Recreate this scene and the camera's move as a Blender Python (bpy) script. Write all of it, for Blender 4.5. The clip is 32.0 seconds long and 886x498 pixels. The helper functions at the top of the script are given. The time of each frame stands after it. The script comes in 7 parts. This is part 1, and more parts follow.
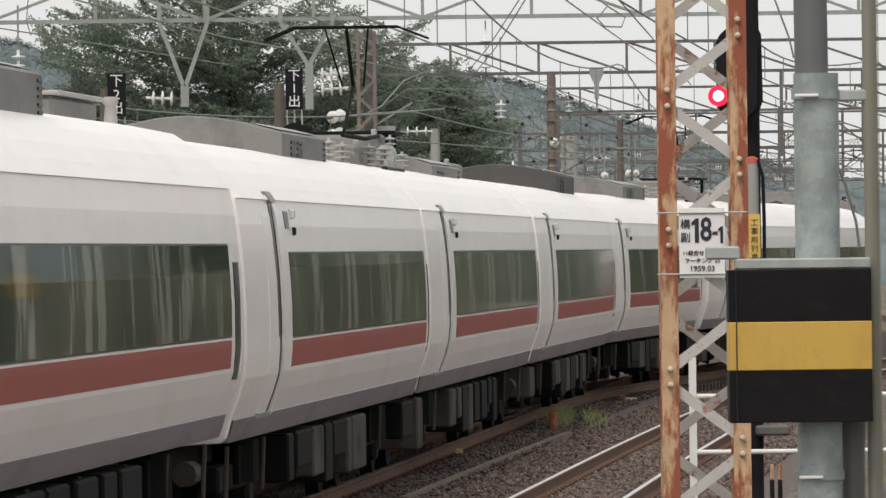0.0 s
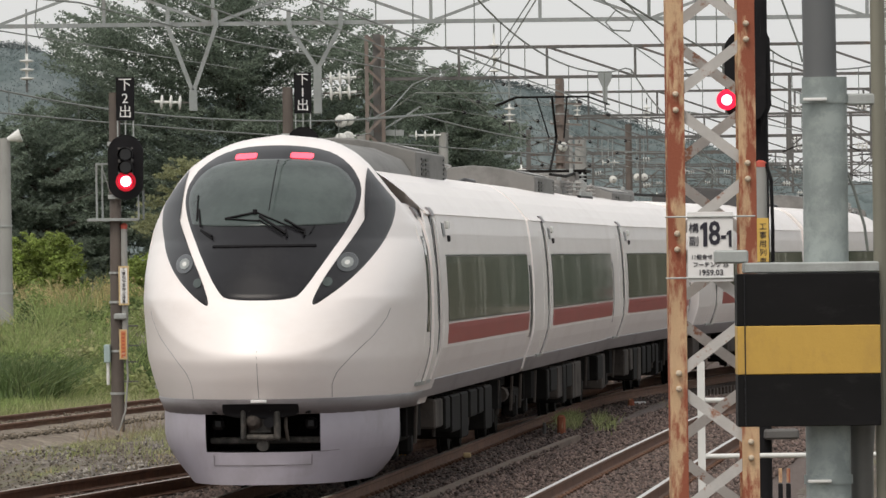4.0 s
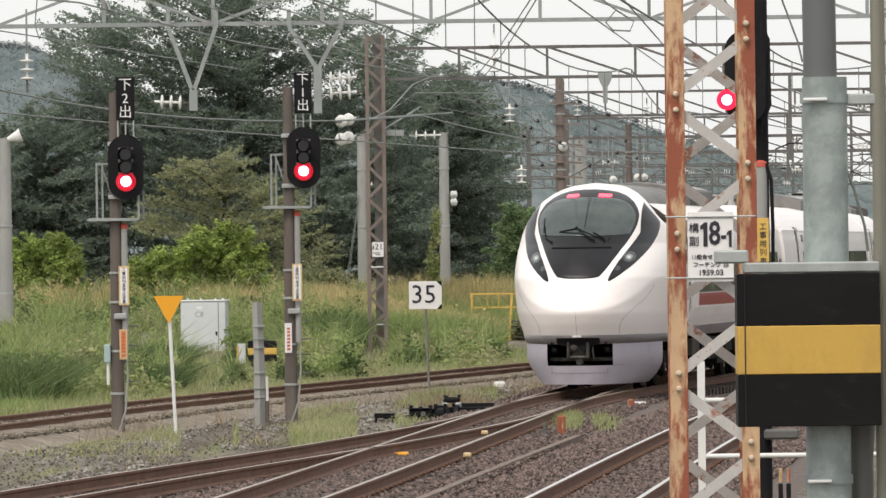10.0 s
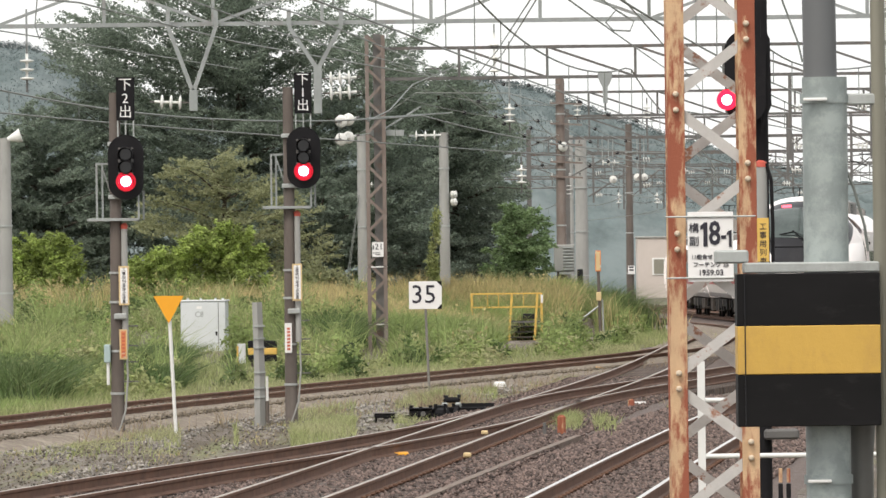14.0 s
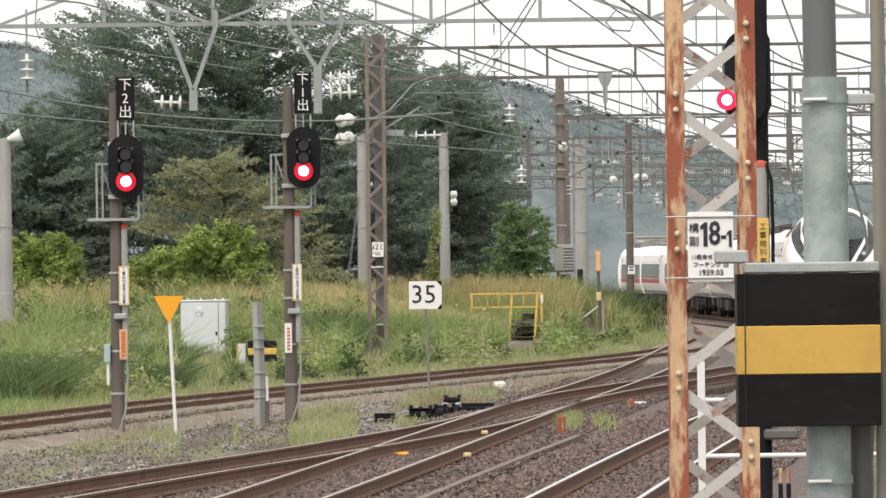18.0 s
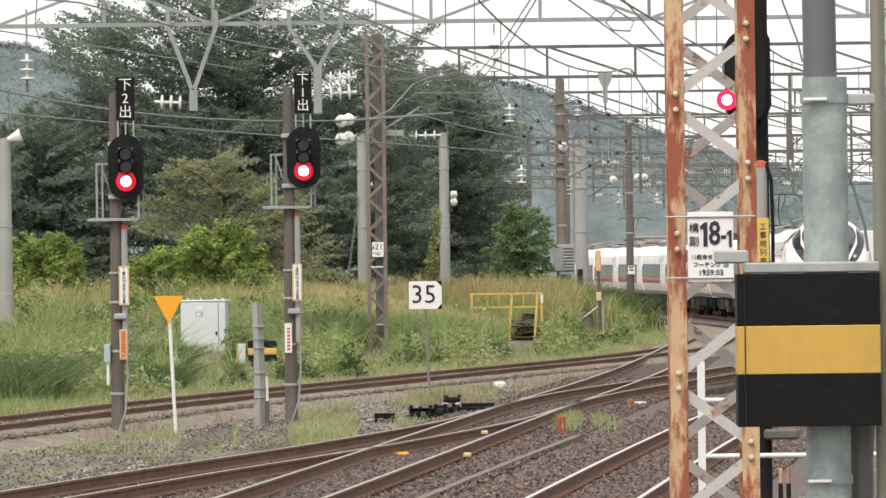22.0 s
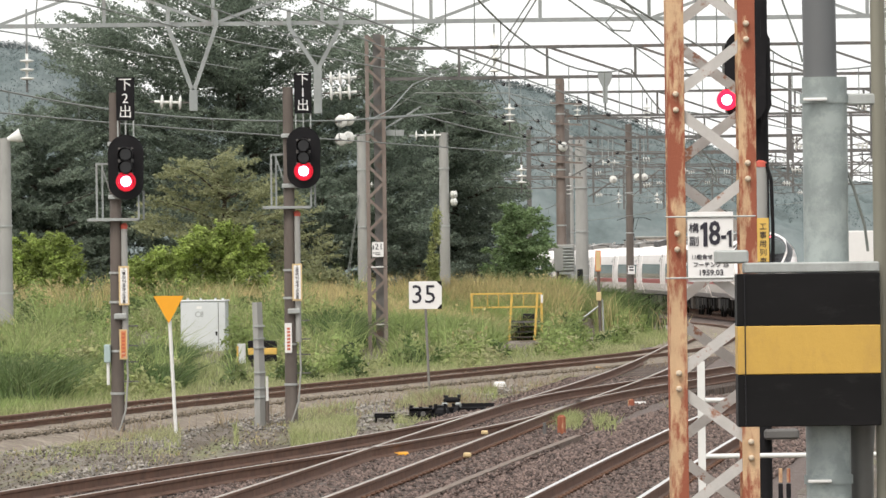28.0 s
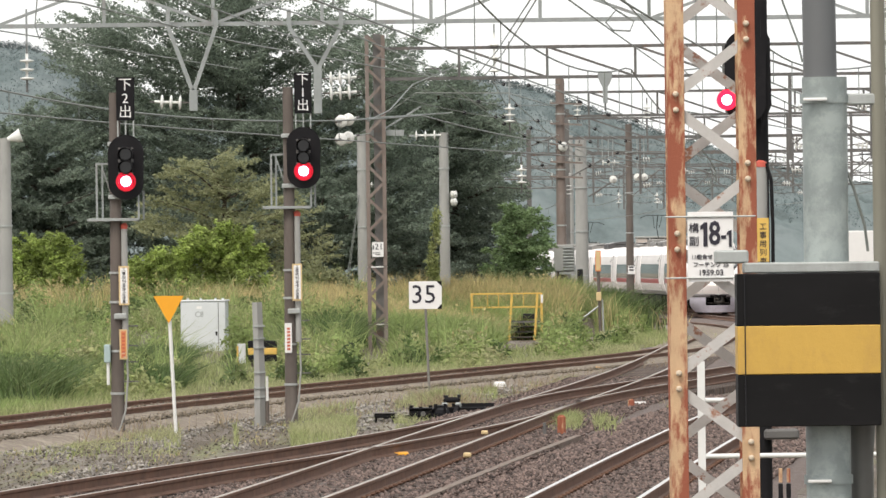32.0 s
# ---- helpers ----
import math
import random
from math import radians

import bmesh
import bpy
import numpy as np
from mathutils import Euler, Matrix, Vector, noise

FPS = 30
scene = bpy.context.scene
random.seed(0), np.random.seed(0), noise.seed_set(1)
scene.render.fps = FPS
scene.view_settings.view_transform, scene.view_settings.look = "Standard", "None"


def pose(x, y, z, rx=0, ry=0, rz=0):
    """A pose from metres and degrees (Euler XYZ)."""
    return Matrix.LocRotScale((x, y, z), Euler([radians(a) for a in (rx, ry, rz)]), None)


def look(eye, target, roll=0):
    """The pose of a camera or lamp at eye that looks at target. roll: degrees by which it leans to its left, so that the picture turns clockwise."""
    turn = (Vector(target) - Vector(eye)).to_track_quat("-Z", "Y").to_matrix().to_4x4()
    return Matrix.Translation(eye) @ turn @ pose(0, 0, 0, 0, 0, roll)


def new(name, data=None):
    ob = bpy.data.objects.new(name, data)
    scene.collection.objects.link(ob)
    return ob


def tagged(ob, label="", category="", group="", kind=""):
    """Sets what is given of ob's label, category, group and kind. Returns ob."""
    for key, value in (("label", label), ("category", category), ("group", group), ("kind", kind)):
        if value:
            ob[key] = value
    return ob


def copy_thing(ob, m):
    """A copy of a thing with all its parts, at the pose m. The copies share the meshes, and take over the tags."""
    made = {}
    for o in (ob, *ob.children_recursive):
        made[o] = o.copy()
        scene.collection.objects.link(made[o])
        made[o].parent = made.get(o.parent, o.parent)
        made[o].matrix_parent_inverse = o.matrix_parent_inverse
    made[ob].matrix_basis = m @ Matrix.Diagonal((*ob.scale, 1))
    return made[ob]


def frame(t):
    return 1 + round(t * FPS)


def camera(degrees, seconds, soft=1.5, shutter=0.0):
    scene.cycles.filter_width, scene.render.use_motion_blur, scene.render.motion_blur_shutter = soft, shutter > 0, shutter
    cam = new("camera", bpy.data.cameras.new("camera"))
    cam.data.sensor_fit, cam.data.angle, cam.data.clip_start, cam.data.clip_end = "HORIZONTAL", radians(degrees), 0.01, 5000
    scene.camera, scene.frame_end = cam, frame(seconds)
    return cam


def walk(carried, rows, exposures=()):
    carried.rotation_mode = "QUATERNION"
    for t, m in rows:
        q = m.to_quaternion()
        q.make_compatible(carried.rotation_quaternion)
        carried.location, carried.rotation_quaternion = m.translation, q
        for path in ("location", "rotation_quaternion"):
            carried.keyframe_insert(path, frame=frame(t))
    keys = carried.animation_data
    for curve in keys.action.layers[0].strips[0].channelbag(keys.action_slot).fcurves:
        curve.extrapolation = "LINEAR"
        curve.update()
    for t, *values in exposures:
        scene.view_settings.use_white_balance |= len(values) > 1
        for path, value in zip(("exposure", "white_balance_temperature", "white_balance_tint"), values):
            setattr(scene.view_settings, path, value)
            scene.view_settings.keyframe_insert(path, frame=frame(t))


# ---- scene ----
cam = camera(6.647, 32.0, 1.5, 0.0)
EYE = (0.0, 0.0, 2.4)


def aim(right, up):
    """The camera's pose, turned by that many hundredths of a degree from straight up the line."""
    return pose(*EYE, 90 + 0.0594 + up / 100, 0, -right / 100) @ pose(0, 0, 0, 0, 0, -0.7)


walk(cam, [(0.0, aim(6.4, -3.0)), (0.25, aim(3.4, -1.5)), (0.5, aim(1.2, -0.5)), (1.0, aim(0.5, 0.0)),
           (3.0, aim(0.2, 0.0)), (8.5, aim(0.0, 0.0)), (32.0, aim(0.0, 0.0))],
     [(0.0, -0.42), (1.0, -0.42), (3.0, -0.56), (4.5, -0.52), (6.0, -0.44), (9.0, -0.25), (12.0, -0.06), (13.0, 0.02), (32.0, 0.06)])

# ---- daylight: a bright overcast sky ----
world = bpy.data.worlds.new("sky")
scene.world = world
world.use_nodes = True
wn, wl = world.node_tree.nodes, world.node_tree.links
wn.clear()
sky = wn.new("ShaderNodeTexSky")
sky.sky_type = 'NISHITA'
sky.sun_disc = False
sky.sun_elevation, sky.sun_rotation = radians(53.8), radians(204)
sky.air_density, sky.dust_density = 1.0, 4.0
wsky = wn.new("ShaderNodeBackground")
wsky.inputs[1].default_value = 0.03
wl.new(sky.outputs[0], wsky.inputs[0])
wcloud = wn.new("ShaderNodeBackground")
wcloud.inputs[0].default_value = (0.985, 0.985, 0.97, 1)
wcloud.inputs[1].default_value = 1.05
wadd = wn.new("ShaderNodeAddShader")
wout = wn.new("ShaderNodeOutputWorld")
wl.new(wsky.outputs[0], wadd.inputs[0])
wl.new(wcloud.outputs[0], wadd.inputs[1])
wl.new(wadd.outputs[0], wout.inputs[0])
sun = new("sun", bpy.data.lights.new("sun", 'SUN'))
sun.data.energy, sun.data.angle, sun.data.color = 2.2, radians(30), (1.0, 0.92, 0.82)
sun.matrix_world = look((0, 0, 30), (9, 20, 0))


# ---- materials ----
def ramp(nt, socket, stops):
    r = nt.nodes.new("ShaderNodeValToRGB")
    while len(r.color_ramp.elements) < len(stops):
        r.color_ramp.elements.new(0.5)
    for e, (p, c) in zip(r.color_ramp.elements, stops):
        e.position, e.color = p, (*c, 1)
    nt.links.new(socket, r.inputs[0])
    return r.outputs[0]


def noise_tex(nt, scale, detail=4, rough=0.6, stretch=(1, 1, 1)):
    tc = nt.nodes.new("ShaderNodeTexCoord")
    mp = nt.nodes.new("ShaderNodeMapping")
    mp.inputs['Scale'].default_value = stretch
    n = nt.nodes.new("ShaderNodeTexNoise")
    n.inputs['Scale'].default_value, n.inputs['Detail'].default_value, n.inputs['Roughness'].default_value = scale, detail, rough
    nt.links.new(tc.outputs['Object'], mp.inputs[0])
    nt.links.new(mp.outputs[0], n.inputs['Vector'])
    return n.outputs[0]


def mix(nt, fac, a, b):
    m = nt.nodes.new("ShaderNodeMix")
    m.data_type = 'RGBA'
    for sock, v in ((m.inputs[0], fac), (m.inputs[6], a), (m.inputs[7], b)):
        if isinstance(v, (int, float)):
            sock.default_value = v
        elif isinstance(v, tuple):
            sock.default_value = (*v, 1)
        else:
            nt.links.new(v, sock)
    return m.outputs[2]


def mat(name, color, rough=0.6, metal=0.0, var=0.15, scale=6.0, stain=None, stain_at=(0.55, 0.7), stain_scale=2.0,
        stretch=(1, 1, 1), bump=0.0, bump_scale=40.0, island=0.0, glow=None, coat=0.0, obrand=0.0, leaf=0.0, spec=0.5):
    m = bpy.data.materials.new(name)
    m.use_nodes = True
    nt = m.node_tree
    b = nt.nodes["Principled BSDF"]
    b.inputs['Roughness'].default_value, b.inputs['Metallic'].default_value = rough, metal
    b.inputs['Coat Weight'].default_value, b.inputs['Specular IOR Level'].default_value = coat, spec
    lo = tuple(max(0, c * (1 - var)) for c in color)
    hi = tuple(min(1, c * (1 + var)) for c in color)
    col = ramp(nt, noise_tex(nt, scale, 5, 0.65, stretch), [(0.3, lo), (0.7, hi)])
    if stain:
        f = ramp(nt, noise_tex(nt, stain_scale, 6, 0.7, stretch), [(stain_at[0], (0, 0, 0)), (stain_at[1], (1, 1, 1))])
        col = mix(nt, f, col, stain)
    if island or obrand:
        if island:
            g = nt.nodes.new("ShaderNodeNewGeometry").outputs['Random Per Island']
        else:
            g = nt.nodes.new("ShaderNodeObjectInfo").outputs['Random']
        k = island or obrand
        v = nt.nodes.new("ShaderNodeMapRange")
        v.inputs[3].default_value, v.inputs[4].default_value = 1 - k, 1 + k
        nt.links.new(g, v.inputs[0])
        h = nt.nodes.new("ShaderNodeHueSaturation")
        nt.links.new(v.outputs[0], h.inputs['Value'])
        nt.links.new(col, h.inputs['Color'])
        col = h.outputs[0]
    nt.links.new(col, b.inputs['Base Color'])
    if bump:
        bp = nt.nodes.new("ShaderNodeBump")
        bp.inputs['Strength'].default_value, bp.inputs['Distance'].default_value = bump, 0.02
        nt.links.new(noise_tex(nt, bump_scale, 5, 0.7), bp.inputs['Height'])
        nt.links.new(bp.outputs[0], b.inputs['Normal'])
    if leaf:
        tr = nt.nodes.new("ShaderNodeBsdfTranslucent")
        ms = nt.nodes.new("ShaderNodeMixShader")
        ms.inputs[0].default_value = leaf
        nt.links.new(col, tr.inputs[0])
        nt.links.new(b.outputs[0], ms.inputs[1])
        nt.links.new(tr.outputs[0], ms.inputs[2])
        nt.links.new(ms.outputs[0], nt.nodes["Material Output"].inputs[0])
    if glow:
        b.inputs['Emission Color'].default_value = (*glow[:3], 1)
        b.inputs['Emission Strength'].default_value = glow[3]
    return m


WHITE = mat("white_train_paint", (0.965, 0.905, 0.88), 0.27, 0, 0.02, 1.2, (0.86, 0.785, 0.75), (0.5, 0.9), 0.7, (0.5, 1, 2.0), spec=0.3)
BAND = mat("grey_band_paint", (0.215, 0.197, 0.205), 0.45, 0, 0.06, 2.0, (0.10, 0.095, 0.095), (0.5, 0.8), 1.2, (0.4, 1, 2))
SKIRT = mat("lilac_skirt_paint", (0.47, 0.44, 0.50), 0.45, 0, 0.05, 2.0, (0.36, 0.33, 0.36), (0.5, 0.8), 1.5)
STRIPE = mat("brick_red_stripe", (0.335, 0.040, 0.038), 0.4, 0, 0.08, 3.0, (0.37, 0.07, 0.06), (0.5, 0.8), 1.0, (0.3, 1, 2))
# Pale upright streaks in the colour stand in for reflections and drawn curtains.
GLASS = mat("streak_painted_window_glass", (0.012, 0.022, 0.015), 0.05, 0, 0.5, 1.2, (0.30, 0.30, 0.26), (0.535, 0.575), 4.6, (0.34, 1, 0.06))
SCREEN = mat("tinted_windscreen_glass", (0.040, 0.054, 0.050), 0.07, 0, 0.3, 0.8, (0.075, 0.095, 0.088), (0.45, 0.7), 1.2, coat=0.2)
LAMPG = mat("clear_lamp_glass", (0.055, 0.06, 0.064), 0.08, 0, 0.3, 8.0, (0.05, 0.055, 0.06), (0.45, 0.6), 9.0, coat=0.3)
BLACKP = mat("black_face_panel", (0.016, 0.0155, 0.018), 0.3, 0, 0.15, 2.0, (0.026, 0.025, 0.027), (0.5, 0.75), 3.0, spec=0.28)
ROOFG = mat("grey_roof_paint", (0.20, 0.195, 0.185), 0.6, 0, 0.12, 2.0, (0.10, 0.095, 0.09), (0.5, 0.75), 1.5, (0.3, 1, 1))
# Darker grey than the other roof housings.
ROOFD = mat("dark_grey_roof_paint", (0.062, 0.060, 0.060), 0.6, 0, 0.15, 2.0, (0.10, 0.095, 0.09), (0.55, 0.75), 1.5, (0.3, 1, 1))
LIDG = mat("pale_grey_lid_paint", (0.36, 0.35, 0.335), 0.5, 0, 0.10, 2.0, (0.20, 0.19, 0.18), (0.55, 0.75), 2.5, (0.4, 1, 1))
# Near black: grime, with the shade under the floor put in.
UNDER = mat("near_black_grimy_steel", (0.009, 0.008, 0.0075), 0.8, 0.0, 0.3, 4.0, (0.022, 0.018, 0.016), (0.55, 0.8), 2.0, spec=0.15)
UBOX = mat("dusty_equipment_box", (0.092, 0.079, 0.070), 0.8, 0, 0.2, 3.0, (0.018, 0.015, 0.014), (0.45, 0.7), 1.5, spec=0.15)
TAILRED = mat("red_tail_light", (0.5, 0.02, 0.03), 0.3, 0, 0.02, 5, glow=(1.0, 0.06, 0.10, 4.0))
COUPL = mat("oily_coupler_steel", (0.042, 0.039, 0.035), 0.6, 0.2, 0.3, 6.0, (0.13, 0.115, 0.10), (0.5, 0.7), 6.0)
PORC = mat("white_porcelain", (0.72, 0.72, 0.69), 0.2, 0, 0.05, 5)
STEELW = mat("worn_galvanised_steel", (0.42, 0.44, 0.43), 0.5, 0.35, 0.1, 3.0, (0.30, 0.31, 0.30), (0.45, 0.7), 6.0, (1, 1, 0.4), bump=0.1)
GANTRY = mat("painted_gantry_steel", (0.30, 0.32, 0.315), 0.55, 0.2, 0.15, 2.0, (0.16, 0.13, 0.12), (0.55, 0.75), 1.0)
DARKST = mat("dark_weathered_steel", (0.13, 0.125, 0.12), 0.65, 0.2, 0.2, 2.0, (0.16, 0.09, 0.06), (0.55, 0.75), 1.5)
WIRE = mat("dull_copper_wire", (0.20, 0.215, 0.20), 0.55, 0.4, 0.1, 1.0)
CONC = mat("weathered_concrete", (0.33, 0.33, 0.315), 0.85, 0, 0.12, 2.0, (0.22, 0.22, 0.20), (0.5, 0.75), 1.2, (1, 1, 0.3), bump=0.15)
GPOST = mat("dull_grey_post", (0.21, 0.20, 0.18), 0.7, 0.1, 0.15, 3.0, (0.14, 0.12, 0.10), (0.5, 0.7), 4.0)
DARKPOLE = mat("dark_stained_signal_post", (0.115, 0.095, 0.083), 0.8, 0, 0.2, 3.0, (0.18, 0.155, 0.14), (0.5, 0.8), 2.0, (1, 1, 0.3))
BLACK = mat("matt_black_paint", (0.010, 0.0095, 0.011), 0.75, 0, 0.2, 4.0, (0.018, 0.017, 0.018), (0.5, 0.8), 3.0, spec=0.2)
LAMPR = mat("red_signal_lamp", (0.9, 0.1, 0.1), 0.3, 0, 0.02, 5, glow=(1.0, 0.13, 0.14, 26.0))
HOOD = mat("worn_black_hood_paint", (0.026, 0.024, 0.025), 0.6, 0, 0.15, 4.0, spec=0.3)
# Emissive rings put in to imitate the red bloom round the lamps.
HALO_IN = mat("red_bloom_inner", (0.5, 0.0, 0.02), 0.4, 0, 0.02, 5, glow=(1.0, 0.008, 0.04, 2.6))
HALO_OUT = mat("red_bloom_outer", (0.3, 0.0, 0.02), 0.4, 0, 0.02, 5, glow=(1.0, 0.008, 0.03, 0.55))
REDCAP = mat("red_plastic_cap", (0.50, 0.09, 0.06), 0.5, 0, 0.08, 5)
LENS = mat("unlit_signal_lens", (0.03, 0.03, 0.035), 0.1, 0, 0.1, 5)
SIGNW = mat("white_sign_enamel", (0.78, 0.77, 0.76), 0.45, 0, 0.03, 2.0, (0.66, 0.64, 0.62), (0.6, 0.8), 2.0)
INK = mat("black_sign_ink", (0.02, 0.018, 0.03), 0.5, 0, 0.05, 4)
YELLOW = mat("yellow_warning_paint", (0.66, 0.43, 0.10), 0.5, 0, 0.08, 2.0, (0.52, 0.33, 0.09), (0.55, 0.75), 3.0)
GUARDY = mat("scuffed_yellow_paint", (0.545, 0.335, 0.065), 0.5, 0, 0.10, 3.0, (0.44, 0.265, 0.065), (0.5, 0.75), 9.0, (1, 1, 0.5), bump=0.08)
GUARDB = mat("scuffed_black_paint", (0.0075, 0.007, 0.0075), 0.65, 0, 0.3, 4.0, (0.021, 0.020, 0.020), (0.58, 0.74), 11.0, (0.6, 1, 1.6), spec=0.18)
SIGNY = mat("yellow_orange_sign", (0.80, 0.36, 0.015), 0.5, 0, 0.06, 3.0)
ORANGE = mat("faded_orange_plate", (0.62, 0.22, 0.08), 0.6, 0, 0.1, 5.0, (0.6, 0.5, 0.4), (0.55, 0.6), 6.0)
CREAM = mat("cream_plate", (0.62, 0.47, 0.25), 0.6, 0, 0.06, 4.0)
CABINET = mat("light_grey_cabinet_paint", (0.60, 0.625, 0.635), 0.45, 0, 0.05, 2.0, (0.48, 0.50, 0.50), (0.6, 0.8), 2.0)
RUSTR = mat("rust_over_cream_paint", (0.55, 0.37, 0.22), 0.75, 0, 0.15, 6.0, (0.29, 0.085, 0.045), (0.46, 0.54), 3.2, (1.6, 1.6, 0.45), bump=0.3)
RUSTD = mat("heavy_red_rust", (0.30, 0.095, 0.05), 0.85, 0, 0.25, 8.0, (0.50, 0.34, 0.2), (0.60, 0.66), 3.0, (2, 2, 0.5), bump=0.3)
BOLT = mat("pale_painted_rivets", (0.56, 0.47, 0.36), 0.55, 0, 0.15, 12.0, (0.36, 0.2, 0.12), (0.58, 0.66), 14.0)
LACING = mat("grey_white_flaking_paint", (0.50, 0.48, 0.46), 0.7, 0, 0.1, 6.0, (0.30, 0.14, 0.085), (0.57, 0.63), 6.0, bump=0.2)
WPAINT = mat("white_fence_paint", (0.72, 0.72, 0.70), 0.5, 0, 0.06, 3.0)
RAILTOP = mat("polished_rail_head", (0.36, 0.32, 0.27), 0.4, 0.5, 0.15, 3.0, (0.20, 0.14, 0.10), (0.45, 0.75), 2.0)
RAILRUST = mat("rusty_rail_head", (0.20, 0.125, 0.085), 0.7, 0.1, 0.2, 3.0, (0.13, 0.075, 0.05), (0.45, 0.75), 2.0)
RAILSIDE = mat("rusty_rail_web", (0.158, 0.082, 0.052), 0.85, 0, 0.25, 5.0, (0.09, 0.052, 0.038), (0.5, 0.8), 2.0)
RAILBR = mat("bright_polished_rail_head", (0.62, 0.60, 0.58), 0.3, 0.7, 0.1, 3.0, (0.46, 0.42, 0.37), (0.5, 0.8), 1.5)
SLEEPER = mat("weathered_timber_sleeper", (0.085, 0.065, 0.055), 0.9, 0, 0.25, 4.0, obrand=0.2)
STONE = mat("brown_ballast_stone", (0.130, 0.094, 0.082), 0.9, 0, 0.3, 9.0, island=0.75)
# Paler and bluer than the leaves, with distance haze put in.
LEAFD = mat("dark_foliage", (0.222, 0.268, 0.212), 0.7, 0, 0.25, 0.5, island=0.4, leaf=0.55, spec=0.25)
LEAFM = mat("olive_foliage", (0.31, 0.325, 0.185), 0.7, 0, 0.2, 0.6, island=0.2, leaf=0.5, spec=0.25)
LEAFB = mat("bright_bush_foliage", (0.31, 0.385, 0.115), 0.65, 0, 0.45, 1.3, island=0.55, leaf=0.5, spec=0.3)
LEAFG = mat("fresh_green_foliage", (0.20, 0.28, 0.135), 0.65, 0, 0.25, 0.8, island=0.4, leaf=0.5, spec=0.3)
LACEB = mat("brown_mast_steel", (0.19, 0.150, 0.130), 0.8, 0, 0.2, 3.0, (0.24, 0.215, 0.195), (0.5, 0.75), 2.0, (1, 1, 0.4))
PALEB = mat("pale_blue_box_paint", (0.36, 0.46, 0.46), 0.5, 0, 0.08, 4.0)
REDINK = mat("faded_red_ink", (0.50, 0.12, 0.06), 0.6, 0, 0.08, 4.0)
BEIGE = mat("beige_ribbed_plastic", (0.24, 0.23, 0.185), 0.6, 0, 0.06, 3.0)
GSTONE = mat("grey_gravel_stone", (0.142, 0.118, 0.088), 0.9, 0, 0.25, 9.0, island=0.6)
PSTONE = mat("pale_grey_stone", (0.25, 0.232, 0.208), 0.9, 0, 0.25, 9.0, island=0.55)
# Dark green with pale streaks, made only to be mirrored in window glass.
REFLFAR = mat("reflected_wall_far_paint", (0.040, 0.062, 0.036), 0.95, 0, 0.5, 0.5, (0.40, 0.39, 0.33), (0.54, 0.57), 0.55, (1, 1, 0.05))
# For the added near wall, which shows only as a reflection.
REFLNEAR = mat("reflected_wall_near_paint", (0.19, 0.185, 0.135), 0.9, 0, 0.3, 0.8, (0.040, 0.058, 0.030), (0.44, 0.54), 0.11, (1, 1, 0.2))
GALV = mat("mottled_galvanised_steel", (0.345, 0.385, 0.375), 0.5, 0.25, 0.14, 9.0, (0.255, 0.29, 0.285), (0.42, 0.6), 14.0, bump=0.05)
BARK = mat("brown_bark", (0.07, 0.055, 0.042), 0.9, 0, 0.2, 4.0)
GRASS = mat("green_grass_blades", (0.265, 0.335, 0.125), 0.7, 0, 0.3, 0.5, (0.42, 0.40, 0.215), (0.5, 0.66), 0.45, island=0.4, leaf=0.5, spec=0.25)
PALEG = mat("pale_fluffy_grass", (0.42, 0.42, 0.235), 0.8, 0, 0.2, 0.8, island=0.4, leaf=0.5, spec=0.2)
REED = mat("dark_reed_blades", (0.100, 0.150, 0.052), 0.6, 0, 0.25, 0.5, (0.22, 0.25, 0.11), (0.5, 0.7), 0.8, island=0.5, leaf=0.4, spec=0.35)
GRASSB = mat("bright_short_grass", (0.335, 0.375, 0.165), 0.7, 0, 0.2, 0.6, (0.38, 0.37, 0.20), (0.5, 0.7), 0.8, island=0.4, leaf=0.45, spec=0.25)
DEADW = mat("brittle_dead_weed", (0.32, 0.255, 0.175), 0.85, 0, 0.2, 0.6, island=0.35, leaf=0.3, spec=0.15)
STRAW = mat("straw_seed_heads", (0.50, 0.42, 0.215), 0.8, 0, 0.2, 0.5, island=0.35, leaf=0.4, spec=0.2)
# Distance haze is put into these two base colours.
HAZEA = mat("haze_tinted_hill", (0.128, 0.158, 0.158), 1.0, 0, 0.3, 0.35, (0.175, 0.205, 0.205), (0.42, 0.62), 0.12, (1, 0.06, 1.2), spec=0.05)
HAZEW = mat("haze_tinted_woods", (0.175, 0.21, 0.21), 1.0, 0, 0.2, 0.1, spec=0.05, island=0.2, leaf=0.5)
BWALL = mat("pale_rendered_wall", (0.55, 0.49, 0.45), 0.8, 0, 0.05, 0.6)


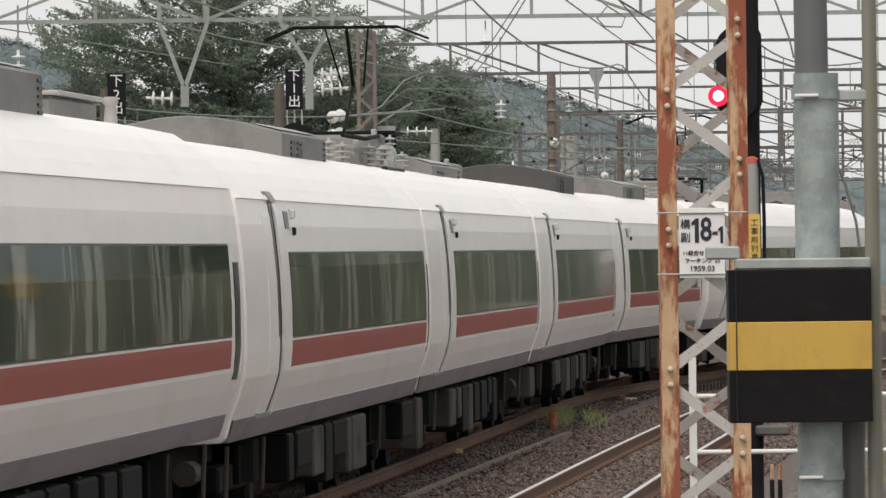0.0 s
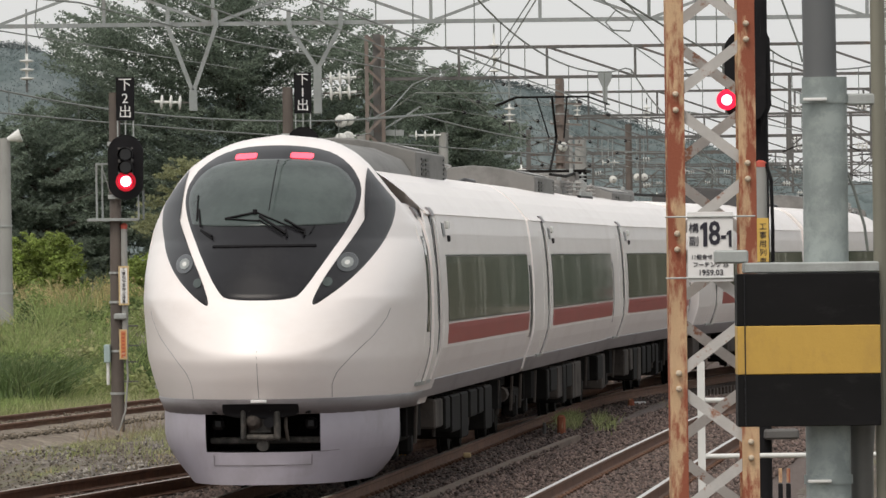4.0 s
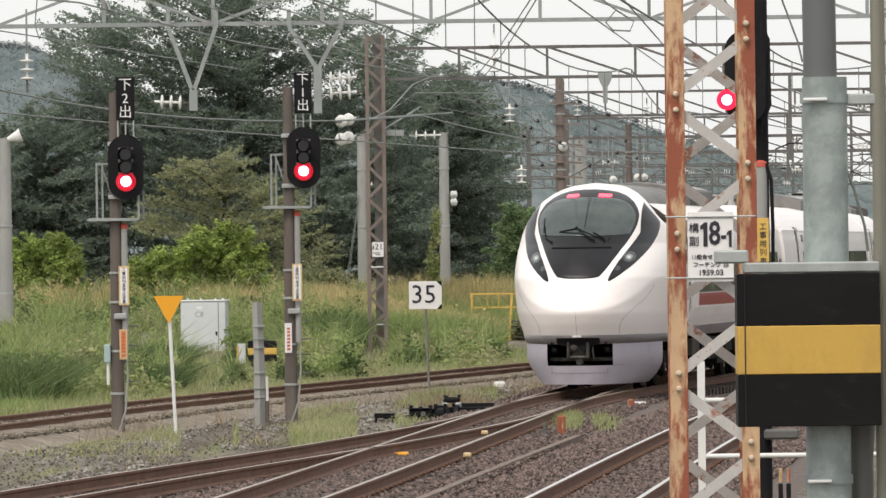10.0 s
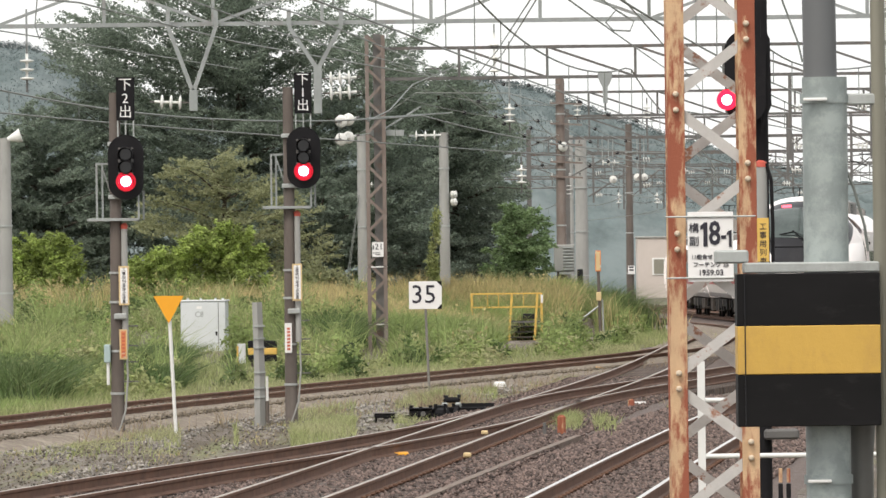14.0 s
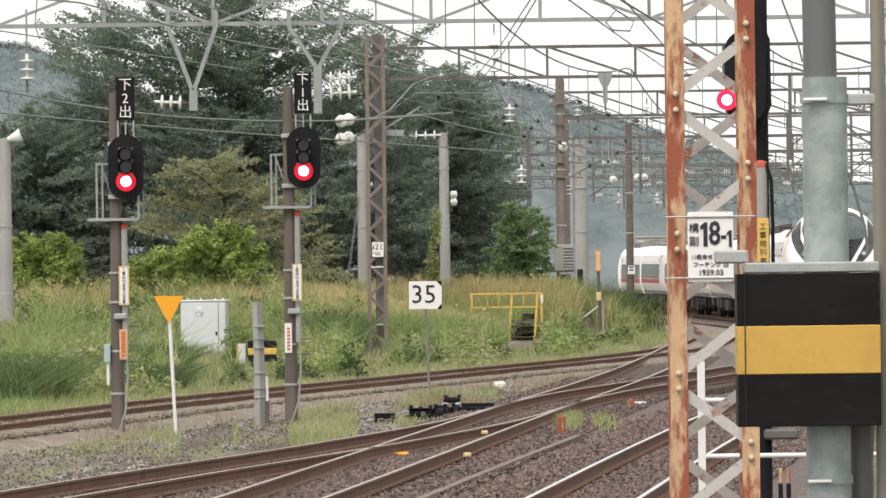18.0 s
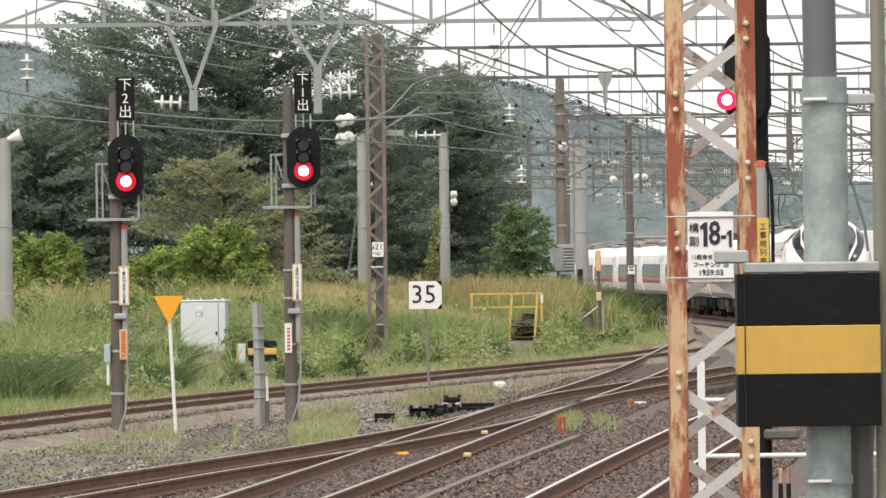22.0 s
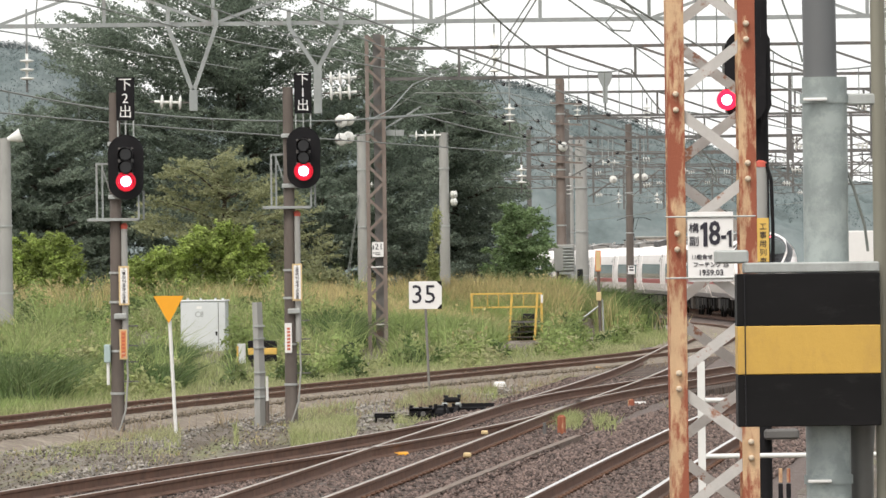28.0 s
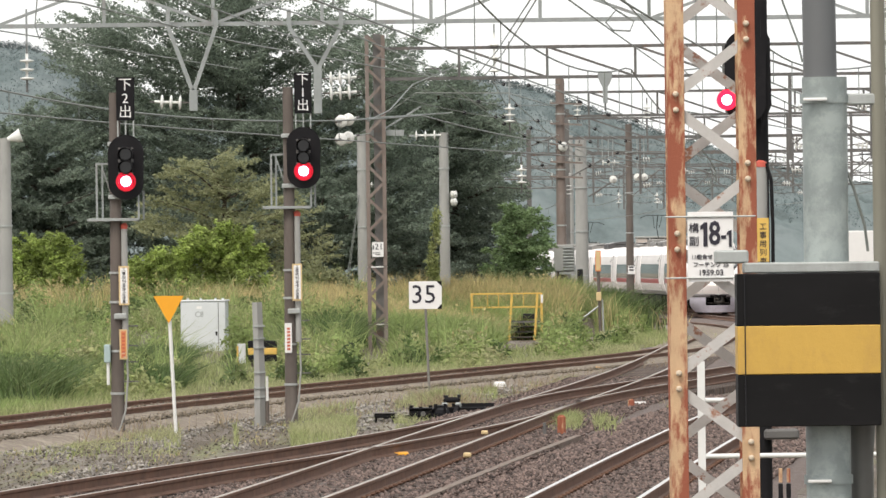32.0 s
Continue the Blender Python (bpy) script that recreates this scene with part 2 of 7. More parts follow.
# ---- mesh tools ----
class Geo:
    """A mesh in the making: points and faces, with a material slot for each face."""

    def __init__(self):
        self.v, self.f, self.m = [], [], []

    def face(self, pts, slot=0):
        n = len(self.v)
        self.v.extend([tuple(p) for p in pts])
        self.f.append(tuple(range(n, n + len(pts))))
        self.m.append(slot)

    def grid(self, rows, close=False, slot=0, flip=False):
        n, w = len(self.v), len(rows[0])
        for r in rows:
            self.v.extend([tuple(p) for p in r])
        for i in range(len(rows) - 1):
            for j in range(w if close else w - 1):
                a, b = n + i * w + j, n + i * w + (j + 1) % w
                q = (a, b, b + w, a + w)
                self.f.append(q[::-1] if flip else q)
                self.m.append(slot)

    def box(self, c, s, bevel=0.0, m=None, slot=0):
        hx, hy, hz = s[0] / 2, s[1] / 2, s[2] / 2
        b = min(bevel, hx * 0.9, hy * 0.9, hz * 0.9)
        pts, faces = [], []
        if b <= 0:
            for x in (-hx, hx):
                for y in (-hy, hy):
                    for z in (-hz, hz):
                        pts.append((x, y, z))
            faces = [(0, 1, 3, 2), (4, 6, 7, 5), (0, 4, 5, 1), (2, 3, 7, 6), (0, 2, 6, 4), (1, 5, 7, 3)]
        else:
            idx = {}
            for sx in (-1, 1):
                for sy in (-1, 1):
                    for sz in (-1, 1):
                        for k in range(3):
                            idx[sx, sy, sz, k] = len(pts)
                            pts.append((sx * (hx - (0 if k == 0 else b)), sy * (hy - (0 if k == 1 else b)), sz * (hz - (0 if k == 2 else b))))
            for s_ in (-1, 1):
                o = [(-1, -1), (1, -1), (1, 1), (-1, 1)]
                faces.append([idx[s_, a, c_, 0] for a, c_ in o][::s_])
                faces.append([idx[a, s_, c_, 1] for a, c_ in o][::-s_])
                faces.append([idx[a, c_, s_, 2] for a, c_ in o][::s_])
            for a in (-1, 1):
                for c_ in (-1, 1):
                    faces.append([idx[-1, a, c_, 1], idx[1, a, c_, 1], idx[1, a, c_, 2], idx[-1, a, c_, 2]][::-a * c_])
                    faces.append([idx[a, -1, c_, 0], idx[a, 1, c_, 0], idx[a, 1, c_, 2], idx[a, -1, c_, 2]][::a * c_])
                    faces.append([idx[a, c_, -1, 0], idx[a, c_, 1, 0], idx[a, c_, 1, 1], idx[a, c_, -1, 1]][::-a * c_])
                    for e in (-1, 1):
                        faces.append([idx[a, c_, e, 0], idx[a, c_, e, 1], idx[a, c_, e, 2]][::a * c_ * e])
        t = Matrix.Translation(c) @ (m or Matrix.Identity(4))
        n = len(self.v)
        self.v.extend([tuple(t @ Vector(p)) for p in pts])
        for q in faces:
            self.f.append(tuple(n + i for i in q))
            self.m.append(slot)
        return self

    def bar(self, a, b, w, h, slot=0, up=(0, 0, 1)):
        """A rectangular bar from a to b, w wide and h high."""
        a, b = Vector(a), Vector(b)
        d = (b - a).normalized()
        u = Vector(up)
        if abs(d.dot(u)) > 0.95:
            u = Vector((1, 0, 0))
        side = d.cross(u).normalized() * w / 2
        top = side.cross(d).normalized() * h / 2
        ring = [(-1, -1), (1, -1), (1, 1), (-1, 1)]
        ra = [a + side * i + top * j for i, j in ring]
        rb = [b + side * i + top * j for i, j in ring]
        self.grid([ra, rb], True, slot)
        self.face(ra, slot)
        self.face(rb[::-1], slot)
        return self

    def tube(self, pts, r, seg=8, slot=0, caps=True):
        pts = [Vector(p) for p in pts]
        rs = r if isinstance(r, (list, tuple)) else [r] * len(pts)
        rows, u = [], None
        for i, p in enumerate(pts):
            d = (pts[min(i + 1, len(pts) - 1)] - pts[max(i - 1, 0)]).normalized()
            if u is None:
                u = Vector((0, 0, 1)) if abs(d.z) < 0.9 else Vector((1, 0, 0))
            s = d.cross(u).normalized()
            u = s.cross(d).normalized()
            rows.append([p + (s * math.cos(k * 2 * math.pi / seg) + u * math.sin(k * 2 * math.pi / seg)) * rs[i] for k in range(seg)])
        self.grid(rows, True, slot)
        if caps:
            self.face(rows[0], slot)
            self.face(rows[-1][::-1], slot)
        return self

    def prism(self, poly, y0, y1, m=None, slot=0):
        """A flat outline in x and z, from depth y0 to y1."""
        t = m or Matrix.Identity(4)
        a = [t @ Vector((x, y0, z)) for x, z in poly]
        b = [t @ Vector((x, y1, z)) for x, z in poly]
        self.face(a, slot)
        self.face(b[::-1], slot)
        self.grid([a + a[:1], b + b[:1]], False, slot, True)
        return self


def part(name, geo, material, parent=None, label="", smooth=False):
    me = bpy.data.meshes.new(name)
    me.from_pydata(geo.v, [], geo.f)
    for k in (material if isinstance(material, (list, tuple)) else [material]):
        me.materials.append(k)
    if any(geo.m):
        me.polygons.foreach_set("material_index", geo.m)
    if smooth:
        me.shade_smooth()
    me.update()
    ob = new(name, me)
    if parent:
        ob.parent = parent
    if label:
        tagged(ob, label)
    return ob


def thing(name, at, label, category, group="", rz=0):
    ob = new(name)
    ob.matrix_basis = pose(*at, 0, 0, rz)
    return tagged(ob, label, category, group)


def share(name, ob, parent, m):
    """One more piece on the mesh of ob."""
    o = new(name, ob.data)
    o.parent = parent
    o.matrix_basis = m
    return o


def spline(points):
    """Natural cubic through (y, x) points; returns a function of y."""
    ys = np.array([p[0] for p in points], float)
    xs = np.array([p[1] for p in points], float)
    h = np.diff(ys)
    n = len(ys)
    a, r = np.zeros((n, n)), np.zeros(n)
    a[0, 0] = a[-1, -1] = 1
    for i in range(1, n - 1):
        a[i, i - 1], a[i, i], a[i, i + 1] = h[i - 1], 2 * (h[i - 1] + h[i]), h[i]
        r[i] = 6 * ((xs[i + 1] - xs[i]) / h[i] - (xs[i] - xs[i - 1]) / h[i - 1])
    m = np.linalg.solve(a, r)

    def f(y):
        y = np.asarray(y, float)
        i = np.clip(np.searchsorted(ys, y) - 1, 0, n - 2)
        t = y - ys[i]
        b = (xs[i + 1] - xs[i]) / h[i] - h[i] * (2 * m[i] + m[i + 1]) / 6
        return xs[i] + b * t + m[i] / 2 * t ** 2 + (m[i + 1] - m[i]) / (6 * h[i]) * t ** 3
    return f


# ---- the lines of rails, as x over y ----
FAR = [(134.5, 2.62), (141, 3.53), (148.3, 4.57), (157, 5.82), (175, 8.15), (204.6, 10.43), (224, 11.55), (243.6, 12.55), (263, 13.05), (283, 13.35),
       (312, 13.4), (351, 13.0), (380, 12.45), (407, 11.6), (427, 10.8), (447, 9.95), (500, 8.0), (620, 4.0)]
train_line = spline([(20, -5.92), (77, -1.82), (98.5, -0.31), (111, 0.60), (123.4, 1.50), (134.5, 2.49), (141, 3.36), (148.3, 4.40), (157, 5.66)] + FAR[4:])
line_straight = spline([(20, -5.85), (77, -1.76), (98.5, -0.24), (125, 1.63), (139.3, 2.7), (163, 4.3), (199, 6.32), (222, 7.55)])
line_curve = spline([(20, -12.6), (78, -4.37), (87, -3.05), (97, -1.45), (104.5, -0.4), (111, 0.42), (123.4, 1.5)] + FAR)
line_side = spline([(20, -21.0), (90, -10.6), (112.7, -7.2), (129, -5.0), (140, -3.2), (152, -1.1), (164, 1.0), (175.5, 3.1), (196.6, 6.1), (222, 7.9), (250, 8.9), (281, 9.3),
                    (311, 9.3), (351, 8.8), (407, 6.3), (447, 4.4), (620, -0.8)])
line_right = spline([(20, -2.9), (75.3, 1.34), (88, 2.31), (103.6, 3.55), (125, 5.4), (143, 7.3), (160, 9.6), (201, 14.2), (241, 16.5),
                     (281, 17.4), (351, 16.8), (407, 14.4), (447, 12.5), (620, 7.5)])


def fall(y):
    """The line climbs a little towards the platform and falls gently beyond the second gantry."""
    return np.interp(y, [30, 62, 235, 262, 305, 350, 400, 620], [0.18, 0, 0, -0.08, -0.32, -0.46, -0.54, -0.8])


def rail_points(line, y0, y1, off, step=2.0):
    ys = np.arange(y0, y1 + 0.01, step)
    xs = line(ys)
    dx = (line(ys + 0.1) - line(ys - 0.1)) / 0.2
    n = np.sqrt(1 + dx ** 2)
    return [(x + off / k, y - off * d / k, float(fall(y))) for x, y, d, k in zip(xs, ys, dx, n)]


def rail_geo(pts):
    """A flat-bottomed rail: worn head, web and foot."""
    prof = [(-0.065, -0.15), (-0.065, -0.135), (-0.01, -0.115), (-0.01, -0.045), (-0.032, -0.03), (-0.032, -0.004), (-0.026, 0.0),
            (0.026, 0.0), (0.032, -0.004), (0.032, -0.03), (0.01, -0.045), (0.01, -0.115), (0.065, -0.135), (0.065, -0.15)]
    g = Geo()
    rows = []
    for i, p in enumerate(pts):
        a, b = Vector(pts[max(i - 1, 0)]), Vector(pts[min(i + 1, len(pts) - 1)])
        d = (b - a).normalized()
        s = Vector((d.y, -d.x, 0))
        rows.append([Vector(p) + s * u + Vector((0, 0, w)) for u, w in prof])
    g.grid(rows)
    top = {6}
    w = len(prof) - 1
    g.m = [1 if (k % w) in top else 0 for k in range(len(g.f))]
    return g


def railway(name, line, y0, y1, label, sleepers=(76, 190), head=RAILTOP):
    t = thing(name, (0, 0, 0), label, "railway track")
    tagged(t, kind="structure")
    for off in (-0.566, 0.566):
        part("rail", rail_geo(rail_points(line, y0, y1, off)), [RAILSIDE, head], t)
    g = Geo().box((0, 0, -0.225), (2.1, 0.22, 0.14), 0.012)
    first = None
    y = sleepers[0]
    while y < sleepers[1]:
        x = float(line(y))
        a = math.atan2(-float(line(y + 0.1) - line(y - 0.1)), 0.2)
        m = pose(x, y, 0.0, 0, 0, math.degrees(a) + random.uniform(-1, 1))
        if first is None:
            first = part("sleeper", g, SLEEPER, t)
            first.matrix_basis = m
        else:
            share("sleeper", first, t, m)
        y += 0.62
    return t


railway("track_main", line_straight, 30, 226, "worn railway track with rusty rails on brown ballast")
railway("track_curve", line_curve, 40, 620, "curving railway track with polished rails through a turnout", (76, 200))
railway("track_side", line_side, 40, 620, "rusty side track along the tall grass", (105, 205), RAILRUST)
railway("track_platform", line_right, 20, 620, "railway track with a bright worn rail head on brown ballast", (76, 165), RAILBR)


def rail_clips(track, line, off, y0, y1):
    """Clips that hold the rail's foot to each sleeper, on both sides."""
    first = bpy.data.objects.get("rail_clip")
    y = y0
    while y < y1:
        for s in (-1, 1):
            x = float(line(y)) + off + s * 0.085
            if first is None:
                first = part("rail_clip", Geo().box((0, 0, -0.125), (0.06, 0.09, 0.035), 0.012), RAILSIDE, track)
                first.matrix_basis = pose(x, y, 0)
            else:
                share("rail_clip", first, track, pose(x, y, 0))
        y += 0.62


for nm, ln, of, ya, yb in (("track_platform", line_right, -0.566, 76, 120), ("track_platform", line_right, 0.566, 76, 100), ("track_main", line_straight, 0.566, 76, 118)):
    rail_clips(bpy.data.objects[nm], ln, of, ya, yb)


# ---- ground ----
def ground_material():
    m = bpy.data.materials.new("gravelly_ground")
    m.use_nodes = True
    nt = m.node_tree
    b = nt.nodes["Principled BSDF"]
    b.inputs['Roughness'].default_value = 0.95
    vo = nt.nodes.new("ShaderNodeTexVoronoi")
    vo.inputs['Scale'].default_value = 16
    tc = nt.nodes.new("ShaderNodeTexCoord")
    nt.links.new(tc.outputs['Object'], vo.inputs['Vector'])
    peb = ramp(nt, vo.outputs['Color'], [(0.15, (0.06, 0.048, 0.039)), (0.5, (0.135, 0.11, 0.09)), (0.85, (0.30, 0.265, 0.235))])
    dirt = ramp(nt, noise_tex(nt, 5, 6, 0.75), [(0.3, (0.062, 0.047, 0.033)), (0.7, (0.150, 0.124, 0.088))])
    fine = mix(nt, ramp(nt, noise_tex(nt, 1.5, 5, 0.7, (1, 0.08, 1)), [(0.42, (0, 0, 0)), (0.56, (1, 1, 1))]), peb, dirt)
    green = ramp(nt, noise_tex(nt, 3, 6, 0.7), [(0.3, (0.13, 0.15, 0.06)), (0.7, (0.24, 0.25, 0.11))])
    f = ramp(nt, noise_tex(nt, 1.3, 5, 0.65, (1, 0.06, 1)), [(0.52, (0, 0, 0)), (0.64, (0.8, 0.8, 0.8))])
    pale = ramp(nt, noise_tex(nt, 1.7, 6, 0.75, (1, 0.06, 1)), [(0.54, (0, 0, 0)), (0.62, (0.85, 0.85, 0.85))])
    sand = ramp(nt, noise_tex(nt, 22, 4, 0.8), [(0.3, (0.175, 0.152, 0.128)), (0.7, (0.34, 0.31, 0.27))])
    nt.links.new(mix(nt, pale, mix(nt, f, fine, green), sand), b.inputs['Base Color'])
    bp = nt.nodes.new("ShaderNodeBump")
    bp.inputs['Strength'].default_value, bp.inputs['Distance'].default_value = 0.8, 0.04
    nt.links.new(noise_tex(nt, 16, 6, 0.8), bp.inputs['Height'])
    nt.links.new(bp.outputs[0], b.inputs['Normal'])
    return m


def bank(x, y):
    """The field rises gently towards the trees."""
    a = min(1.0, max(0.0, (y - 190) / 48))
    c = min(1.0, max(0.0, (0.5 - x) / 4))
    e = min(1.0, max(0.0, (y - 246) / 7)) * min(1.0, max(0.0, (300 - y) / 20)) * min(1.0, max(0.0, (6.5 - x) / 2.5)) * (1 - c)
    return 1.0 * e + 1.1 * a * a * (3 - 2 * a) * c + float(fall(y)) * min(1.0, max(0.0, x / 4))


GROUND = ground_material()
g = Geo()
ys = list(np.arange(-60, 70, 10)) + list(np.arange(70, 260, 1.0)) + list(np.arange(260, 640, 10)) + [700, 900, 1300, 2000, 3500]
xs = [-2500, -800, -300, -120, -60, -40] + list(np.arange(-30, 31, 0.75)) + [40, 60, 120, 300, 800, 2500]
g.grid([[(x, y, -0.29 + bank(x, y) + 0.05 * noise.noise((x * 0.5, y * 0.3, 0)) + 0.02 * noise.noise((x * 2.1, y * 2.1, 3))) for x in xs] for y in ys], flip=False)
ground = part("ground", g, GROUND, None, "gravelly trackside ground with patches of weeds", True)
tagged(ground, category="ground", kind="structure")


def bed(name, line, y0, y1, label, material=None, fill=0.0):
    g = Geo()
    rows = []
    for y in np.arange(y0, y1, 1.0):
        x = float(line(y))
        rows.append([(x + u, y, float(fall(y)) + w + fill * max(0.0, 1 - (u / 1.9) ** 2) + 0.025 * noise.noise((x + u * 3, y * 1.3, 9))) for u, w in
                     ((-2.1, -0.36), (-1.6, -0.22), (-1.0, -0.17), (-0.62, -0.172), (-0.4, -0.165), (0, -0.168), (0.4, -0.165), (0.62, -0.172), (1.0, -0.17), (1.6, -0.22), (2.1, -0.36))])
    g.grid(rows)
    ob = part(name, g, material or BALLAST, None, label, True)
    return tagged(ob, category="ballast", kind="structure")


BALLAST = mat("brown_ballast_bed", (0.125, 0.096, 0.085), 0.95, 0, 0.45, 16.0, (0.27, 0.225, 0.20), (0.55, 0.68), 24.0, bump=1.0, bump_scale=22.0)
bed("ballast_bed_platform", line_right, 20, 400, "brown crushed stone bed under the track")
bed("ballast_bed_main", line_straight, 30, 215, "brown crushed stone bed under the track")
bed("ballast_bed_curve", line_curve, 60, 108, "brown crushed stone bed under the track")
bed("ballast_bed_far", line_curve, 150, 420, "brown crushed stone bed under the curving track")
SIDEBED = mat("dusty_silted_ballast", (0.20, 0.165, 0.13), 0.95, 0, 0.4, 9.0, (0.34, 0.295, 0.235), (0.5, 0.66), 3.0, bump=0.9, bump_scale=20.0)
bed("ballast_bed_side", line_side, 60, 300, "silted grey-brown stone bed under the side track", SIDEBED, 0.085)


# ---- the express train ----
SECTION = [(0, 0.88), (0.8, 0.88), (1.25, 0.905), (1.30, 0.945), (1.343, 1.095), (1.41, 1.27), (1.455, 1.42), (1.473, 1.62), (1.473, 1.95), (1.462, 2.2),
           (1.445, 2.42), (1.42, 2.65), (1.385, 2.86), (1.31, 2.97), (1.21, 3.09), (1.08, 3.21), (0.94, 3.30), (0.6, 3.37), (0, 3.40)]


def half_width(z):
    zs = [p[1] for p in SECTION[2:]]
    us = [p[0] for p in SECTION[2:]]
    return float(np.interp(z, zs, us))


RING = [(u, z) for u, z in SECTION] + [(-u, z) for u, z in SECTION[-2:0:-1]]
CENTRE_Z = 1.35
# the cab's dome: height, half-width, how far the middle lies back, and the length over which the sides round off
CAB = [(0.84, 1.25, 0.34, 3.3), (1.0, 1.33, 0.20, 3.5), (1.2, 1.40, 0.08, 3.7), (1.36, 1.445, 0.01, 3.8), (1.42, 1.455, 0.0, 3.8), (1.46, 1.46, 0.02, 3.8), (1.6, 1.467, 0.10, 3.75),
       (1.8, 1.473, 0.22, 3.65), (2.0, 1.473, 0.37, 3.5), (2.25, 1.465, 0.57, 3.2), (2.5, 1.44, 0.81, 2.9), (2.75, 1.37, 1.08, 2.45), (2.9, 1.28, 1.25, 2.0),
       (3.0, 1.21, 1.38, 1.65), (3.1, 1.13, 1.51, 1.4), (3.2, 1.06, 1.66, 1.2), (3.36, 0.93, 1.92, 1.0), (3.5, 0.76, 2.24, 0.95), (3.61, 0.55, 2.58, 0.85), (3.675, 0.30, 2.95, 0.6), (3.69, 0.02, 3.3, 0.2)]
NOSE = -12.2


CAB_Z = np.arange(0.70, 3.76, 0.005)
CAB_ROWS = [np.convolve(np.pad(np.interp(CAB_Z, [c[0] for c in CAB], [c[k] for c in CAB]), 6, mode="edge"), np.ones(13) / 13, "valid").tolist() for k in (1, 2, 3)]


def cab(z):
    """Half-width, set-back of the middle and rounding length at a height, eased between the rows."""
    f = min(max((z - 0.70) / 0.005, 0.0), len(CAB_Z) - 2.001)
    i = int(f)
    return [r[i] + (r[i + 1] - r[i]) * (f - i) for r in CAB_ROWS]


def nose_depth(u, z):
    w, c, length = cab(z)
    if 1.42 < z < 2.6:
        # the bonnet's lower crease curves up towards the sides
        lift = 0.5 * min(1.0, abs(u) / 1.2) ** 3 * min(1.0, (2.6 - z) / 0.6)
        c = cab(max(1.42, z - lift))[1]
    p = 2.0 + 0.5 * min(1.0, max(0.0, (2.6 - z) / 0.6))
    return c + length * (1 - max(0.0, 1 - min(1.0, abs(u) / w) ** p) ** 0.58)


def nose_width(x, z):
    """Half-width of the driving car's side at x, behind the rounding of its nose."""
    lo, hi = 0.5, cab(z)[0]
    if nose_depth(hi, z) + NOSE <= x:
        return hi
    for _ in range(24):
        mid = (lo + hi) / 2
        if nose_depth(mid, z) + NOSE > x:
            hi = mid
        else:
            lo = mid
    return lo


def nose_shell():
    g = Geo()
    rows = []
    for k in range(111):
        z = 0.84 + 2.85 * k / 110
        w, c, length = cab(z)
        if k == 110:
            w = 0.02
        back = 5.9 if z < 2.95 else c + length + 0.05
        row = [(back, -w, z)]
        for i in range(-40, 41):
            u = w * math.sin(i / 40 * math.pi / 2)
            row.append((nose_depth(u, z), u, z))
        row.append((back, w, z))
        rows.append(row)
    g.grid(rows, False, flip=True)
    return g


def face_patch(outline, lift=0.012, steps=20, mirror=False):
    """A panel on the nose: its outline in (u, z), filled towards its own middle."""
    n = len(outline)
    fine = []
    for i in range(n):
        (u0, z0), (u1, z1) = outline[i], outline[(i + 1) % n]
        for k in range(4):
            fine.append((u0 + (u1 - u0) * k / 4, z0 + (z1 - z0) * k / 4))
    cu, cz = sum(p[0] for p in fine) / len(fine), sum(p[1] for p in fine) / len(fine)
    g = Geo()
    rows = []
    for k in range(steps + 1):
        f = k / steps
        rows.append([(nose_depth(cu + (u - cu) * f, cz + (z - cz) * f) - (lift if k < steps else -0.01), (cu + (u - cu) * f), cz + (z - cz) * f) for u, z in fine])
    g.grid(rows, True, flip=False)
    return g


def smooth_loop(pts, times=2):
    """Rounds an outline by cutting its corners."""
    for _ in range(times):
        out = []
        for (u0, z0), (u1, z1) in zip(pts, pts[1:] + pts[:1]):
            out += [(u0 * 0.75 + u1 * 0.25, z0 * 0.75 + z1 * 0.25), (u0 * 0.25 + u1 * 0.75, z0 * 0.25 + z1 * 0.75)]
        pts = out
    return pts


def side_strip(x0, x1, z0, z1, lift, side, n=6, width=None):
    """A strip that follows the curve of the body's side (side -1 or 1), proud by lift, with turned-in edges."""
    g = Geo()
    wide = width or (lambda x, z: half_width(z))
    zs = [z0 + (z1 - z0) * k / n for k in range(n + 1)]
    pts = [[(x0, side * (wide(x0, z) - 0.01), z), (x0, side * (wide(x0, z) + lift), z), (x1, side * (wide(x1, z) + lift), z), (x1, side * (wide(x1, z) - 0.01), z)] for z in zs]
    g.grid(pts, flip=(side > 0))
    g.face(pts[0])
    g.face(pts[-1][::-1])
    return g


def band_strip(x0, x1, side):
    g = Geo()
    pts = [(1.295, 0.905), (1.31, 0.945), (1.353, 1.085), (1.338, 1.10)]
    g.grid([[(x0, side * u, z), (x1, side * u, z)] for u, z in pts], flip=side > 0)
    return g


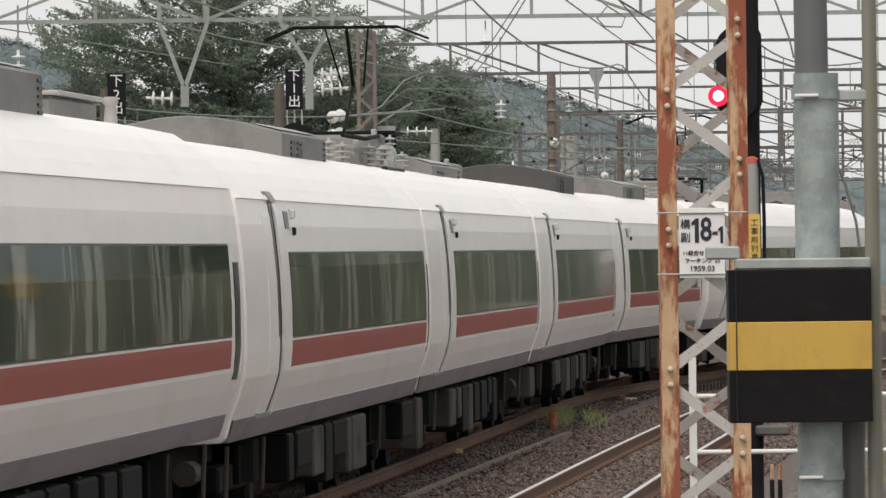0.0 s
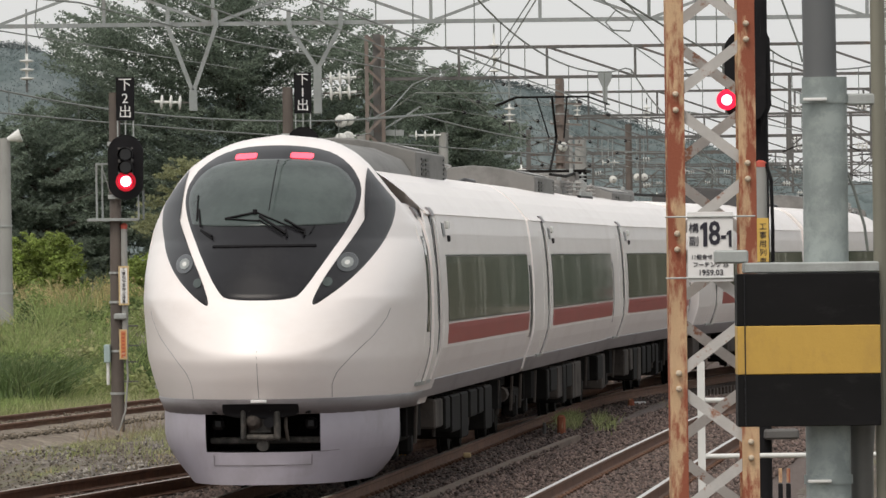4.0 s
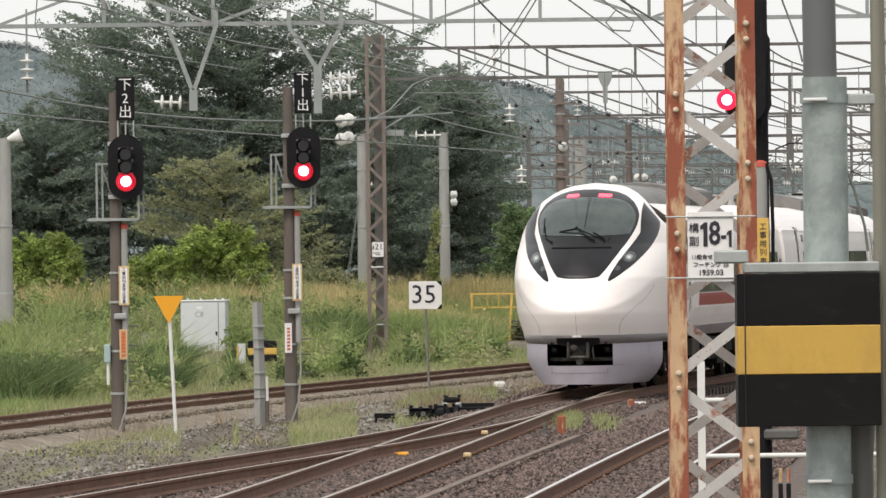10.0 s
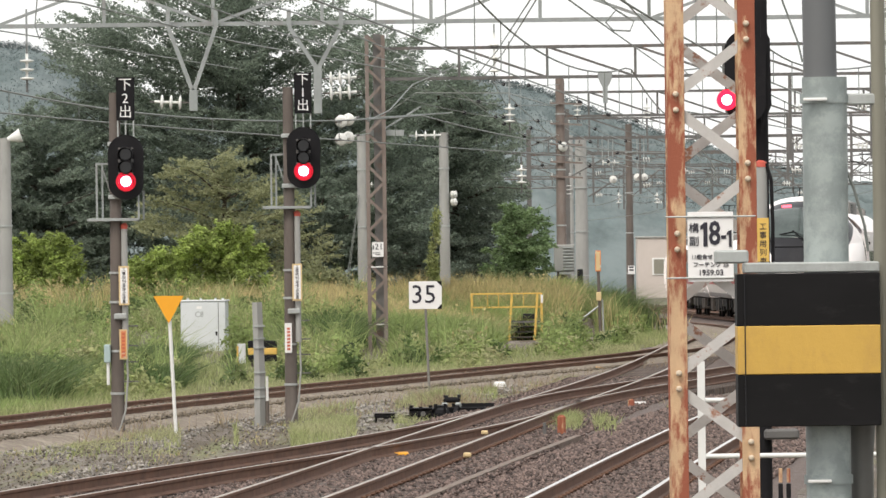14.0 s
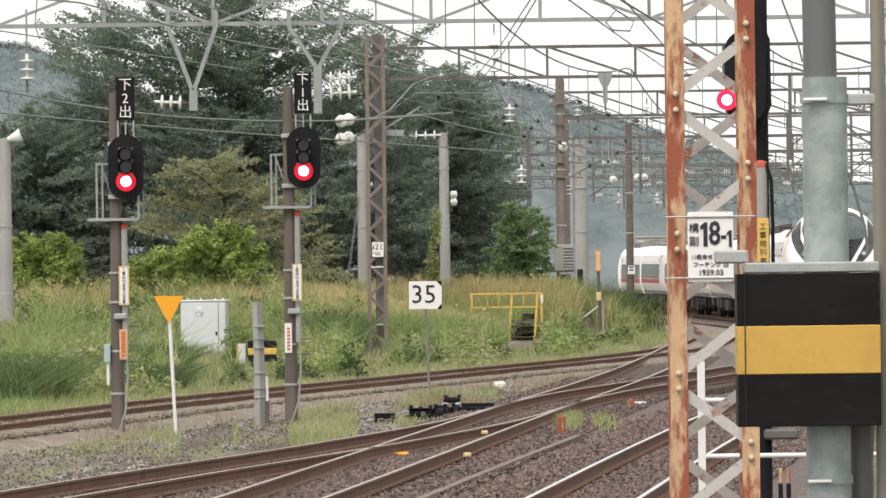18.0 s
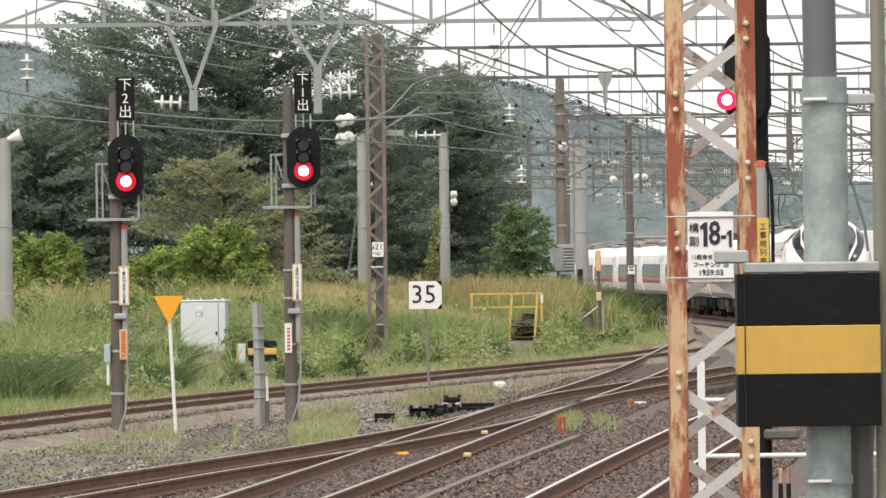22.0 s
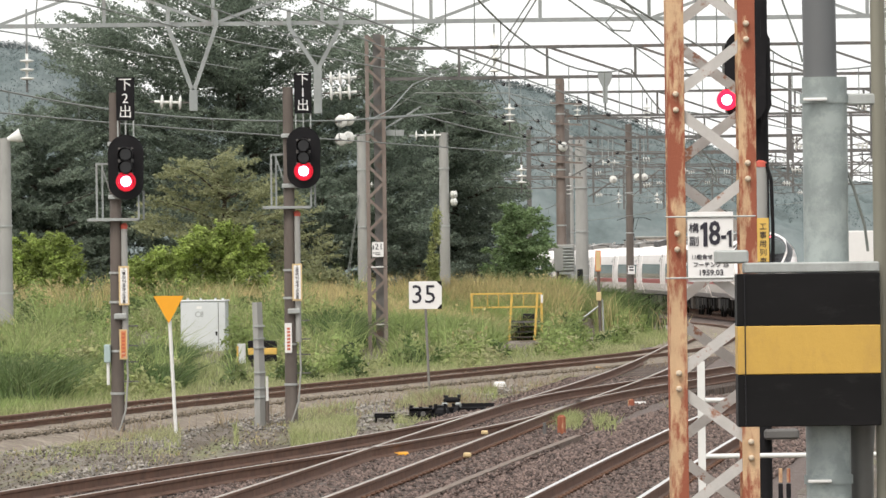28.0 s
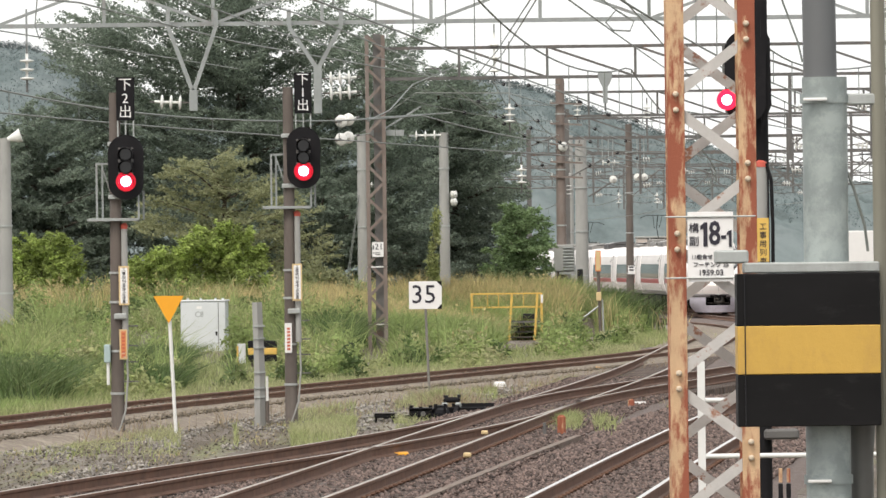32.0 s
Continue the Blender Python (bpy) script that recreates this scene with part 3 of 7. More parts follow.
def bogie(car, x):
    b = new("bogie")
    b.parent = car
    b.matrix_basis = pose(x, 0, 0)
    fr = Geo()
    for s in (-1, 1):
        fr.box((0, s * 0.98, 0.55), (3.0, 0.16, 0.22), 0.03)
        for k in (-1.05, 1.05):
            fr.box((k, s * 0.98, 0.43), (0.34, 0.2, 0.32), 0.04)
        fr.tube([(0, s * 1.05, 0.5), (0, s * 1.05, 0.86)], 0.2, 10)
        fr.tube([(-0.6, s * 1.12, 0.5), (-0.6, s * 1.12, 0.82)], 0.035, 6)
    fr.box((0, 0, 0.55), (0.5, 1.9, 0.25), 0.03)
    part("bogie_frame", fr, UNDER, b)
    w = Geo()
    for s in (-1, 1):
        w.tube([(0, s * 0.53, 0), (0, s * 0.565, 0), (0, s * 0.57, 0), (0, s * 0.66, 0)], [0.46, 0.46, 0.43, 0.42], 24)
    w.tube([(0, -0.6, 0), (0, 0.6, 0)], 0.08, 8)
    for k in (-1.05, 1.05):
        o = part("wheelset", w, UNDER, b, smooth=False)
        o.location = (k, 0, 0.43)
    return b


def ac_unit(car, x, length=4.4, half=0.85, top=3.60, paint=ROOFG, name="roof_unit"):
    """An air-conditioning housing: arched ends, sloping lid panels, louvred sides and a perforated rear edge."""
    g = Geo()
    low = top - 0.16
    prof = [(-half, 3.1), (-half, low - 0.02), (-half + 0.02, low), (-half * 0.62, top - 0.075), (-half * 0.3, top - 0.02), (0, top),
            (half * 0.3, top - 0.02), (half * 0.62, top - 0.075), (half - 0.02, low), (half, low - 0.02), (half, 3.1)]
    a, b = x - length / 2, x + length / 2
    rows = [[(px, u * k, 3.1 + (z - 3.1) * kz) for u, z in prof] for px, k, kz in ((a, 0.985, 0.975), (a + 0.04, 1, 1), (b - 0.04, 1, 1), (b, 0.985, 0.975))]
    g.grid(rows)
    g.face(rows[0][::-1])
    g.face(rows[-1])
    ob = part(name, g, paint, car, "grey roof housing" if paint is ROOFG else "dark grey roof housing")
    for s in (-1, 1):
        for px, w in ((a + 1.0, 0.55), (a + 1.65, 0.55)):
            for k in range(4):
                part("louvre", Geo().box((px, s * (half + 0.004), low - 0.09 - k * 0.055), (w, 0.014, 0.026), 0.0), BLACKP, ob)
        for k in range(5):
            part("louvre", Geo().box((b - 0.2, s * (half + 0.004), low - 0.06 - k * 0.055), (0.24, 0.014, 0.02), 0.0), BLACKP, ob)
        for f0, f1 in ((0.02, 0.36), (0.38, 0.70), (0.72, 0.98)):
            lid = Geo()
            lid.face([(a + length * f, s * u, z + 0.012) for f, u, z in ((f0, half * 0.95, low + 0.008), (f1, half * 0.95, low + 0.008), (f1, half * 0.63, top - 0.078), (f0, half * 0.63, top - 0.078))][::s])
            part("lid_panel", lid, LIDG, ob, "pale grey sloping lid panel")
    return ob


def insulator(g, base, axis, n, r, pitch, slot=0):
    """A string of n porcelain discs from base along axis."""
    a, b = Vector(base), Vector(axis).normalized()
    e = min(pitch * 0.5, r * 0.42)
    pts, rad = [], []
    for i in range(n):
        c = a + b * (pitch * i)
        pts += [c, c + b * e * 0.02, c + b * e * 0.35, c + b * e * 0.7, c + b * e, c + b * e * 1.02]
        rad += [r * 0.2, r * 0.55, r, r, r * 0.4, r * 0.2]
    g.tube(pts + [a + b * (pitch * n)], rad + [r * 0.2], 16, slot)
    return g


def pantograph(car, x):
    p = new("pantograph")
    p.parent = car
    p.matrix_basis = pose(x, 0, 3.52)
    f = Geo()
    f.box((0, 0, 0.28), (1.3, 1.2, 0.04), 0.01)
    for a in (-0.5, 0.5):
        for s in (-0.5, 0.5):
            f.tube([(a, s, 0), (a, s, 0.28)], 0.03, 6)
    part("pantograph_base", f, UNDER, p)
    a = Geo()
    a.tube([(-0.5, 0, 0.3), (0.9, 0, 0.85), (0.05, 0, 1.5)], 0.021, 6)
    for s in (-0.25, 0.25):
        a.tube([(0.9, s * 0.5, 0.85), (0.05, s, 1.5)], 0.012, 6)
    part("pantograph_arm", a, UNDER, p)
    h = Geo()
    for dx in (-0.15, 0.15):
        h.tube([(0.05 + dx, -0.95, 1.38), (0.05 + dx, -0.6, 1.52), (0.05 + dx, 0.6, 1.52), (0.05 + dx, 0.95, 1.38)], 0.016, 6)
    part("contact_head", h, UNDER, p)
    for i, s in enumerate((-0.6, 0.6)):
        part("insulator", insulator(Geo(), (-1.4, s, 0.0), (0, 0, 1), 4, 0.07, 0.06), STEELW, p, "grey ribbed insulator", True)
    return p


def door(car, x, side, width=0.86, wide=None):
    """A plug door with its frame, leaf, tall window and grab strip."""
    d = part("door", side_strip(x - width / 2, x + width / 2, 1.10, 2.90, 0.004, side, 10, wide), WHITE, car, smooth=False)
    a = x + width / 2 + 0.02
    if wide is None:
        part("door_slot", side_strip(a - 0.13, a + 0.13, 1.72, 2.84, 0.007, side, 6), BLACKP, d, "dark slot at the door's edge")
        part("slot_lining", side_strip(a + 0.05, a + 0.10, 1.74, 2.80, 0.010, side, 6), BLACK, d)
        part("door_seal", side_strip(a + 0.03, a + 0.13, 1.09, 1.72, 0.007, side, 6), BLACKP, d)
    else:
        part("door_seal", side_strip(a - 0.05, a + 0.05, 1.09, 2.84, 0.007, side, 10, wide), BLACKP, d)
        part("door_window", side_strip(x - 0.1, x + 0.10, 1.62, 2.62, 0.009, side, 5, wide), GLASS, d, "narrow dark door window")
    part("door_edge", side_strip(a + 0.13, a + 0.34, 1.07, 2.93, 0.03, side, 10, wide), WHITE, d, "raised white door edge")
    part("door_head", side_strip(a - 0.14, a + 0.34, 2.84, 2.93, 0.034, side, 2, wide), BAND, d, "grey bracket over the door")
    part("door_step", side_strip(x - width / 2 - 0.05, x + width / 2 + 0.15, 1.06, 1.10, 0.03, side, 1, wide), STEELW, d)
    return d


def fill_car(car, x0, x1, w0, w1, door_x, seed, panto=False, dark=False):
    """Windows, stripe, doors, roof and underfloor parts for a car between x0 and x1."""
    rnd = random.Random(seed)
    for side in (-1, 1):
        n = max(2, round((w1 - w0) / 1.55))
        step = (w1 - w0) / n
        part("window_surround", side_strip(w0, w1, 1.695, 2.425, 0.003, side), BLACKP, car, "black window band")
        for i in range(n):
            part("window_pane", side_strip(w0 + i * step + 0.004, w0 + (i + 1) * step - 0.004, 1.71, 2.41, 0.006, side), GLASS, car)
        part("stripe", side_strip(w0, w1, 1.455, 1.675, 0.004, side, 4), STRIPE, car, "brick red stripe")
        for b0 in ([x0, x1],):
            part("grey_band", band_strip(b0[0], b0[1], side), BAND, car, "grey band along the sill")
        for dx in door_x:
            door(car, dx, side, 0.86 if dx > -8 else 0.56, None if dx > -8 else nose_width)
        part("end_slot", side_strip(x1 - (0.40 if x0 > -8 else 0.09), x1 - 0.02, 1.36, 2.28, 0.008, side, 6), BLACKP, car, "dark slot at the car's end")
        part("cantrail_step", side_strip(x0 + 0.1, x1 - 0.02, 2.86, 2.90, 0.018, side, 2), WHITE, car)
        part("destination_display", side_strip(w0 - 0.05, w0 + 0.33, 2.62, 2.77, 0.006, side, 2), BLACKP, car)
        lampg = Geo().box((w0 + 0.62, side * (half_width(2.72) + 0.01), 2.75), (0.1, 0.06, 0.09), 0.015)
        part("marker_lamp", lampg, PORC, car)
        lampg = Geo().box((w0 + 0.62, side * (half_width(2.6) + 0.01), 2.6), (0.05, 0.05, 0.07), 0.01)
        part("marker_lamp", lampg, BLACKP, car)
        x = x0 + 0.6
        while x < x1 - 0.8:
            w = rnd.uniform(0.45, 1.6)
            if not (abs(x + w / 2 + 6.9) < 2.1 or abs(x + w / 2 - 6.9) < 2.1):
                h = rnd.uniform(0.3, 0.56)
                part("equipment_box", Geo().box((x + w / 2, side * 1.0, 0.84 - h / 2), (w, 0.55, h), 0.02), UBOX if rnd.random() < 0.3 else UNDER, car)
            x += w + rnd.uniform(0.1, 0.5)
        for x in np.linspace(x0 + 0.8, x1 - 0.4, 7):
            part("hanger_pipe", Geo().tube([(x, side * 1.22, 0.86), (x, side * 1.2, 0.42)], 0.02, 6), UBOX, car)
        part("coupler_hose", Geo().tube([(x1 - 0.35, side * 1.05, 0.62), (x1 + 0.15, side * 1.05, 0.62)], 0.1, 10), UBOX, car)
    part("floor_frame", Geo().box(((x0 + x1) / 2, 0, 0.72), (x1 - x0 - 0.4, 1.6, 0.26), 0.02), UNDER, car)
    for bx in (-6.9, 6.9):
        bogie(car, bx)
    if panto:
        ac_unit(car, 2.6, 4.8, 0.78, 3.63)
        pantograph(car, -2.8)
        for k, w, h in ((-7.2, 2.2, 0.26), (-8.9, 0.7, 0.18), (-4.6, 0.16, 0.42), (7.4, 2.4, 0.22)):
            rb = part("roof_box", Geo().box((k, 0.05, 3.34 + h / 2), (w, 1.25, h), 0.04), ROOFG, car)
            for s in (-0.5, 0.5):
                part("lifting_lug", Geo().box((k, 0.05 + s, 3.36 + h), (0.12, 0.06, 0.08), 0.01), STEELW, rb)
        for k, s, r in ((-9.6, -0.5, 0.085), (-9.6, 0.4, 0.085), (-8.0, -0.66, 0.075), (-6.7, -0.70, 0.07), (-6.2, -0.70, 0.07), (-5.2, 0.3, 0.075), (-1.0, -0.5, 0.075), (-1.0, 0.5, 0.075)):
            part("roof_insulator", insulator(Geo(), (k, s, 3.30), (0, 0, 1), 5, r, 0.062), LIDG, car, "grey ribbed insulator", True)
        part("arrester", Geo().tube([(-5.7, -0.66, 3.52), (-5.4, -0.66, 3.52)], 0.11, 12), STEELW, car, "round grey arrester", True)
        part("bus_bar", Geo().tube([(-9.6, -0.5, 3.68), (-8.0, -0.62, 3.66), (-4.6, -0.5, 3.74), (-2.4, -0.5, 3.72)], 0.025, 6), UNDER, car)
        part("cable_rack", Geo().box((-7.0, -0.85, 3.33), (2.6, 0.06, 0.05), 0.01), BLACKP, car)
        for k in range(8):
            part("rack_pin", Geo().tube([(-8.2 + k * 0.34, -0.86, 3.3), (-8.2 + k * 0.34, -0.86, 3.42)], 0.02, 6), STEELW, car)
    elif dark:
        ac_unit(car, 5.6, 4.6, 0.95, 3.74, ROOFD)
    elif x0 > -8:
        ac_unit(car, -0.3, 4.6, 0.92, 3.76)
        part("roof_box", Geo().box((7.8, 0, 3.42), (2.8, 0.9, 0.24), 0.03), ROOFG, car)
        part("box_lid", Geo().box((7.8, 0, 3.56), (2.9, 1.0, 0.035), 0.01), LIDG, car)
    else:
        ac_unit(car, 1.9, 4.6, 0.90, 3.70)
        part("roof_box", Geo().box((7.4, 0, 3.40), (2.0, 1.1, 0.16), 0.03), ROOFG, car)
        part("roof_post", Geo().tube([(-6.6, 0, 3.3), (-6.6, 0, 3.44), (-6.6, 0, 3.46), (-6.6, 0, 3.68), (-6.6, 0, 3.70), (-6.6, 0, 3.75)], [0.085, 0.085, 0.062, 0.048, 0.07, 0.055], 14), LIDG, car, "pale grey roof post", True)
        part("cable_loop", Geo().tube([(-5.9, -0.1, 3.36), (-5.6, -0.25, 3.44), (-5.2, -0.35, 3.42), (-5.0, -0.4, 3.3)], 0.03, 8), BLACKP, car, "black cable loop", True)
        part("roof_insulator", insulator(Geo(), (9.3, -0.5, 3.30), (0, 0, 1), 5, 0.08, 0.065), LIDG, car, "grey ribbed insulator", True)
    part("roof_cable", Geo().tube([(-9.5, 0.5, 3.5), (-4, 0.55, 3.56), (4, 0.55, 3.56), (9.5, 0.5, 3.5)], 0.03, 6), UNDER, car)


def body_shell(x0, x1):
    g = Geo()
    rows = [[(x, u * k, CENTRE_Z + (z - CENTRE_Z) * k) for u, z in RING] for x, k in ((x0, 0.985), (x0 + 0.02, 1.0), (x1 - 0.02, 1.0), (x1, 0.985))]
    g.grid(rows, True)
    g.face(rows[0][::-1])
    g.face(rows[-1])
    return g


def middle_car(seed, panto, dark=False):
    car = thing("middle_car", (0, 0, 0), "white express train carriage with a brick red stripe under the windows", "train car", "cars of the train")
    part("car_body", body_shell(-10.2, 10.2), WHITE, car, smooth=False)
    part("gangway", Geo().box((10.25, 0, 2.1), (0.6, 1.3, 2.2), 0.05), BLACKP, car, "black gangway bellows")
    fill_car(car, -10.15, 10.15, -6.1, 9.75, (-7.75,), seed, panto, dark)
    return car


def end_car(seed):
    """The driving car; its nose lies at NOSE."""
    car = thing("end_car", (0, 0, 0), "white streamlined driving car, black oval windscreen, lit red tail lights", "train car", "cars of the train")
    nose = nose_shell()
    nose.v = [(x + NOSE, u, z) for x, u, z in nose.v]
    part("nose", nose, WHITE, car, smooth=True)
    part("car_body", body_shell(-6.33, 10.2), WHITE, car)
    part("gangway", Geo().box((10.25, 0, 2.1), (0.6, 1.3, 2.2), 0.05), BLACKP, car, "black gangway bellows")

    def on_nose(name, outline, material, label="", lift=0.02):
        p = face_patch(smooth_loop(outline), lift)
        p.v = [(x + NOSE, u, z) for x, u, z in p.v]
        return part(name, p, material, car, label, True)
    half = [(0.33, 1.97), (0.44, 2.06), (0.66, 2.42), (0.86, 2.78), (0.925, 3.0), (0.91, 3.19), (0.755, 3.42), (0.43, 3.585)]
    whole = half + [(-u, z) for u, z in half[::-1]]
    on_nose("face_panel", whole, BLACKP, "black oval front panel")
    glass = [(0.80, 2.72), (0.84, 2.8), (0.90, 3.0), (0.875, 3.16), (0.71, 3.36), (0.40, 3.44)]
    on_nose("windscreen", glass + [(-u, z) for u, z in glass[::-1]], SCREEN, "tinted windscreen", 0.032)
    for s in (-1, 1):
        eye = [(0.49, 1.90), (0.62, 1.96), (0.90, 2.2), (1.09, 2.46), (1.185, 2.70), (1.215, 2.86), (1.205, 2.98), (1.195, 3.01), (1.185, 3.03), (0.93, 3.34), (0.925, 3.35), (0.92, 3.35), (0.99, 3.2), (1.005, 3.0), (0.96, 2.8), (0.77, 2.46), (0.60, 2.17)]
        on_nose("side_panel", [(s * u, z) for u, z in eye][::s], BLACKP, "black side panel with a headlamp")
        for name, du, r, mt, lift in (("headlamp", 0.0, 0.105, LAMPG, 0.030), ("lamp_reflector", 0.0, 0.060, GANTRY, 0.036), ("headlamp_bulb", 0.0, 0.026, PORC, 0.042), ("marker_lens", -0.17, 0.05, SCREEN, 0.030)):
            lz = 2.36 + (du * 1.15)
            lamp = [(s * (0.83 + du + r * math.cos(a)), lz + r * math.sin(a)) for a in [k * math.pi / 8 for k in range(16)]]
            on_nose(name, lamp[::s], mt, "round headlamp" if name == "headlamp" else "", lift)
        tail = [(s * u, z) for u, z in ((0.17, 3.445), (0.19, 3.435), (0.39, 3.425), (0.41, 3.44), (0.405, 3.475), (0.385, 3.485), (0.19, 3.495), (0.17, 3.485))]
        tl = face_patch(tail[::s], 0.042)
        tl.v = [(x + NOSE, u, z) for x, u, z in tl.v]
        part("tail_light", tl, TAILRED, car, "lit red tail light", True)
    g = Geo()
    prof = [(-0.88, 3.12), (-0.86, 3.36), (-0.76, 3.50), (-0.45, 3.63), (0, 3.69), (0.45, 3.63), (0.76, 3.50), (0.86, 3.36), (0.88, 3.12)]
    g.grid([[(x, u * k, 3.1 + (z - 3.1) * k) for u, z in prof] for x, k in ((NOSE + 2.75, 0.8), (NOSE + 3.4, 0.97), (NOSE + 4.0, 0.985), (-2.62, 1.0))])
    part("cab_fairing", g, ROOFG, car, "grey roof fairing behind the cab", True)
    # the body's shoulder begins abreast of the side windows
    g = Geo()
    edge = [(1.392, 2.84, -7.4), (1.372, 2.89, -7.8), (1.325, 2.96, -8.2), (1.22, 3.085, -8.55), (1.09, 3.205, -8.9), (0.95, 3.30, -8.9), (0.6, 3.372, -8.8)]
    for s in (-1, 1):
        g.grid([[(x, s * u, z), (-6.32, s * u, z)] for u, z, x in edge], flip=s > 0)
        g.grid([[(x, s * u, z), (x + 0.25, s * u * 0.9, z - 0.1)] for u, z, x in edge], flip=s < 0)
    part("roof_shoulder", g, WHITE, car, "white roof shoulder")
    # skirt with the coupler recess
    def skirt_at(u, z):
        k = max(0.0, (0.62 - z) / 0.49)
        a = min(1.0, abs(u) / 1.22)
        return (nose_depth(u, 0.9) + NOSE + 0.03 + 0.10 * k + 0.30 * k * a * a, u * (1 - 0.25 * k * k * a * a), z)
    g = Geo()
    ends = [-1.22, -1.2, -1.16, -1.1, -1.0, -0.9, -0.75, -0.58]
    for s in (-1, 1):
        g.grid([[skirt_at(s * u, z) for u in ends] for z in (0.86, 0.74, 0.62, 0.52, 0.46)], flip=s > 0)
    g.grid([[skirt_at(u, z) for u in ends + [-0.4, -0.2, 0.0, 0.2, 0.4] + [-u for u in ends[::-1]]] for z in (0.46, 0.38, 0.30, 0.22, 0.16, 0.13)], flip=False)
    skirt = part("front_skirt", g, SKIRT, car, "pale lilac grey skirt", True)
    for (u0, z0), (u1, z1) in (((-0.5, 0.43), (-0.5, 0.33)), ((-0.5, 0.33), (0.5, 0.33)), ((0.5, 0.33), (0.5, 0.43)), ((-0.58, 0.46), (-0.75, 0.47))):
        pts = [skirt_at(u0 + (u1 - u0) * k / 8, z0 + (z1 - z0) * k / 8) for k in range(9)]
        part("skirt_seam", Geo().tube([(x - 0.002, u, z) for x, u, z in pts], 0.004, 5), BAND, skirt)
    r = Geo()
    r.box((NOSE + 1.75, 0, 0.66), (0.1, 1.3, 0.6), 0.01)
    for s in (-1, 1):
        r.box((NOSE + 1.42, s * 0.62, 0.66), (0.76, 0.05, 0.44), 0.01)
    r.box((NOSE + 1.33, 0, 0.44), (0.9, 1.2, 0.04), 0.01)
    r.box((NOSE + 0.9, 0, 0.86), (0.9, 1.0, 0.03), 0.01)
    part("coupler_recess", r, BLACK, car, "dark coupler opening")
    part("recess_bar", Geo().box((NOSE + 0.85, 0, 0.57), (0.08, 1.12, 0.07), 0.015), COUPL, car, "dull grey bar across the coupler opening")
    for s in (-1, 1):
        part("recess_socket", Geo().box((NOSE + 0.82, s * 0.47, 0.74), (0.12, 0.12, 0.12), 0.03), BLACKP, car)
    on_nose("upper_recess", [(-0.40, 0.80), (-0.40, 0.945), (-0.38, 0.95), (0.38, 0.95), (0.40, 0.945), (0.40, 0.80)], BLACK, "", 0.028)
    c = Geo()
    c.box((NOSE + 0.72, 0, 0.73), (0.7, 0.30, 0.24), 0.05)
    c.box((NOSE + 0.34, 0.0, 0.885), (0.12, 0.26, 0.05), 0.02)
    c.box((NOSE + 0.36, 0.17, 0.74), (0.16, 0.05, 0.32), 0.02)
    c.box((NOSE + 0.36, -0.17, 0.73), (0.16, 0.06, 0.30), 0.02)
    c.box((NOSE + 0.36, 0.0, 0.61), (0.14, 0.30, 0.06), 0.02)
    c.tube([(NOSE + 0.34, -0.02, 0.53), (NOSE + 0.5, -0.02, 0.53)], 0.06, 12)
    coupler = part("coupler", c, COUPL, car, "worn steel coupler")
    part("coupler_cone", Geo().tube([(NOSE + 0.28, 0.07, 0.76), (NOSE + 0.32, 0.07, 0.765), (NOSE + 0.42, 0.07, 0.77)], [0.03, 0.075, 0.09], 14), UBOX, coupler, "worn coupler cone", True)
    part("coupler_hole", Geo().tube([(NOSE + 0.30, -0.09, 0.76), (NOSE + 0.42, -0.09, 0.76)], 0.055, 14), BLACK, coupler)
    part("coupler_hose", Geo().tube([(NOSE + 0.5, -0.24, 0.84), (NOSE + 0.40, -0.25, 0.72), (NOSE + 0.5, -0.26, 0.58)], 0.018, 8), UBOX, coupler, "", True)
    part("nose_plate", Geo().box((NOSE + 0.165, 0, 0.975), (0.03, 0.16, 0.03), 0.005), SIGNW, car)
    part("panel_bar", Geo().tube([(nose_depth(u, 2.53) + NOSE - 0.02, u, 2.53) for u in np.linspace(-0.52, 0.52, 9)], 0.02, 6), BLACK, car, "black bar under the windscreen")
    g = Geo()
    rows = []
    for z, lift in ((0.998, -0.003), (0.99, 0.012), (0.84, 0.012), (0.835, -0.3)):
        w = cab(z)[0]
        row = []
        for k in range(-24, 25):
            u = w * math.sin(k / 24 * math.pi / 2)
            row.append((nose_depth(u, max(z, 0.84)) - lift + NOSE, u * (1 + max(0, lift)), z))
        rows.append([(-7.7, -w - 0.01, z)] + row + [(-7.7, w + 0.01, z)])
    g.grid(rows)
    part("front_band", g, BAND, car, "grey band round the nose", True)
    fill_car(car, -7.9, 10.0, -5.6, 9.3, (-7.62, -8.62), seed)
    for (u0, z0), (u1, z1), r in (((0.13, 2.87), (0.42, 2.815), 0.022), ((0.42, 2.815), (0.06, 2.79), 0.012), ((0.10, 2.88), (-0.40, 2.665), 0.014), ((0.06, 2.84), (-0.22, 2.66), 0.024),
                                  ((0.06, 2.80), (-0.20, 2.64), 0.012), ((-0.20, 2.80), (-0.41, 2.68), 0.022), ((-0.40, 2.70), (-0.41, 2.63), 0.02), ((-0.22, 2.70), (-0.24, 2.62), 0.02),
                                  ((0.75, 3.06), (0.74, 2.80), 0.012), ((0.73, 2.92), (0.69, 2.74), 0.018), ((0.68, 2.70), (0.55, 2.64), 0.022), ((0.66, 2.68), (0.54, 2.61), 0.014), ((-0.46, 2.66), (-0.50, 2.74), 0.012),
                                  ((-0.06, 3.42), (-0.03, 2.90), 0.006)):
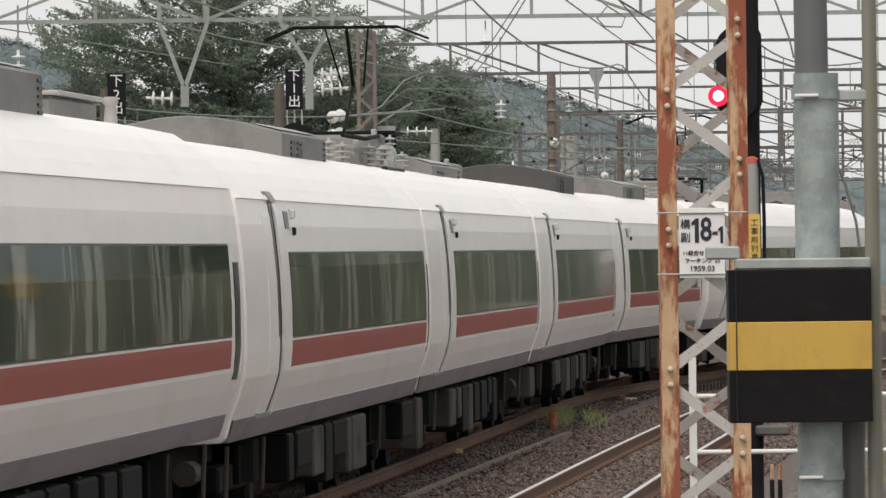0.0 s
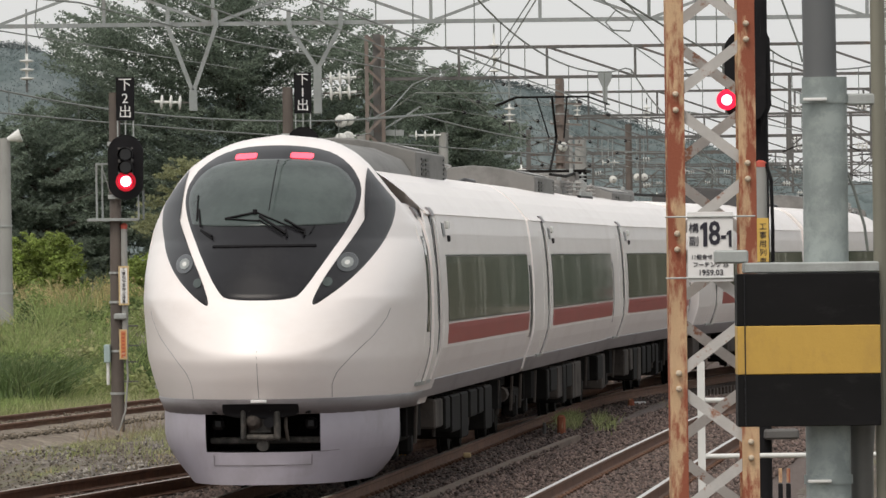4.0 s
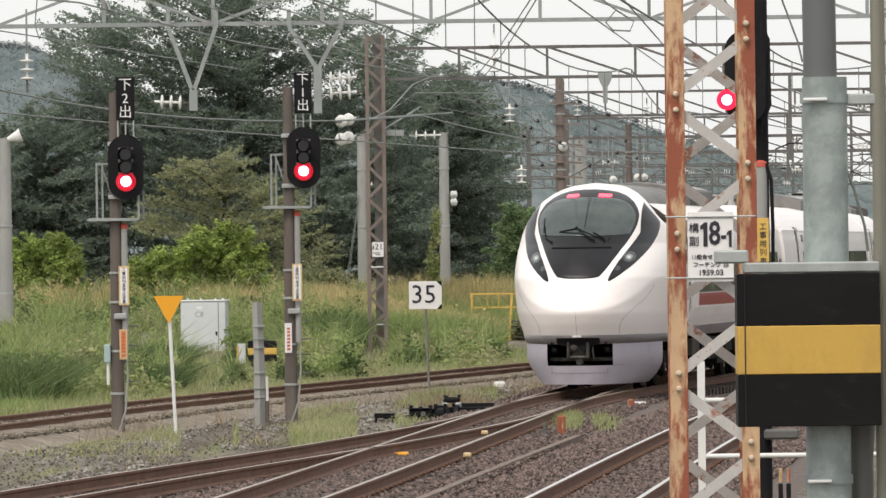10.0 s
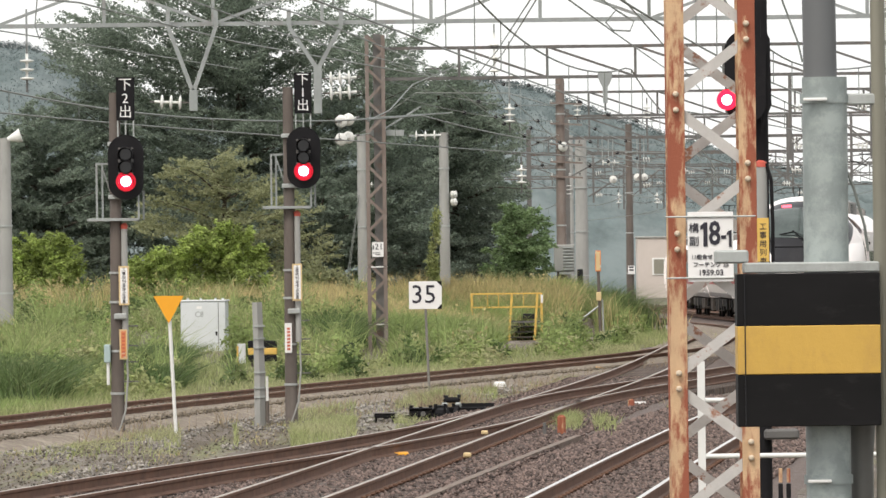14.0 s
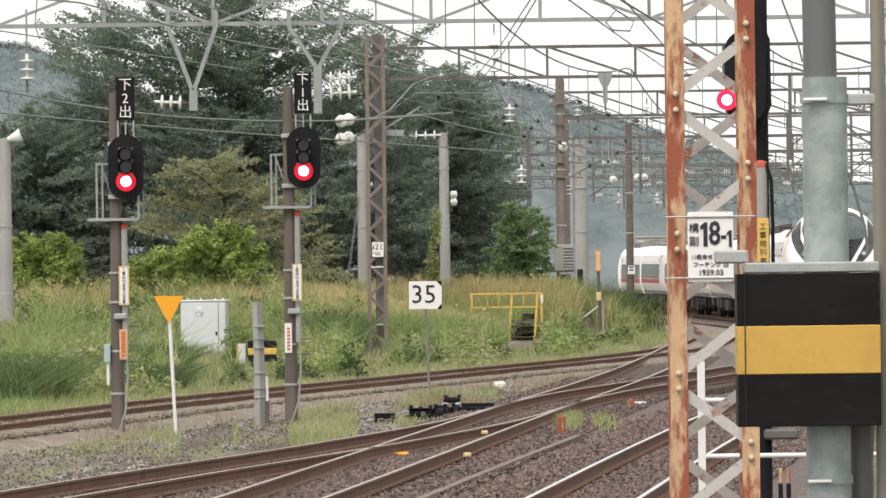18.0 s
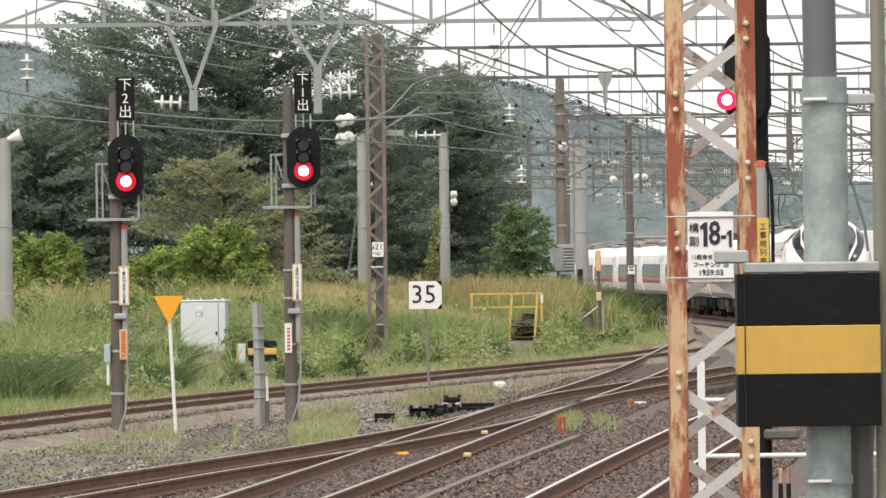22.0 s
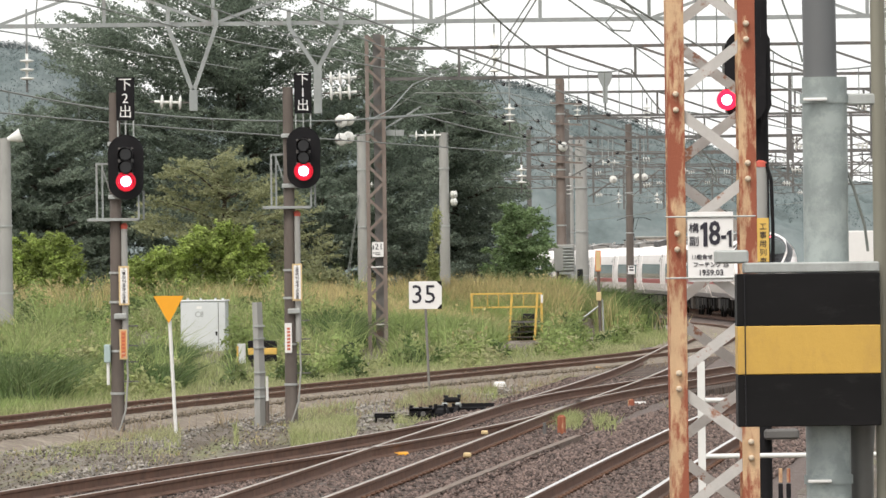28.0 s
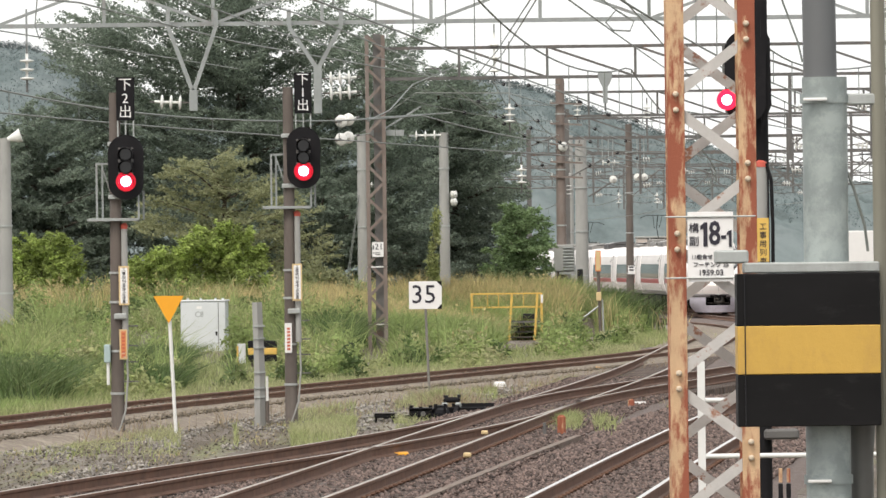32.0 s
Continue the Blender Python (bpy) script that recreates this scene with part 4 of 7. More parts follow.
        part("wiper", Geo().tube([(nose_depth(u0 + (u1 - u0) * k / 6, z0 + (z1 - z0) * k / 6) + NOSE - 0.045, u0 + (u1 - u0) * k / 6, z0 + (z1 - z0) * k / 6) for k in range(7)], r * 0.6, 6), BLACK, car)
    part("wiper_pivot", Geo().tube([(nose_depth(0.11, 2.885) + NOSE - 0.06, 0.11, 2.86), (nose_depth(0.11, 2.885) + NOSE - 0.06, 0.11, 2.905)], 0.022, 8), BLACK, car)

    def seam(name, pts):
        line = []
        for (u0, z0), (u1, z1) in zip(pts, pts[1:]):
            for k in range(8):
                u, z = u0 + (u1 - u0) * k / 8, z0 + (z1 - z0) * k / 8
                line.append((nose_depth(u, z) + NOSE + 0.001, u, z))
        part(name, Geo().tube(line, 0.0035, 5), BAND, car)
    seam("nose_seam", [(0, 1.0), (0, 1.55)])
    for s in (-1, 1):
        seam("hatch_seam", [(s * 0.70, 1.0), (s * 0.71, 1.14), (s * 0.76, 1.26), (s * 0.93, 1.45), (s * 1.09, 1.62), (s * 1.2, 1.80), (s * 1.23, 1.9)])
    return car


tail_car = end_car(3)
car_plain = middle_car(5, False)
car_panto = middle_car(8, True)
car_dark = middle_car(9, False, True)
train = [tail_car, car_plain, car_panto, car_dark]
for i in range(4, 9):
    train.append(copy_thing(car_panto if i in (5, 8) else car_plain, pose(0, 0, 0)))
head_car = copy_thing(tail_car, pose(0, 0, 0))
tagged(head_car, "white streamlined driving car at the far end of the train")
train.append(head_car)


# ---- lettering ----
def lettering(text, size, material, parent, m, name="lettering", bold=0.012, narrow=1.0):
    """Flat letters of the built-in font, centred, facing -y of the pose m."""
    cu = bpy.data.curves.new(name, 'FONT')
    cu.body, cu.size, cu.align_x, cu.align_y, cu.extrude, cu.offset = text, size, 'CENTER', 'CENTER', 0.002, bold * size
    cu.resolution_u = 2
    tmp = bpy.data.objects.new(name, cu)
    scene.collection.objects.link(tmp)
    bpy.context.view_layer.update()
    me = bpy.data.meshes.new_from_object(tmp)
    bpy.data.objects.remove(tmp)
    me.materials.clear()
    me.materials.append(material)
    ob = new(name, me)
    ob.parent = parent
    ob.matrix_basis = m @ pose(0, 0, 0, 90) @ Matrix.Diagonal((narrow, 1, 1, 1))
    return ob


def column(text, size, pitch, material, parent, x, y, z, name="lettering"):
    for i, ch in enumerate(text):
        lettering(ch, size, material, parent, pose(x, y, z - i * pitch), name, 0.0)


def plate(name, x, z, w, h, material, parent, y=-0.03, label="", thick=0.006):
    return part(name, Geo().box((x, y, z), (w, thick, h), 0.002), material, parent, label)


# ---- colour light signals ----
def signal(at, head_x, head_z, legend, label):
    """A three-aspect colour light signal: post, ladder-side platform, backboard, hoods, lamps, legend and plates."""
    t = thing("railway_signal", at, label, "signal", "starting signals")
    top = head_z + 1.15
    p = part("post", Geo().tube([(0, 0, -0.32), (0, 0, top)], [0.105, 0.085], 14), DARKPOLE, t, "dark stained post", True)
    for z in (0.35, 1.0, 1.75, 2.2):
        part("clamp", Geo().tube([(0, 0, z), (0, 0, z + 0.035)], 0.115, 14), STEELW, p)
    hx, hz = head_x, head_z
    w, h = 0.275, 0.50
    out = []
    for k in range(24):
        a = k * math.pi / 12
        out.append((hx + w * math.cos(a), hz + (h - w) * (1 if math.sin(a) >= 0 else -1) + w * math.sin(a)))
    board = part("backboard", Geo().prism(out, -0.22, -0.19), BLACK, t, "black oval backboard")
    for i, dz in enumerate((0.20, 0.0, -0.215)):
        lz = hz + dz
        lit = i == 2
        hood = Geo()
        rows = []
        for k in range(15):
            a = math.radians(-30 + k * 240 / 14)
            c, s = math.cos(a), math.sin(a)
            rows.append([(hx + 0.115 * c, -0.22, lz + 0.115 * s), (hx + 0.113 * c, -0.22 - 0.24 - 0.05 * s, lz + 0.110 * s - 0.01)])
        hood.grid(rows)
        part("lamp_hood", hood, HOOD, board)
        for qx in (-1, 1):
            for qz in ((-1, 1) if not lit else ()):
                part("corner_stud", Geo().box((hx + qx * 0.1, -0.225, lz + qz * 0.09), (0.035, 0.012, 0.03), 0.003), DARKST, board)
        # On the lit lamp this disc and the outer ring glow as bloom.
        part("lens_housing", Geo().tube([(hx, -0.2, lz), (hx, -0.25, lz)], 0.108 if lit else 0.105, 20), BLACK if not lit else HALO_IN, board)
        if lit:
            part("lens_edge", Geo().tube([(hx, -0.2, lz), (hx, -0.235, lz)], 0.155, 20), HALO_OUT, board)
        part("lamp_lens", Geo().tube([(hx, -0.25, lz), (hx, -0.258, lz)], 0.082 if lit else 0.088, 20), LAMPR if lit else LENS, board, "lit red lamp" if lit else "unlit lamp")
    part("case", Geo().box((hx, -0.1, hz), (0.3, 0.17, 0.8), 0.03), BLACK, t)
    for z in (hz + 0.36, hz - 0.45):
        part("bracket", Geo().box((hx * 0.45, -0.02, z), (abs(hx) + 0.2, 0.26, 0.07), 0.01), STEELW, t)
    # legend board above
    part("legend_board", Geo().box((hx, -0.12, hz + 1.05), (0.28, 0.03, 0.66), 0.005), BLACK, t, "black legend board with white signs")
    column(legend, 0.21, 0.21, SIGNW, t, hx, -0.14, hz + 1.26, "legend")
    for dx in (-0.12, 0.0, 0.12):
        part("legend_stay", Geo().bar((hx + dx, -0.11, hz + 0.42), (hx + dx, -0.11, hz + 0.74), 0.02, 0.02), STEELW, t)
    # maintenance platform
    zf = hz - 0.80
    part("platform", Geo().box((-0.04, 0.05, zf), (0.78, 0.5, 0.045), 0.005), GANTRY, t, "grey steel working platform")
    for dx, y in ((-0.28, -0.15), (-0.21, 0.25), (0.36, -0.15), (0.42, 0.25)):
        part("rail_post", Geo().bar((dx, y, zf), (dx, y, zf + (0.86 if dx < 0 else 0.45)), 0.03, 0.03), GANTRY, t)
    part("top_rail", Geo().bar((-0.30, 0.05, zf + 0.86), (-0.05, 0.05, zf + 0.86), 0.03, 0.03), GANTRY, t)
    part("brace", Geo().bar((-0.2, 0, zf + 0.8), (-0.02, 0, zf + 0.25), 0.02, 0.02), GANTRY, t)
    # conduit with a red cap, and plates
    part("conduit", Geo().tube([(0.13, -0.06, 1.05), (0.13, -0.06, zf - 0.12)], 0.05, 10), CONC, t, "grey conduit", True)
    part("cap", Geo().tube([(0.13, -0.06, zf - 0.14), (0.13, -0.06, zf - 0.08), (0.13, -0.06, zf - 0.05)], [0.055, 0.055, 0.02], 10), REDCAP, t, "red cap")
    pl = plate("notice_plate", 0.12, 2.02, 0.16, 0.60, CREAM, t, -0.16, "cream notice plate with black signs")
    plate("notice_face", 0.12, 2.02, 0.11, 0.545, SIGNW, pl, -0.165)
    column("工事用列車停止装置", 0.060, 0.061, INK, pl, 0.12, -0.17, 2.264, "notice_sign")
    if legend == "下2出":
        pl = plate("warning_plate", 0.1, 1.12, 0.12, 0.46, CREAM, t, -0.13, "small faded orange plate in a pale frame")
        plate("plate_face", 0.1, 1.12, 0.075, 0.42, ORANGE, pl, -0.136)
        for i in range(7):
            plate("plate_bar", 0.1, 1.28 - i * 0.055, 0.045, 0.03, REDINK, pl, -0.142)
        bx = part("side_box", Geo().box((-0.15, -0.06, 0.98), (0.1, 0.14, 0.28), 0.015), PALEB, t, "pale blue side box")
        part("box_pipe", Geo().tube([(-0.14, -0.06, 0.84), (-0.14, -0.06, 0.5)], 0.025, 8), WPAINT, bx, "white pipe")
    else:
        pl = plate("warning_plate", -0.035, 1.12, 0.115, 0.48, SIGNW, t, -0.13, "white plate with faded red signs")
        for i in range(7):
            plate("plate_bar", -0.03, 1.27 - i * 0.055, 0.05, 0.035, REDINK, pl, -0.136)
    part("bracket_box", Geo().box((0.06, -0.1, 1.55), (0.2, 0.12, 0.09), 0.015), STEELW, t, "galvanised bracket")
    part("cable", Geo().tube([(0.14, -0.05, 1.4), (0.16, -0.06, 0.6), (0.12, -0.06, 0.1), (0.0, -0.1, -0.25)], 0.018, 6), CONC, t, "grey cable", True)
    for z in (0.55, 0.85, 1.1, 1.4):
        part("step_iron", Geo().bar((0.0, -0.03, z), (0.32, -0.03, z), 0.02, 0.02), DARKST, t)
    return t


signal((-5.013, 117.0, 0), 0.173, 3.83, "下2出", "red-lit colour light signal on a dark post")
signal((-2.483, 123.5, 0), 0.247, 4.03, "下1出", "red-lit colour light signal on a dark post, beside a concrete post")

# ---- small lineside things ----
t = thing("warning_sign", (-4.11, 115.7, 0), "yellow triangular sign on a thin white post", "sign")
part("post", Geo().tube([(0.03, 0, -0.3), (-0.05, 0, 1.5)], 0.028, 8), WPAINT, t, "thin white post", True)
part("triangle", Geo().prism([(-0.29, 1.86), (0.17, 1.86), (-0.06, 1.44)], -0.05, -0.035), SIGNY, t, "yellow-orange triangle")

t = thing("concrete_post", (-3.0, 123.8, 0), "weathered concrete marker post with steel straps", "post")
part("shaft", Geo().tube([(0, 0, -0.32), (0, 0, 0.6), (-0.03, 0, 1.7)], [0.092, 0.088, 0.08], 4), CONC, t)
for z in (0.15, 0.3, 0.55, 0.95, 1.1, 1.3):
    part("strap", Geo().tube([(0, 0, z), (0, 0, z + 0.025)], 0.098, 8), STEELW, t)
part("side_pipe", Geo().tube([(0.12, -0.03, 0.05), (0.12, -0.03, 0.5)], 0.022, 8), WPAINT, t, "white pipe")
part("side_pipe", Geo().tube([(0.12, -0.03, -0.25), (0.12, -0.03, 0.1)], 0.03, 8), DARKPOLE, t)

t = thing("striped_guard", (-4.524, 190.0, 0), "black and yellow striped guard on short posts in the grass", "barrier")
for i, (z0, z1, mt) in enumerate(((0.29, 0.47, BLACK), (0.12, 0.29, YELLOW), (-0.05, 0.12, BLACK))):
    part("stripe_panel", Geo().box((0, 0, (z0 + z1) / 2 - 0.1), (0.72, 0.4, z1 - z0), 0.02), mt, t)
for dx in (-0.25, 0.25):
    part("leg", Geo().bar((dx, 0, -0.3), (dx, 0, -0.1), 0.06, 0.06), DARKST, t)
part("side_plate", Geo().box((-0.52, 0, 0.05), (0.2, 0.05, 0.5), 0.01), CABINET, t)
part("side_post", Geo().bar((-0.62, 0, -0.3), (-0.62, 0, 0.25), 0.05, 0.05), YELLOW, t)

t = thing("equipment_cabinet", (-6.428, 205.0, 0), "pale grey steel equipment cabinet in the tall grass", "cabinet", rz=-5)
part("body", Geo().box((0, 0, 0.48), (1.22, 0.7, 1.62), 0.03), CABINET, t)
part("roof", Geo().box((0, 0, 1.30), (1.28, 0.76, 0.05), 0.015), CABINET, t)
part("plinth", Geo().box((0, 0, -0.35), (1.1, 0.62, 0.12), 0.01), CONC, t)
d = part("door", Geo().box((-0.09, -0.36, 0.49), (1.0, 0.03, 1.52), 0.01), CABINET, t, "single grey door")
part("handle", Geo().box((0.36, -0.385, 0.42), (0.05, 0.03, 0.11), 0.01), BLACKP, d)
part("jamb", Geo().box((0.51, -0.357, 0.49), (0.18, 0.02, 1.52), 0.006), CABINET, t)
part("door_gap", Geo().box((0.415, -0.366, 0.49), (0.012, 0.012, 1.52), 0), DARKST, t)
lettering("C8", 0.22, GANTRY, d, pose(-0.1, -0.38, 0.93), bold=0.0, narrow=0.9)
part("name_tag", Geo().box((-0.1, -0.378, 1.12), (0.14, 0.006, 0.07), 0.002), SIGNW, d)
part("lower_tag", Geo().box((-0.1, -0.378, 0.0), (0.14, 0.006, 0.07), 0.002), CABINET, d)
for dx in (-0.45, -0.1, 0.3, 0.5):
    part("lifting_eye", Geo().tube([(dx, 0, 1.31), (dx, 0, 1.37)], 0.03, 8), CABINET, t)

t = thing("speed_sign", (-0.38, 146.3, 0), "white square speed limit sign reading 35 on a thin post", "sign")
part("post", Geo().tube([(0.09, 0, -0.32), (0.03, 0, 1.45)], 0.025, 8), GPOST, t)
part("board", Geo().box((0.03, -0.04, 1.67), (0.63, 0.02, 0.53), 0.004), SIGNW, t, "white board with black figures")
lettering("35", 0.50, INK, t, pose(0.0, -0.055, 1.67), bold=0.0)
for s in (-1, 1):
    tri = [(0.345, 1.67 + s * 0.265), (0.25, 1.67 + s * 0.265), (0.345, 1.67 + s * 0.165)]
    part("corner", Geo().prism(tri, -0.056, -0.052), BLACK, t)

# ---- lattice masts ----
def lattice(t, w, z0, z1, pitch, leg, legs_m, lace_m, depth=None):
    """Four angle legs with single lacing on the front and back faces."""
    depth = depth or w
    for sx in (-1, 1):
        for sy in (-1, 1):
            part("leg", Geo().bar((sx * w / 2, sy * depth / 2, z0), (sx * w / 2, sy * depth / 2, z1), leg, leg), legs_m, t)
    z, k = z0, 1
    while z + pitch <= z1 + 0.01:
        for sy in (-1, 1):
            part("lacing_bar", Geo().bar((-k * w / 2, sy * (depth / 2 + 0.04 + k * 0.008), z), (k * w / 2, sy * (depth / 2 + 0.04 + k * 0.008), z + pitch), leg * 0.75, 0.012, up=(0, 1, 0)), lace_m, t)
        z, k = z + pitch, -k


t = thing("lattice_mast", (-1.778, 206.0, 0), "brown lattice steel mast with a small white number plate", "mast")
lattice(t, 0.44, -0.4, 8.4, 0.44, 0.10, LACEB, LACEB)
plate("number_plate", 0.02, 2.62, 0.31, 0.40, SIGNW, t, -0.30, "white number plate")
lettering("21", 0.23, INK, t, pose(0.05, -0.31, 2.69), bold=0.0)
for i, (dx, w) in enumerate(((-0.02, 0.2), (0.02, 0.14))):
    plate("plate_bar", dx, 2.53 - i * 0.045, w, 0.022, DARKST, t, -0.306)
plate("plate_bar", -0.1, 2.68, 0.03, 0.12, INK, t, -0.306)
for z in (0.6, 2.15):
    part("strap", Geo().box((0, -0.26, z), (0.55, 0.02, 0.03), 0.004), SIGNW, t)

# ---- concrete poles ----
def concrete_pole(x, y, top, r, label, lean=0.0, group="concrete poles", material=CONC):
    t = thing("concrete_pole", (x, y, 0), label, "pole", group)
    part("shaft", Geo().tube([(0, 0, -1.0), (lean, 0, top)], [r * 1.08, r * 0.86], 18), material, t, smooth=True)
    z = 1.5
    while z < top - 1:
        part("band", Geo().tube([(lean * z / top, 0, z), (lean * z / top, 0, z + 0.05)], r * 1.07, 18), STEELW, t)
        z += 1.9
    return t


t1 = concrete_pole(-2.645, 252.0, 6.447, 0.18, "weathered concrete pole with guy wires beside trees")
for s in (0.06, 0.16):
    part("guy_wire", Geo().tube([(-0.1, -0.2, 4.487), (-0.62 - s, -0.2, 0.2)], 0.015, 5), WIRE, t1)
for z in (4.822, 4.206):
    part("insulator", insulator(Geo(), (0.22, -0.2, z), (1, 0, 0), 2, 0.09, 0.08), PORC, t1, "white porcelain insulator", True)
t2 = concrete_pole(0.063, 252.0, 6.507, 0.18, "weathered concrete pole with a climbing vine beside it")
for z in (4.453, 4.210):
    part("insulator", insulator(Geo(), (0.25, -0.2, z), (1, -0.6, 0), 2, 0.13, 0.1), PORC, t2, "white porcelain insulator", True)
part("cross_arm", Geo().bar((0.1, -0.1, 6.412), (-1.15, -0.1, 6.412), 0.05, 0.05), GANTRY, t2)
t3 = concrete_pole(-12.318, 215.0, 5.896, 0.19, "weathered concrete pole with a small floodlight")
part("floodlight", Geo().tube([(-12.224, 215.00, 5.862), (-11.969, 215.00, 5.923), (-11.841, 215.00, 5.969)], [0.05, 0.16, 0.2], 14), PORC, None)
fl = bpy.data.objects["floodlight"]
fl.parent = t3
fl.location = (-t3.location.x, -t3.location.y - 0.3, 0)
concrete_pole(6.010, 330.0, 7.460, 0.29, "weathered concrete pole beside the curve")
concrete_pole(5.772, 345.0, 7.824, 0.18, "slim weathered concrete pole beside the curve")
t4 = concrete_pole(4.042, 260.0, 8.476, 0.17, "tall brown pole carrying a ribbed transformer cabinet", material=LACEB)
tb = part("transformer_box", Geo().box((0.08, -0.3, 2.311), (0.70, 0.4, 0.92), 0.03), CONC, t4, "grey ribbed box")
for i in range(8):
    part("rib", Geo().box((0.22, -0.53, 1.926 + i * 0.105), (0.36, 0.06, 0.045), 0.008), STEELW, tb)
part("box_shelf", Geo().box((0.1, -0.3, 1.791), (0.4, 0.4, 0.08), 0.01), STEELW, t4)
part("lower_case", Geo().box((0.62, -0.1, 1.553), (0.2, 0.2, 0.75), 0.03), BLACKP, t4, "dark cable sleeve")
for z in (7.6, 6.9, 6.2, 5.6, 5.1):
    part("cross_arm", Geo().bar((-0.35, -0.2, z), (0.75, -0.2, z - 0.06), 0.06, 0.06), LACEB, t4)
    for dx in (-0.3, 0.3, 0.65):
        part("pin_insulator", insulator(Geo(), (dx, -0.2, z + 0.02), (0, 0, 1), 2, 0.05, 0.05), BLACKP if dx > 0.5 else PORC, t4, "", True)
t5 = concrete_pole(8.823, 360.0, 8.559, 0.18, "dark slim pole with a small white plate", material=DARKPOLE)
plate("number_plate", 0.05, 1.678, 0.32, 0.4, SIGNW, t5, -0.25)
for i in range(2):
    plate("plate_bar", 0.05, 1.812 - i * 0.14, 0.2, 0.08, INK, t5, -0.256)

t = thing("marker_post", (4.95, 241.0, 0), "post with an orange-framed notice board in weeds", "sign post")
part("post", Geo().tube([(0, 0, -0.3), (-0.06, 0, 2.1)], 0.05, 8), DARKPOLE, t)
part("pipe", Geo().tube([(0.1, 0, -0.3), (0.06, 0, 1.0)], 0.03, 8), STEELW, t)
plate("notice_plate", -0.06, 2.214, 0.18, 0.66, ORANGE, t, -0.07, "orange-framed notice plate")
plate("notice_face", -0.06, 2.214, 0.12, 0.58, CREAM, t, -0.075)
part("box", Geo().box((-0.05, -0.07, 1.090), (0.16, 0.1, 0.28), 0.02), CREAM, t)
part("strut", Geo().tube([(0.0, 0, 0.822), (-1.0, 0, 0.084)], 0.03, 8), STEELW, t)

STEPD = mat("grimy_brown_step", (0.045, 0.04, 0.035), 0.8, 0, 0.3, 4.0, (0.07, 0.06, 0.045), (0.5, 0.7), 3.0)
t = thing("yellow_rail_platform", (2.50, 243.8, 0), "yellow pipe railing round dark steps in the grass", "railing")
for foot, top, z, w in ((-1.60, -1.60, 0.30, 0.09), (-0.44, -0.31, -0.32, 0.15), (0.39, 0.50, -0.32, 0.17), (0.64, 0.62, -0.32, 0.07)):
    part("rail_post", Geo().bar((foot, 0, z), (top, 0, 1.22), w, 0.07), YELLOW, t)
for z in (1.20, 0.77):
    part("rail_bar", Geo().bar((-1.64, 0.05, z), (0.62, 0.05, z), 0.07, 0.05), YELLOW, t)
for dx in (-1.1, -0.75, 0.05):
    part("rail_bar", Geo().bar((dx, 0.06, 0.77), (dx, 0.06, 1.20), 0.025, 0.025), YELLOW, t)
part("step_rail", Geo().bar((-0.42, 0.02, 0.28), (0.66, 0.02, 0.30), 0.06, 0.06), DARKST, t, "dark weathered cross rail")
for i in range(4):
    part("step", Geo().box((0.02, 0.2 + i * 0.25, -0.2 + i * 0.17), (0.8, 0.3, 0.05), 0.005), STEPD, t)
part("step_side", Geo().box((0.05, 1.1, -0.03), (0.80, 0.2, 0.6), 0.02), BLACKP, t)
part("step_box", Geo().box((0.22, 1.0, 0.46), (0.38, 0.24, 0.18), 0.02), BLACKP, t)
part("reflector", Geo().box((0.64, -0.05, 1.02), (0.07, 0.02, 0.26), 0.004), SIGNW, t, "small white reflector")

# point machine and its rods
t = thing("point_machine", (0.1, 126.5, 0), "black point machine with covers and rods beside the turnout", "point machine", rz=-3)
part("base_plate", Geo().box((-0.1, 0, -0.28), (1.3, 0.9, 0.05), 0.01), BLACK, t)
part("motor_case", Geo().box((-0.48, -0.25, -0.19), (0.36, 0.34, 0.16), 0.05), BLACK, t)
part("gear_case", Geo().box((-0.18, -0.15, -0.17), (0.24, 0.36, 0.18), 0.05), BLACKP, t)
part("lid", Geo().box((-0.48, -0.25, -0.10), (0.40, 0.38, 0.025), 0.01), BLACKP, t)
part("lid", Geo().box((-0.16, -0.15, -0.065), (0.20, 0.30, 0.025), 0.01), BLACKP, t)
for dx, dy, z in ((-0.64, -0.38, -0.05), (-0.48, -0.38, -0.07), (-0.32, -0.38, -0.05), (-0.24, -0.3, -0.03), (-0.08, -0.3, -0.03)):
    part("bolt_cover", Geo().tube([(dx, dy, z - 0.08), (dx, dy, z)], 0.032, 8), BLACK, t)
part("motor_end", Geo().tube([(-0.68, -0.25, -0.18), (-0.64, -0.25, -0.18)], 0.075, 14), BLACKP, t)
part("gauge_cap", Geo().tube([(-0.44, -0.43, -0.19), (-0.44, -0.46, -0.19)], 0.042, 14), DARKST, t, "worn round steel cap")
for y, x0, x1, z in ((-0.42, -0.30, 0.34, -0.21), (0.30, 0.0, 0.70, -0.065), (0.10, 0.05, 1.35, -0.19), (-0.20, 0.0, 1.30, -0.22)):
    part("rod", Geo().bar((x0, y, z), (x1, y + 0.02, z), 0.075, 0.06), BLACK, t)
part("beam", Geo().box((0.1, 0.62, -0.17), (0.9, 0.14, 0.14), 0.02), BLACK, t)
part("crank", Geo().box((0.0, 0.34, 0.02), (0.28, 0.2, 0.09), 0.03), BLACK, t)
part("crank_pin", Geo().tube([(-0.1, 0.3, 0.06), (-0.1, 0.3, 0.10)], 0.04, 8), BLACKP, t)
part("crank_pin", Geo().tube([(0.12, 0.3, 0.06), (0.12, 0.3, 0.11)], 0.03, 8), BLACKP, t)
